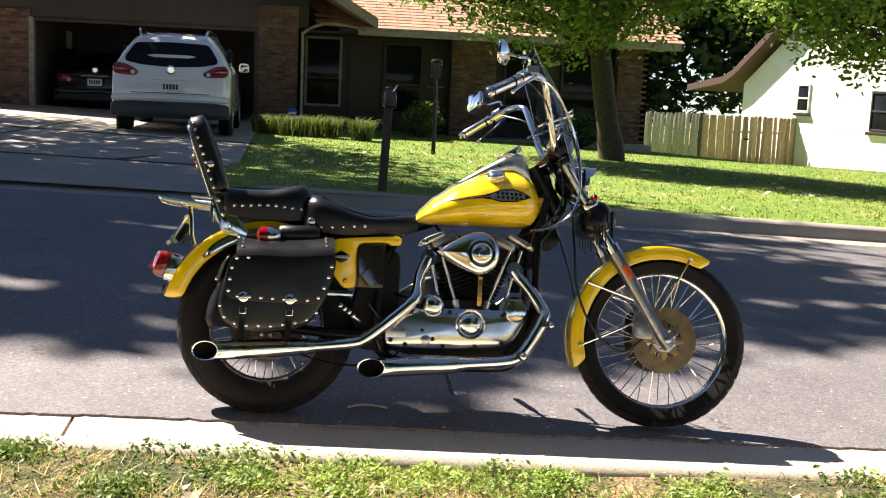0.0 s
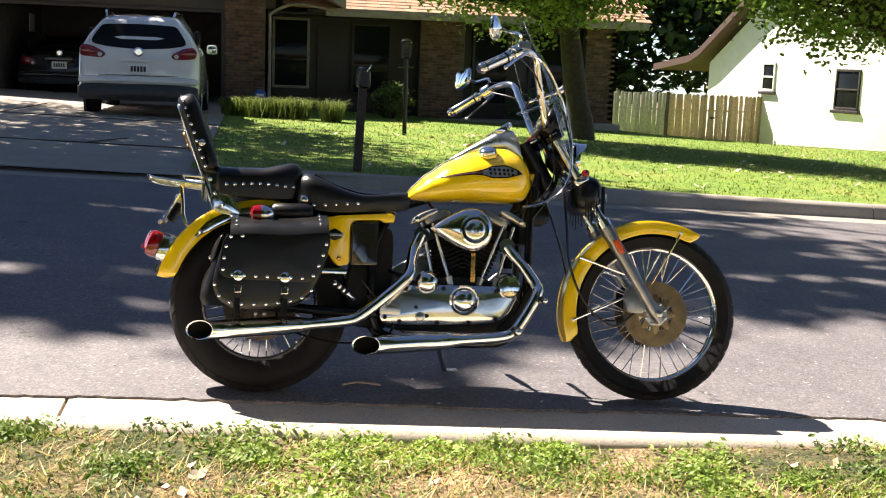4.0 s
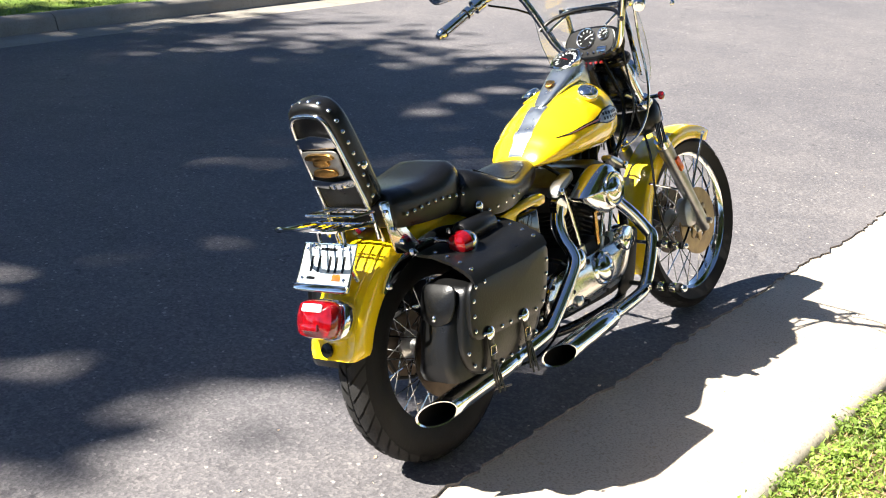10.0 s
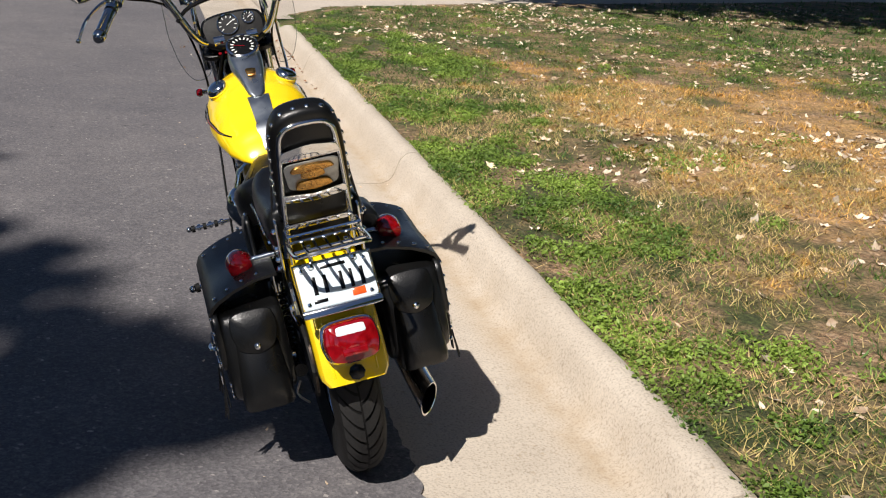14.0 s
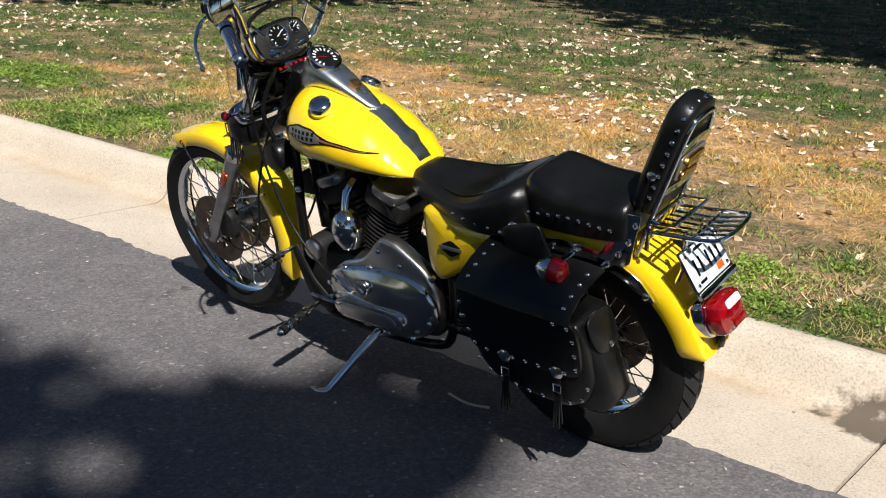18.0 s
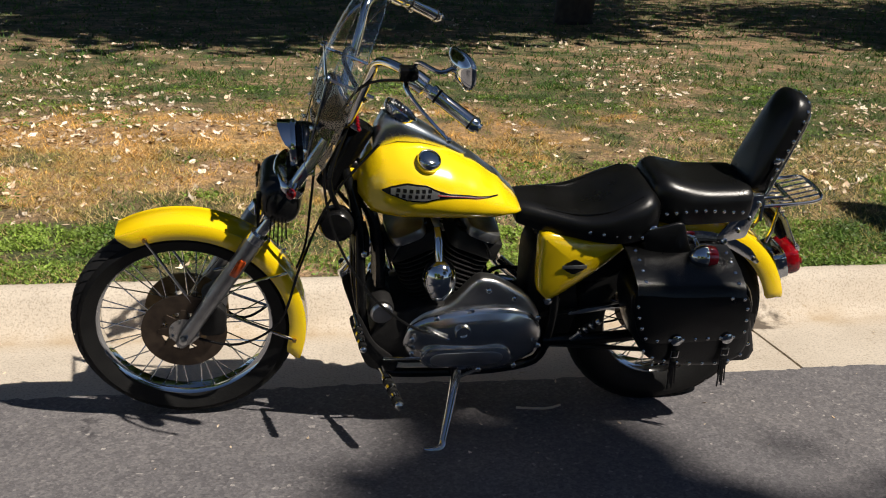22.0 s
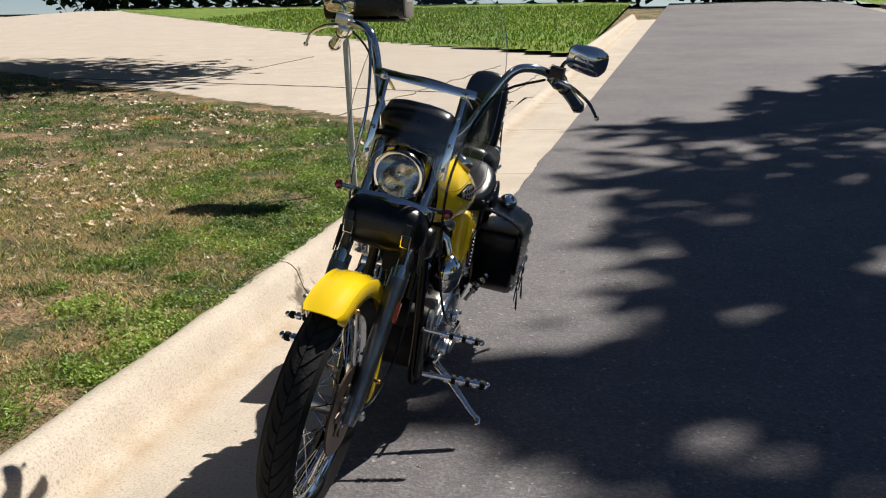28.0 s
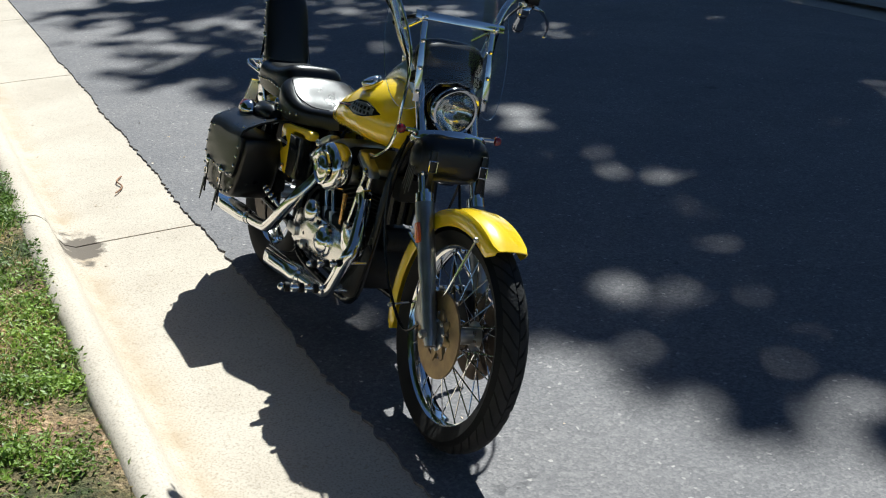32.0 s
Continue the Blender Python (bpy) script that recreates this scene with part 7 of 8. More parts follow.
part("pane", box(-5.47, -5.44, 25.8, 26.4, 1.1, 2.1), POLEWHITE, gw)
part("gable_wall", slab([(-8.2, 2.3), (0.5, 2.3), (0.5, 2.9), (-3.2, 5.0), (-8.2, 2.35)], 21.56, 21.75, 0.005), BROWN, house, "dark gable above the garage")
rings = []
for x, z in ((1.95, 2.38), (-3.2, 5.32), (-8.6, 2.3)):
    rings.append([(x, 20.7, z), (x, 27.5, z), (x, 27.5, z + 0.16), (x, 20.7, z + 0.16)])
part("garage_roof", loft(rings), SHINGLE, house, "tan shingle roof", 20)
rings = [[(x, 20.62, z - 0.05), (x, 20.7, z - 0.05), (x, 20.7, z + 0.17), (x, 20.62, z + 0.17)] for x, z in ((1.97, 2.37), (-3.2, 5.31), (-8.6, 2.29))]
part("fascia_board", loft(rings), FASCIA, house, "weathered grey fascia board", 20)
# main roof in courses
roof = group("main_roof", house)
part("deck", slab([(21.6, 2.34), (27.5, 4.9), (27.5, 4.8), (21.6, 2.24)], 1.2, 9.1, 0.005, "x"), BROWN, roof)
V, F = [], []
for r in range(34):
    y, z = 21.58 + 0.174 * r, 2.37 + 0.0755 * r
    x = 1.0 - 0.3 * (r % 2) - rng.uniform(0, 0.1)
    while x < 9.1:
        w = rng.uniform(0.28, 0.34)
        i = len(V)
        V += [(x, y, z + 0.012), (x + w - 0.008, y, z + 0.012), (x + w - 0.008, y + 0.2, z + 0.085), (x, y + 0.2, z + 0.085), (x, y, z - 0.008), (x + w - 0.008, y, z - 0.008)]
        F += [(i, i + 1, i + 2, i + 3), (i, i + 4, i + 5, i + 1)]
        x += w
o = sheet("shingle_course", V, F, SHINGLE, parent=roof)
o["kind"] = "stuff"
part("eave_board", box(1.6, 9.1, 21.5, 21.58, 2.2, 2.38, 0.006), FASCIA, house)
part("soffit", box(0.36, 9.1, 21.6, 22.9, 2.22, 2.26), BROWN, house)
part("entry_wall", box(0.36, 8.6, 22.9, 23.1, HZ, 2.5), BROWN, house, "dark recessed entry wall")
for x0, x1, z0, z1, nm in ((0.46, 1.32, 0.56, 2.18, "window"), (2.30, 3.25, 0.45, 2.12, "window"), (5.2, 6.1, 0.3, 2.1, "window"), (6.6, 7.5, 0.3, 2.1, "window")):
    w = group(nm, house)
    part("pane", box(x0 + 0.06, x1 - 0.06, 22.84, 22.88, z0 + 0.06, z1 - 0.06), GLASSDARK, w)
    for a, b, c, d in ((x0, x1, z0, z0 + 0.06), (x0, x1, z1 - 0.06, z1), (x0, x0 + 0.06, z0 + 0.06, z1 - 0.06), (x1 - 0.06, x1, z0 + 0.06, z1 - 0.06)):
        part("window_frame", box(a, b, 22.82, 22.9, c, d, 0.006), FASCIA if nm == "window" and x0 < 1 else BROWN, w)
part("front_door", box(1.5, 2.2, 22.83, 22.9, -0.1, 2.05, 0.008), BROWN, house, "dark front door")
part("porch_slab", box(0.36, 8.6, 21.7, 22.9, -0.6, -0.02, 0.02), OLDCONC, house)
part("downspout", tube([(1.75, 21.45, 2.32), (0.95, 21.4, 2.42), (0.42, 21.42, 2.2), (0.38, 21.44, 1.9), (0.38, 21.44, 0.1)], 0.035, 8, smooth=4), FASCIA, house, "bent metal downspout")
part("side_wall", box(8.4, 8.6, 22.3, 28, HZ - 0.3, 2.5), MORTAR, house)
part("wall_backing", box(-8.0, 8.6, 28, 28.2, HZ - 0.3, 4.5), BROWN, house)

sign = thing("yard_sign", "small blue octagonal yard sign on a stake", "sign")
oc = [(0.13 * math.cos(radians(22.5 + 45 * k)), 0.13 * math.sin(radians(22.5 + 45 * k))) for k in range(8)]
part("sign_face", slab([(0.18 + a, 0.42 + b) for a, b in oc], 21.1, 21.12, 0.003), SIGNBLUE, sign)
part("sign_bar", slab([(0.10, 0.40), (0.26, 0.40), (0.26, 0.45), (0.10, 0.45)], 21.093, 21.099, 0.001), WHITE, sign)
part("stake", tube([(0.18, 21.13, 0.5), (0.18, 21.13, 0.05)], 0.012, 6), POLEWHITE, sign)


# ---------------------------------------------------------------- cars
def car(name, label, x, y, z, paint, secs, rear, lit):
    c = thing(name, label, "car", pose(x, y, z))
    rings = []
    for yy, hb, zl, zb, hm, zt, hr in secs:
        ring = [(-hb * 0.95, zl), (-hb, zl + 0.12), (-hm, (zl + zb) / 2), (-hm * 0.985, zb), (-(hr + (hm - hr) * 0.5), zb + (zt - zb) * 0.5), (-hr, zt - 0.07), (-hr * 0.86, zt - 0.015), (-hr * 0.4, zt)]
        ring = ring + [(-a, b) for a, b in ring[::-1]]
        rings.append([(a, yy, b) for a, b in ring])
    part("body", loft(rings), paint, c, "car body shell", 60)
    part("bumper", slab(rounded([(-rear["w"], 0.30), (rear["w"], 0.30), (rear["w"] * 0.99, rear["bz"]), (-rear["w"] * 0.99, rear["bz"])], 3, 0.2), 0.10, -0.10, 0.04, dome=0.05), PLASTIC, c, "dark lower bumper")
    part("bumper_step", slab(rounded([(-rear["w"], rear["bz"]), (rear["w"], rear["bz"]), (rear["w"] * 0.98, rear["bz"] + 0.12), (-rear["w"] * 0.98, rear["bz"] + 0.12)], 3, 0.2), 0.12, -0.08, 0.03, dome=0.03), paint, c)
    g = rear["glass"]
    part("rear_window", slab(rounded([(-g[0], 0.09), (-g[0] * 0.62, 0.015), (0, -0.015), (g[0] * 0.62, 0.015), (g[0], 0.09), (g[1] + 0.02, g[3] - g[2] - 0.04), (g[1] - 0.05, g[3] - g[2]), (0, g[3] - g[2] + 0.02), (-g[1] + 0.05, g[3] - g[2]), (-g[1] - 0.02, g[3] - g[2] - 0.04)], 3, 0.3), -0.01, 0.02, 0.006, "z", place=Matrix.Translation((0, g[4], g[2])) @ pose(0, 0, 0, 90 - g[5])), GLASSDARK, c, "dark rear window")
    for sd in (-1, 1):
        t = rear["lamp"]
        poly = rounded([(sd * a, t[2] + b) for a, b in ((t[0], 0.03), (t[0] + 0.06, -0.02), (t[1], 0.0), (t[1] + 0.035, 0.10), (t[1] - 0.02, 0.19), (t[1] - 0.17, 0.17), (t[0] + 0.03, 0.08))], 3, 0.3)
        part("tail_lamp", slab(poly, 0.14, -0.04, 0.014, dome=0.02), RED, c, "red tail lamp wrapping round the corner")
        part("reverse_lamp", lathe([(0.035, 0), (0.032, 0.012), (0, 0.018)], (sd * (t[0] + 0.09), -0.055, t[2] + 0.035), (0, -1, 0), 14), POLEWHITE, c, "clear reverse lamp")
        part("wheel_arch", lathe([(0.37, 0), (0.43, 0.0), (0.43, 0.03), (0.37, 0.03)], (sd * (rear["w"] - 0.035), rear["axles"][0], 0.36), (sd, 0, 0), 28, caps=False), PLASTIC, c)
        for yw in rear["axles"]:
            wh = group("wheel", c)
            part("tyre", lathe([(0.22, -0.1), (0.33, -0.11), (0.36, -0.07), (0.36, 0.07), (0.33, 0.11), (0.22, 0.1)], (sd * (rear["w"] - 0.10), yw, 0.36), (1, 0, 0), 28), RUBBER, wh)
            part("rim", lathe([(0.0, 0.08), (0.2, 0.06), (0.225, 0.11), (0.225, 0.0)], (sd * (rear["w"] - 0.10), yw, 0.36), (sd, 0, 0), 20), ALLOY, wh)
        mr = group("door_mirror", c)
        part("mirror_shell", slab(rounded([(sd * (rear["w"] + 0.02), 1.08), (sd * (rear["w"] + 0.22), 1.08), (sd * (rear["w"] + 0.21), 1.24), (sd * (rear["w"] + 0.04), 1.25)], 4, 0.3), 2.62, 2.72, 0.02), paint, mr)
        part("mirror_glass", slab(rounded([(sd * (rear["w"] + 0.04), 1.10), (sd * (rear["w"] + 0.20), 1.10), (sd * (rear["w"] + 0.19), 1.22), (sd * (rear["w"] + 0.06), 1.23)], 4, 0.3), 2.612, 2.62, 0.002), MIRROR, mr)
        if rear["rails"]:
            part("roof_rail", tube([(sd * 0.52, 0.35, rear["top"] - 0.05), (sd * 0.54, 0.45, rear["top"] + 0.03), (sd * 0.58, 1.5, rear["top"] + 0.05), (sd * 0.57, 2.5, rear["top"] - 0.02)], 0.02, 8), CHROME, c, "bright roof rail")
        part("side_window", slab(rounded([(0.75, 1.08), (2.9, 1.05), (2.35, 1.45), (0.95, 1.46)], 3, 0.15), sd * (rear["w"] - 0.10), sd * (rear["w"] - 0.055), 0.01, "x"), GLASSDARK, c, "dark side window")
    part("plate", box(-0.16, 0.16, -0.06, -0.035, rear["pz"] - 0.08, rear["pz"] + 0.08, 0.006), WHITE, c)
    for k in range(5):
        part("plate_bar", box(-0.12 + 0.05 * k, -0.085 + 0.05 * k, -0.066, -0.06, rear["pz"] - 0.04, rear["pz"] + 0.045), PLASTIC, c)
    part("garnish", box(-0.30, 0.30, -0.055, -0.02, rear["pz"] + 0.11, rear["pz"] + 0.17, 0.012), paint, c)
    part("badge", lathe([(0.075, 0), (0.075, 0.012), (0.055, 0.02), (0.05, 0.012), (0, 0.012)], (0, -0.02, rear["pz"] + 0.27), (0, -1, 0), 24), CHROME, c, "round bright badge")
    part("lift_line", tube([(-0.62, -0.04, rear["bz"] + 0.14), (0.62, -0.04, rear["bz"] + 0.14)], 0.006, 5), PLASTIC, c)
    return c


car("suv", "white suv parked on the driveway with its tail to the street", -1.79, 14.65, 0.17, CARWHITE, [
    (-0.03, 0.80, 0.38, 0.94, 0.82, 0.99, 0.66), (0.02, 0.88, 0.35, 1.02, 0.90, 1.12, 0.70), (0.10, 0.92, 0.33, 1.06, 0.935, 1.30, 0.68), (0.3, 0.935, 0.30, 1.09, 0.95, 1.56, 0.63), (0.6, 0.94, 0.28, 1.09, 0.955, 1.655, 0.62), (1.5, 0.94, 0.28, 1.07, 0.96, 1.70, 0.64),
    (2.5, 0.94, 0.28, 1.04, 0.96, 1.58, 0.69), (3.2, 0.94, 0.28, 1.02, 0.95, 1.18, 0.80), (3.6, 0.93, 0.28, 0.98, 0.93, 1.04, 0.85), (4.4, 0.90, 0.3, 0.85, 0.90, 0.95, 0.78), (4.75, 0.75, 0.35, 0.7, 0.78, 0.78, 0.6)],
    {"w": 0.935, "bz": 0.56, "glass": (0.76, 0.58, 1.12, 1.54, 0.03, 28), "lamp": (0.50, 0.88, 0.98), "axles": (0.95, 3.75), "rails": True, "top": 1.68, "pz": 0.80}, True)
car("sedan", "dark sedan parked inside the open garage", -4.25, 22.6, 0.17, CARDARK, [
    (0.0, 0.78, 0.35, 0.85, 0.82, 0.9, 0.70), (0.08, 0.86, 0.32, 0.92, 0.88, 0.98, 0.74), (0.9, 0.89, 0.26, 0.95, 0.9, 1.03, 0.72), (1.6, 0.9, 0.25, 0.94, 0.91, 1.36, 0.62), (2.5, 0.9, 0.25, 0.93, 0.91, 1.40, 0.62), (3.3, 0.9, 0.25, 0.92, 0.9, 1.02, 0.7), (4.6, 0.8, 0.3, 0.7, 0.8, 0.75, 0.6)],
    {"w": 0.89, "bz": 0.45, "glass": (0.62, 0.54, 1.0, 1.35, 0.95, 55), "lamp": (0.48, 0.8, 0.72), "axles": (1.0, 3.7), "rails": False, "top": 1.4, "pz": 0.72}, False)

# ---------------------------------------------------------------- posts by the far lawn
mb = thing("mailbox", "dark mailbox on a weathered wooden post", "mailbox")
g0 = far_h(1.08, 7.6) + fall(1.08)
part("post", slab([(1.02, g0 - 0.1), (1.105, g0 - 0.1), (1.145, g0 + 0.90), (1.065, g0 + 0.90)], 7.56, 7.65, 0.006), WOODPOST, mb, "leaning dark wooden post")
bx = rounded([(1.045, 0.0), (1.165, 0.0), (1.165, 0.16), (1.14, 0.215), (1.07, 0.215), (1.045, 0.16)], 3, 0.3)
part("box_shell", slab([(a, b + g0 + 0.86) for a, b in bx], 7.40, 7.80, 0.01), BLACK, mb, "black metal mailbox")
part("box_door", slab([(1.105 + (a - 1.105) * 0.86, 0.02 + b * 0.86 + g0 + 0.86) for a, b in bx], 7.385, 7.402, 0.004), PLASTIC, mb)
part("latch", tube([(1.12, 7.385, g0 + 1.03), (1.15, 7.37, g0 + 1.07), (1.165, 7.37, g0 + 1.10)], 0.008, 6), CHROME, mb)
lp = thing("lamp_post", "slim black lantern post on the far lawn", "lamp post")
g0 = far_h(2.5, 14.6) + fall(2.5)
part("post", tube([(2.5, 14.6, g0 - 0.1), (2.49, 14.6, g0 + 1.25)], 0.038, 10), BLACK, lp)
part("crossbar", tube([(2.36, 14.6, g0 + 1.12), (2.62, 14.6, g0 + 1.12)], 0.012, 8), BLACK, lp)
for sx in (-1, 1):
    for sy in (-1, 1):
        part("lantern_bar", tube([(2.49 + sx * 0.06, 14.6 + sy * 0.06, g0 + 1.27), (2.49 + sx * 0.085, 14.6 + sy * 0.085, g0 + 1.52)], 0.008, 6), BLACK, lp)
part("lantern_glass", lathe([(0.075, 0), (0.10, 0.25)], (2.49, 14.6, g0 + 1.27), (0, 0, 1), 8), LENS, lp)
part("lantern_cap", lathe([(0.095, 0), (0.10, 0.02), (0.06, 0.05), (0.01, 0.06)], (2.49, 14.6, g0 + 1.52), (0, 0, 1), 8), BLACK, lp)
st_ = thing("roadside_mailbox", "black letter box on a leaning white stake at the lawn's edge", "mailbox")
g0 = near_h(-2.58, -1.02) + fall(-2.58)
st_.matrix_basis = Matrix.Translation((0.14, 0.10, 0.0))
part("stake", tube([(-2.72, -1.12, g0 - 0.1), (-2.70, -1.16, g0 + 1.05)], 0.017, 10), POLEWHITE, st_, "white stake")
part("cord", tube([(-2.70, -1.155, g0 + 0.98), (-2.66, -1.12, g0 + 0.90), (-2.68, -1.12, g0 + 0.62), (-2.70, -1.14, g0 + 0.52)], 0.004, 5, smooth=5), POLEWHITE, st_, "white cord")
g1 = g0 + 1.06
part("shelf", box(-2.83, -2.63, -1.22, -0.80, g1 - 0.015, g1, 0.003), WOODPOST, st_, "dark board under the box")
hoop = rounded([(-2.85, 0.0), (-2.61, 0.0), (-2.61, 0.17), (-2.66, 0.255), (-2.73, 0.275), (-2.80, 0.255), (-2.85, 0.17)], 4, 0.35)
part("box_shell", slab([(a, b + g1) for a, b in hoop], -1.26, -0.765, 0.006), BLACK, st_, "black metal letter box", 50)
part("box_door", slab([(-2.73 + (a + 2.73) * 0.95, 0.008 + b * 0.94 + g1) for a, b in hoop], -0.765, -0.752, 0.003), FASCIA, st_, "grey door with pale bars")
for k in range(4):
    part("number_bar", box(-2.80 + 0.04 * k, -2.775 + 0.04 * k, -0.752, -0.749, g1 + 0.10, g1 + 0.15), WHITE, st_)

# ---------------------------------------------------------------- white house and fence, farther off
EYE0 = Vector((0.06, -4.13, 1.236))


def away(x, y, z, s=1.6):
    return EYE0 + (Vector((x, y, z)) - EYE0) * s


wh = thing("white_house", "white gabled house beyond the wooden fence", "house")
WHM = Matrix.Translation((16.6, 36.1, 0)) @ Matrix((Vector((0.24, -0.97, 0)), Vector((0, 0, 1)), Vector((-0.97, -0.24, 0)))).transposed().to_4x4()
part("gable_wall", slab([(0.2, -2.0), (10.8, -2.0), (10.8, 1.75), (5.5, 5.45), (0.2, 1.70)], -0.25, 0.0, 0.01, "z", place=WHM), STUCCO, wh, "sunlit white gable wall")
part("foundation", box(0.22, 10.8, -2.0, -1.02, -0.2, 0.03, 0.01, place=WHM), OLDCONC, wh)
part("side_wall", box(0.2, 0.45, -2.0, 1.7, -6.0, -0.25, place=WHM), STUCCO, wh)
for x, z in ((0.35, 1.25), (0.35, 0.2), (0.35, -0.9)):
    part("siding_lap", box(0.2, 10.8, z, z + 0.012, 0.0, 0.006, place=WHM), STUCCO, wh)
rings = [[WHM @ Vector((p, z + t, q)) for q, t in ((0.45, 0), (-6.2, 0), (-6.2, 0.2), (0.45, 0.2))] for p, z in ((-2.7, 1.38), (-0.45, 1.72), (0.15, 1.98), (5.5, 5.72), (11.6, 1.5))]
part("roof", loft(rings), REDBROWN, wh, "dark brown roof with a wide overhang", 20)
rings = [[WHM @ Vector((p, z + t, q)) for q, t in ((0.49, -0.03), (0.45, -0.03), (0.45, 0.22), (0.49, 0.22))] for p, z in ((-2.72, 1.38), (-0.45, 1.72), (0.15, 1.98), (5.5, 5.72), (11.6, 1.5))]
part("rake_board", loft(rings), REDBROWN, wh, "dark red-brown rake board", 20)
for x0, x1, z0, z1, m_ in ((3.28, 3.92, 0.80, 1.72, STUCCO), (6.85, 7.9, 0.35, 1.55, BROWN)):
    w = group("window", wh)
    part("pane", box(x0 + 0.05, x1 - 0.05, z0 + 0.05, z1 - 0.05, 0.008, 0.028, place=WHM), GLASSDARK, w)
    for p, q, r, t in ((x0, x1, z0 - 0.03, z0 + 0.05), (x0, x1, z1 - 0.05, z1 + 0.03), (x0, x0 + 0.06, z0, z1), (x1 - 0.06, x1, z0, z1), (x0, x1, (z0 + z1) / 2 - 0.03, (z0 + z1) / 2 + 0.03)):
        part("window_frame", box(p, q, r, t, 0.01, 0.06, 0.006, place=WHM), m_, w)
    part("window_sill", box(x0 - 0.08, x1 + 0.08, z0 - 0.14, z0 - 0.04, 0.0, 0.12, 0.01, place=WHM), BROWN, w)
for x, y in ((-1.2, -1.2), (-2.4, -2.6)):
    part("porch_post", box(x - 0.06, x + 0.06, -1.6, 1.5, y - 0.06, y + 0.06, 0.005, place=WHM), BROWN, wh)
for k in range(16):
    part("porch_baluster", box(-3.8 + 0.24 * k, -3.75 + 0.24 * k, -0.1, 0.72, -3.02, -2.98, place=WHM), PLANK, wh)
part("porch_rail", box(-3.9, 0.15, 0.70, 0.80, -3.06, -2.94, place=WHM), PLANK, wh, "wooden porch rail")
part("meter_box", box(2.85, 3.1, -0.9, -0.2, 0.0, 0.14, 0.01, place=WHM), FASCIA, wh, "grey meter box")

fence = thing("fence", "weathered vertical plank fence with a gate", "fence")
pa, pb_, pc_ = away(7.5, 19.8, 0), away(8.76, 19, 0), away(10.95, 19, 0)
for a, b, m_ in ((pa, pb_, GREYPLANK), (pb_, pc_, PLANK)):
    n = int((b - a).length / 0.145)
    d = (b - a).normalized()
    ang = math.degrees(math.atan2(d.y, d.x))
    plank = mesh_of("plank", slab([(-0.068, 0), (0.068, 0), (0.068, 1.72), (0.045, 1.78), (-0.045, 1.78), (-0.068, 1.72)], -0.01, 0.01, 0.004), m_)
    for k in range(n):
        p = a + d * (0.145 * (k + 0.5))
        z = far_h(p.x, p.y) + fall(p.x) - 0.02
        zz = EYE0.z + 1.6 * (-0.17 - EYE0.z) - 0.2
        ob = shared("plank", plank, fence, Matrix.Translation((p.x, p.y, zz + rng.uniform(-0.02, 0.03))) @ pose(0, 0, 0, 0, rng.normal(0, 0.7), ang))
    for h in (0.35, 1.25):
        part("fence_rail", tube([(a.x, a.y + 0.05, zz + h), (b.x, b.y + 0.05, zz + h)], 0.04, 6), m_, fence)
for p in (pb_, pc_):
    part("fence_post", box(p.x - 0.05, p.x + 0.05, p.y - 0.03, p.y + 0.07, zz - 0.3, zz + 1.84, 0.01), WOODPOST if p is pb_ else PLANK, fence)
part("gate_latch", box(pb_.x + 1.55, pb_.x + 1.72, pb_.y - 0.05, pb_.y - 0.012, zz + 0.98, zz + 1.03, 0.006), BLACK, fence)

# ---------------------------------------------------------------- trees and shrubs
BARK = mat("bark", (0.065, 0.05, 0.038), (0.038, 0.03, 0.023), 12, 0.9, bump=1.0, bscale=30)


def leaf_mat(name, a, b):
    m = mat(name, a, b, 1.2, 0.5, island=0.45)
    nt = m.node_tree
    p = nt.nodes["Principled BSDF"]
    src = p.inputs["Base Color"].links[0].from_socket
    tr, ms = nt.nodes.new("ShaderNodeBsdfTranslucent"), nt.nodes.new("ShaderNodeMixShader")
    nt.links.new(src, tr.inputs[0])
    ms.inputs[0].default_value = 0.4
    nt.links.new(p.outputs[0], ms.inputs[1])
    nt.links.new(tr.outputs[0], ms.inputs[2])
    nt.links.new(ms.outputs[0], nt.nodes["Material Output"].inputs[0])
    return m


LEAF = leaf_mat("maple_leaves", (0.25, 0.36, 0.07), (0.11, 0.19, 0.035))
DARKLEAF = leaf_mat("dark_leaves", (0.05, 0.09, 0.02), (0.03, 0.06, 0.015))
STRAP = leaf_mat("strappy_leaves", (0.16, 0.20, 0.04), (0.09, 0.13, 0.03))


def sunfoot(p):
    """Where the sunlight that passes p meets the street."""
    return p[0] - SUN.x / SUN.z * p[2], p[1] - SUN.y / SUN.z * p[2]


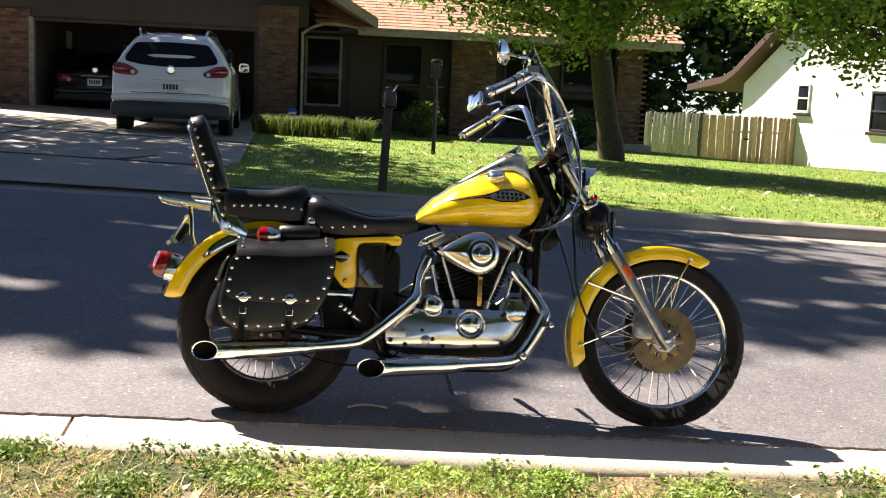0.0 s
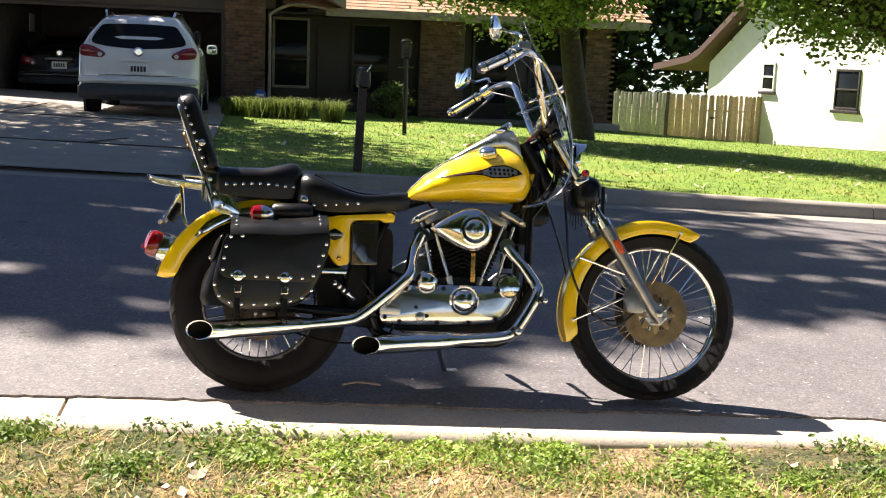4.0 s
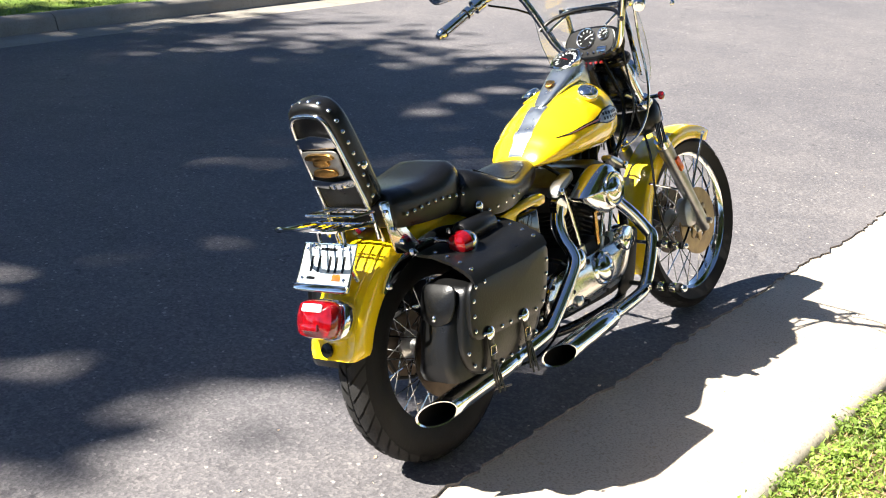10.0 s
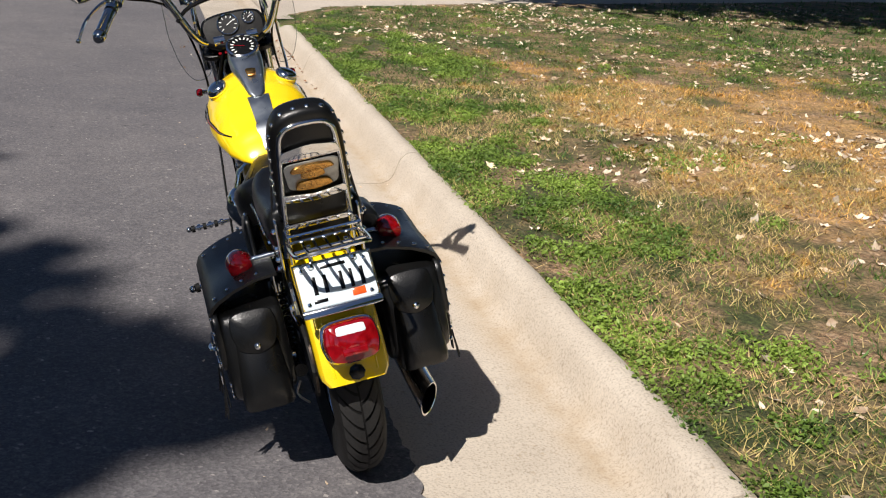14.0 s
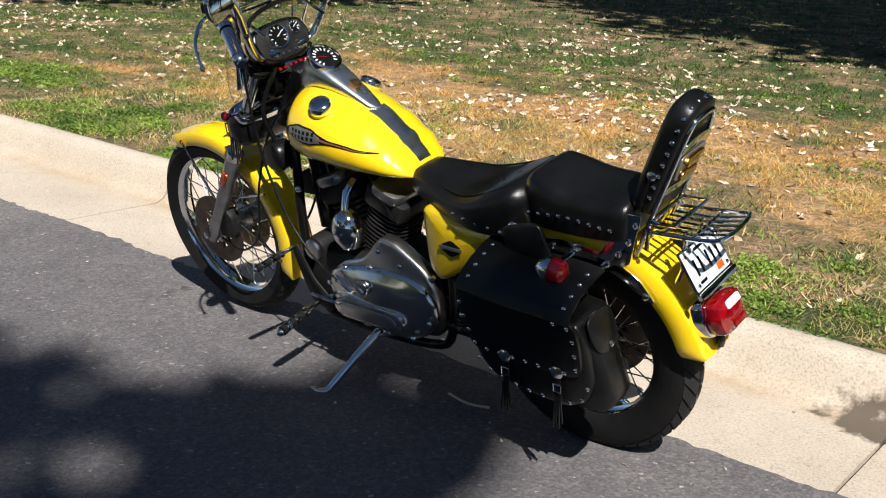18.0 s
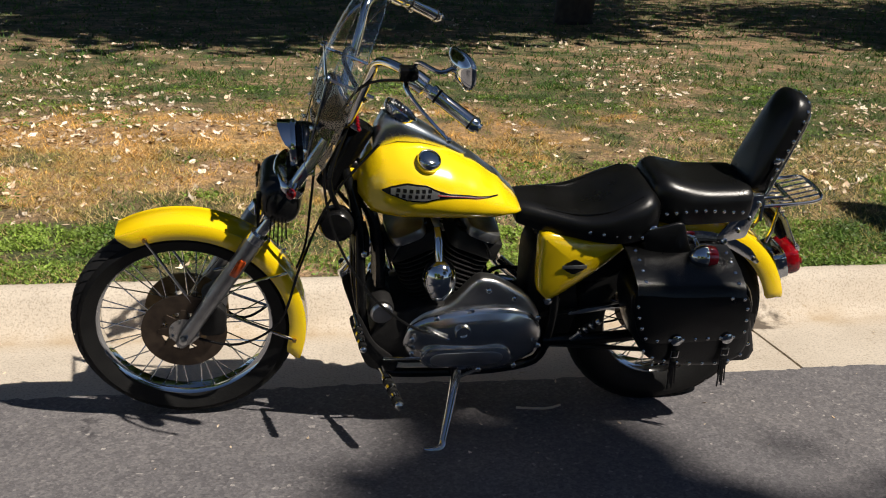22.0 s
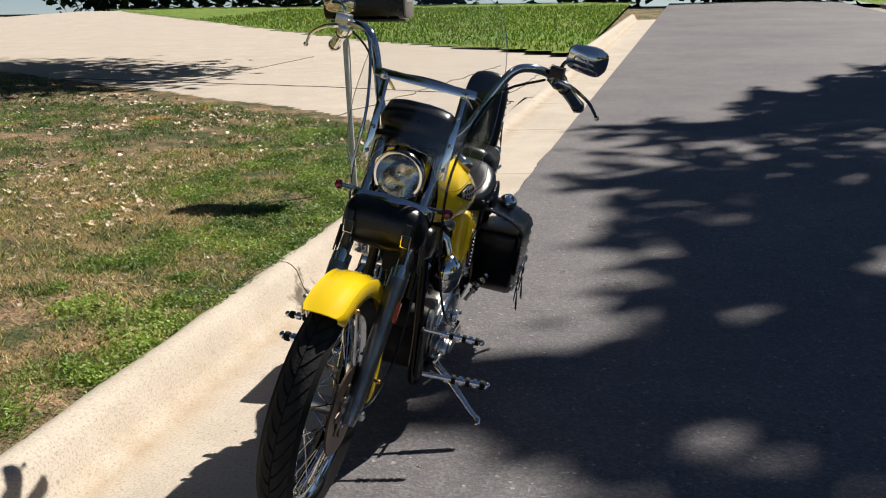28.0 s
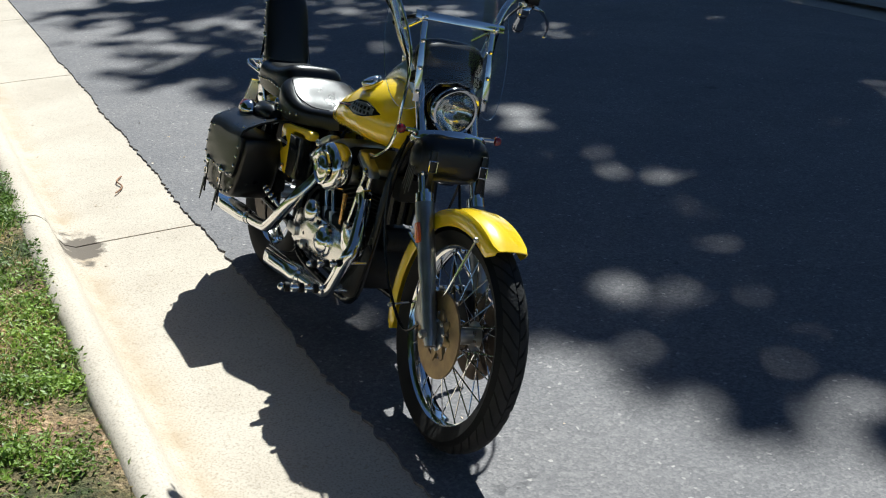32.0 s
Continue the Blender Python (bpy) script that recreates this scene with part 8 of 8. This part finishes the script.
def street_canopy(p):
    """The canopy over the street thins out towards the kerb and has a few openings."""
    u, v = sunfoot(p)
    n = noise.noise(Vector((u * 0.8, v * 2.0, 2.0)))
    fine = noise.noise(Vector((u * 3.1, v * 6.3, 5.0)))
    edge = -0.2 if u < -3.2 else 0.46
    for a, b, e0, e1 in ((0.05, 0.25, 0.46, -0.10), (0.25, 0.75, -0.10, -0.06), (0.75, 1.15, -0.06, 0.70), (1.15, 1.8, 0.74, 0.62), (1.8, 2.4, 0.62, 1.2), (2.4, 3.4, 1.2, 1.2), (3.4, 9.0, 1.2, 4.2)):
        if u > a:
            edge = e0 + (e1 - e0) * min(1.0, (u - a) / (b - a))
    edge += 0.16 * n + 0.12 * fine
    if u < -6.5:
        edge = max(edge, 0.8 + 0.45 * (-6.5 - u) + n)
    if v < edge:
        return False
    thin = min(1.0, (v - edge) / 0.42)
    gap = noise.noise(Vector((u * 1.3, v * 1.7, 11.0))) + 0.4 * fine
    thin = min(thin, max(0.10, 1.0 - (gap - 0.22 - 0.6 * smooth01((u + 0.6) / 1.2) - 0.08 * smooth01((v - 1.8) / 1.2)) / 0.25))
    for a, b, ra, rb in ((-1.85, 0.72, 0.5, 0.12), (-2.5, 1.25, 0.5, 0.2), (-3.3, 2.0, 0.5, 0.18), (-0.75, 0.6, 0.4, 0.16), (2.1, 1.2, 0.25, 0.16), (0.72, 1.69, 0.28, 0.12), (0.94, 1.15, 0.25, 0.10), (-0.14, 1.97, 0.36, 0.18), (4.4, 5.4, 1.3, 0.25), (-5.5, 2.6, 0.6, 0.16), (3.2, 2.75, 0.9, 0.13)):
        q = math.sqrt(((u - a) / ra) ** 2 + ((v - b) / rb) ** 2) - 1.1 * n - 0.7 * fine
        thin = min(thin, max(0.28, (q - 0.45) / 1.6))
    return (p[0] * 7919.0 + p[1] * 104729.0) % 1.0 < thin


def tree(label, x, y, z, trunk_h, r0, crown, n_clump, per, leaf, spread, material, seed, lobes=True, power=2.0, keep=None):
    """crown: centre and radii of the ellipsoid that holds the leaf clumps."""
    rg = np.random.default_rng(seed)
    t = thing("tree", label, "tree")
    (cx, cy, cz), (rx, ry, rz) = crown
    base, top = Vector((x, y, z - 0.15)), Vector((x + (cx - x) * 0.35, y + (cy - y) * 0.35, z + trunk_h))
    bm = bmesh.new()
    tube([base, base + Vector((0, 0, 0.25)), base.lerp(top, 0.5) + Vector((rg.normal(0, 0.05), rg.normal(0, 0.05), 0)), top], [r0 * 1.5, r0 * 1.1, r0 * 0.9, r0 * 0.8], 12, bm, smooth=3)
    part("trunk", bm, BARK, t, "rough brown bark")
    bm = bmesh.new()
    C = []
    while len(C) < n_clump:
        p = rg.uniform(-1, 1, 3)
        q = float((np.abs(p) ** power).sum()) ** (1 / power)
        if 0.25 < q < 1:
            C.append(Vector((cx + p[0] * rx, cy + p[1] * ry, cz + p[2] * rz)))
    for c in C[: max(8, n_clump // 5)]:
        mid = top.lerp(c, 0.5) + Vector((rg.normal(0, 0.2), rg.normal(0, 0.2), 0.15))
        tube([top - Vector((0, 0, 0.2)), mid, c], [r0 * 0.45, r0 * 0.22, r0 * 0.06], 6, bm, smooth=3)
    part("limb", bm, BARK, t)
    V, F = [], []
    for c in C:
        m = int(per * rg.uniform(0.6, 1.4))
        pts = rg.normal(0, 1, (m, 3)) * (spread, spread, spread * 0.6)
        for d in pts:
            if keep and not keep(c + Vector(d)):
                continue
            s = leaf * rg.uniform(0.6, 1.3)
            M = (Matrix.Translation(c + Vector(d)) @ Euler((rg.normal(0.3, 0.6), rg.normal(0.2, 0.6), rg.uniform(0, 6.28))).to_matrix().to_4x4())
            i = len(V)
            if lobes:
                for p in ((0, -1, 0), (0.75, -0.35, 0.1), (0.5, 0.2, 0), (0.55, 0.75, 0.12), (0, 1, -0.05), (-0.55, 0.75, 0.12), (-0.5, 0.2, 0), (-0.75, -0.35, 0.1)):
                    V.append(tuple(M @ (Vector(p) * s)))
                F.append(tuple(range(i, i + 8)))
            else:
                for p in ((0, -1, 0), (0.6, 0, 0.1), (0, 1, -0.05), (-0.6, 0, 0.1)):
                    V.append(tuple(M @ (Vector(p) * s)))
                F.append((i, i + 1, i + 2, i + 3))
    o = sheet("crown", V, F, material, parent=t)
    o["kind"] = "stuff"
    return t


tree("spreading maple with sunlit green leaves on the far lawn", 6.27, 17.0, far_h(6.3, 17) + fall(6.3), 2.3, 0.23, ((4.9, 16.2, 3.8), (2.9, 2.6, 2.0)), 240, 130, 0.052, 0.30, LEAF, 1)
tree("green maple overhanging the far lawn", 10.9, 12.6, far_h(10.9, 12.6) + fall(10.9), 2.2, 0.2, ((9.4, 12.5, 3.5), (2.9, 2.2, 1.8)), 260, 130, 0.048, 0.30, LEAF, 2)
tree("tall shade tree across the street", -11.5, 13.5, 0.5, 8.5, 0.4, ((-11.9, 12.1, 14.2), (6.9, 3.9, 1.9)), 200, 190, 0.17, 0.65, DARKLEAF, 3, False, 5.0, street_canopy)
tree("tall shade tree beside the far driveway", -10.5, 16.5, 0.5, 4.5, 0.32, ((-7.5, 16.0, 7.0), (4.6, 4.2, 2.6)), 150, 70, 0.14, 0.6, DARKLEAF, 4, False)
tree("tall street tree casting broken shade", -21.0, 12.6, 0.8, 8.0, 0.4, ((-21.7, 14.2, 14.2), (5.5, 4.0, 2.0)), 120, 130, 0.15, 0.7, DARKLEAF, 5, False, 2.0, street_canopy)
tree("old shade tree on the near lawn", -2.97, -10.7, 0.25, 4.2, 0.22, ((-3.6, -9.2, 7.6), (6.2, 4.8, 2.2)), 200, 120, 0.16, 0.6, DARKLEAF, 6, False)
tree("shade tree beside the near driveway", -12.0, -14.5, 0.5, 4.2, 0.2, ((-13.8, -6.3, 7.0), (4.2, 4.2, 2.2)), 130, 110, 0.15, 0.6, DARKLEAF, 7, False)
tree("shade tree beside the drive ahead", 10.5, -11.5, -0.2, 3.6, 0.28, ((8.3, -5.2, 6.2), (3.4, 4.0, 1.8)), 130, 110, 0.15, 0.55, DARKLEAF, 8, False)
# unseen row, added to cut the sky light that fills the shade
for k in range(7):
    x = -24.0 + 8.0 * k
    tree("unseen tall trees added behind the near gardens to block sky light", x, -21 - (k % 2) * 2, 0.3, 4.0, 0.3, ((x, -20, 9.0), (4.8, 3.0, 5.6)), 130, 60, 0.34, 1.0, DARKLEAF, 40 + k, False)
for k in range(8):
    y = -26.0 + 8.0 * k
    tree("dense trees closing the end of the street", -52 - (k % 2) * 3, y, 1.5, 3.0, 0.35, ((-52, y, 6.5), (3.0, 5.0, 5.5)), 110, 45, 0.36, 1.0, DARKLEAF, 60 + k, False)
for k in range(7):
    x = 8.0 + 5.5 * k
    tree("dense dark trees behind the houses", x, 52 + (k % 3) * 3, -1.5, 3.5, 0.3, ((x, 52, 7.5), (4.5, 2.5, 7.5)), 150, 50, 0.34, 1.0, DARKLEAF, 20 + k, False)


def shrub(label, x0, x1, y, z, h, n, material, seed):
    rg = np.random.default_rng(seed)
    t = thing("shrub", label, "shrub")
    V, F = [], []
    for k in range(n):
        x, yy = rg.uniform(x0, x1), y + rg.normal(0, 0.16)
        a = rg.uniform(0, 6.28)
        l = h * rg.uniform(0.5, 1.1)
        i = len(V)
        w = 0.008
        for f_, up in ((0, 0), (0.45, 0.75), (1.0, 0.85 * rg.uniform(0.7, 1.1))):
            px, py, pz = x + math.cos(a) * l * 0.6 * f_, yy + math.sin(a) * l * 0.6 * f_, z + l * up
            V += [(px - math.sin(a) * w * (1.2 - f_), py + math.cos(a) * w * (1.2 - f_), pz), (px + math.sin(a) * w * (1.2 - f_), py - math.cos(a) * w * (1.2 - f_), pz)]
        F += [(i, i + 1, i + 3, i + 2), (i + 2, i + 3, i + 5, i + 4)]
    o = sheet("leaves", V, F, material, parent=t)
    o["kind"] = "stuff"


shrub("low strappy hedge in front of the house", -0.55, 1.05, 17.6, far_h(0, 17) + fall(0.2), 0.42, 2600, STRAP, 1)
shrub("clump of strappy green leaves", 1.30, 1.66, 17.5, far_h(1.4, 17) + fall(1.4), 0.46, 800, STRAP, 2)
tree("round clipped evergreen shrub by the house", 3.0, 20.6, fall(3), 0.25, 0.06, ((3.0, 20.6, 0.42), (0.42, 0.4, 0.36)), 60, 40, 0.04, 0.08, STRAP, 9, False)
tree("clipped shrub under the house window", 6.6, 21.0, fall(6.6), 0.25, 0.06, ((6.6, 21.0, 0.30), (0.9, 0.4, 0.4)), 80, 40, 0.04, 0.1, DARKLEAF, 10, False)
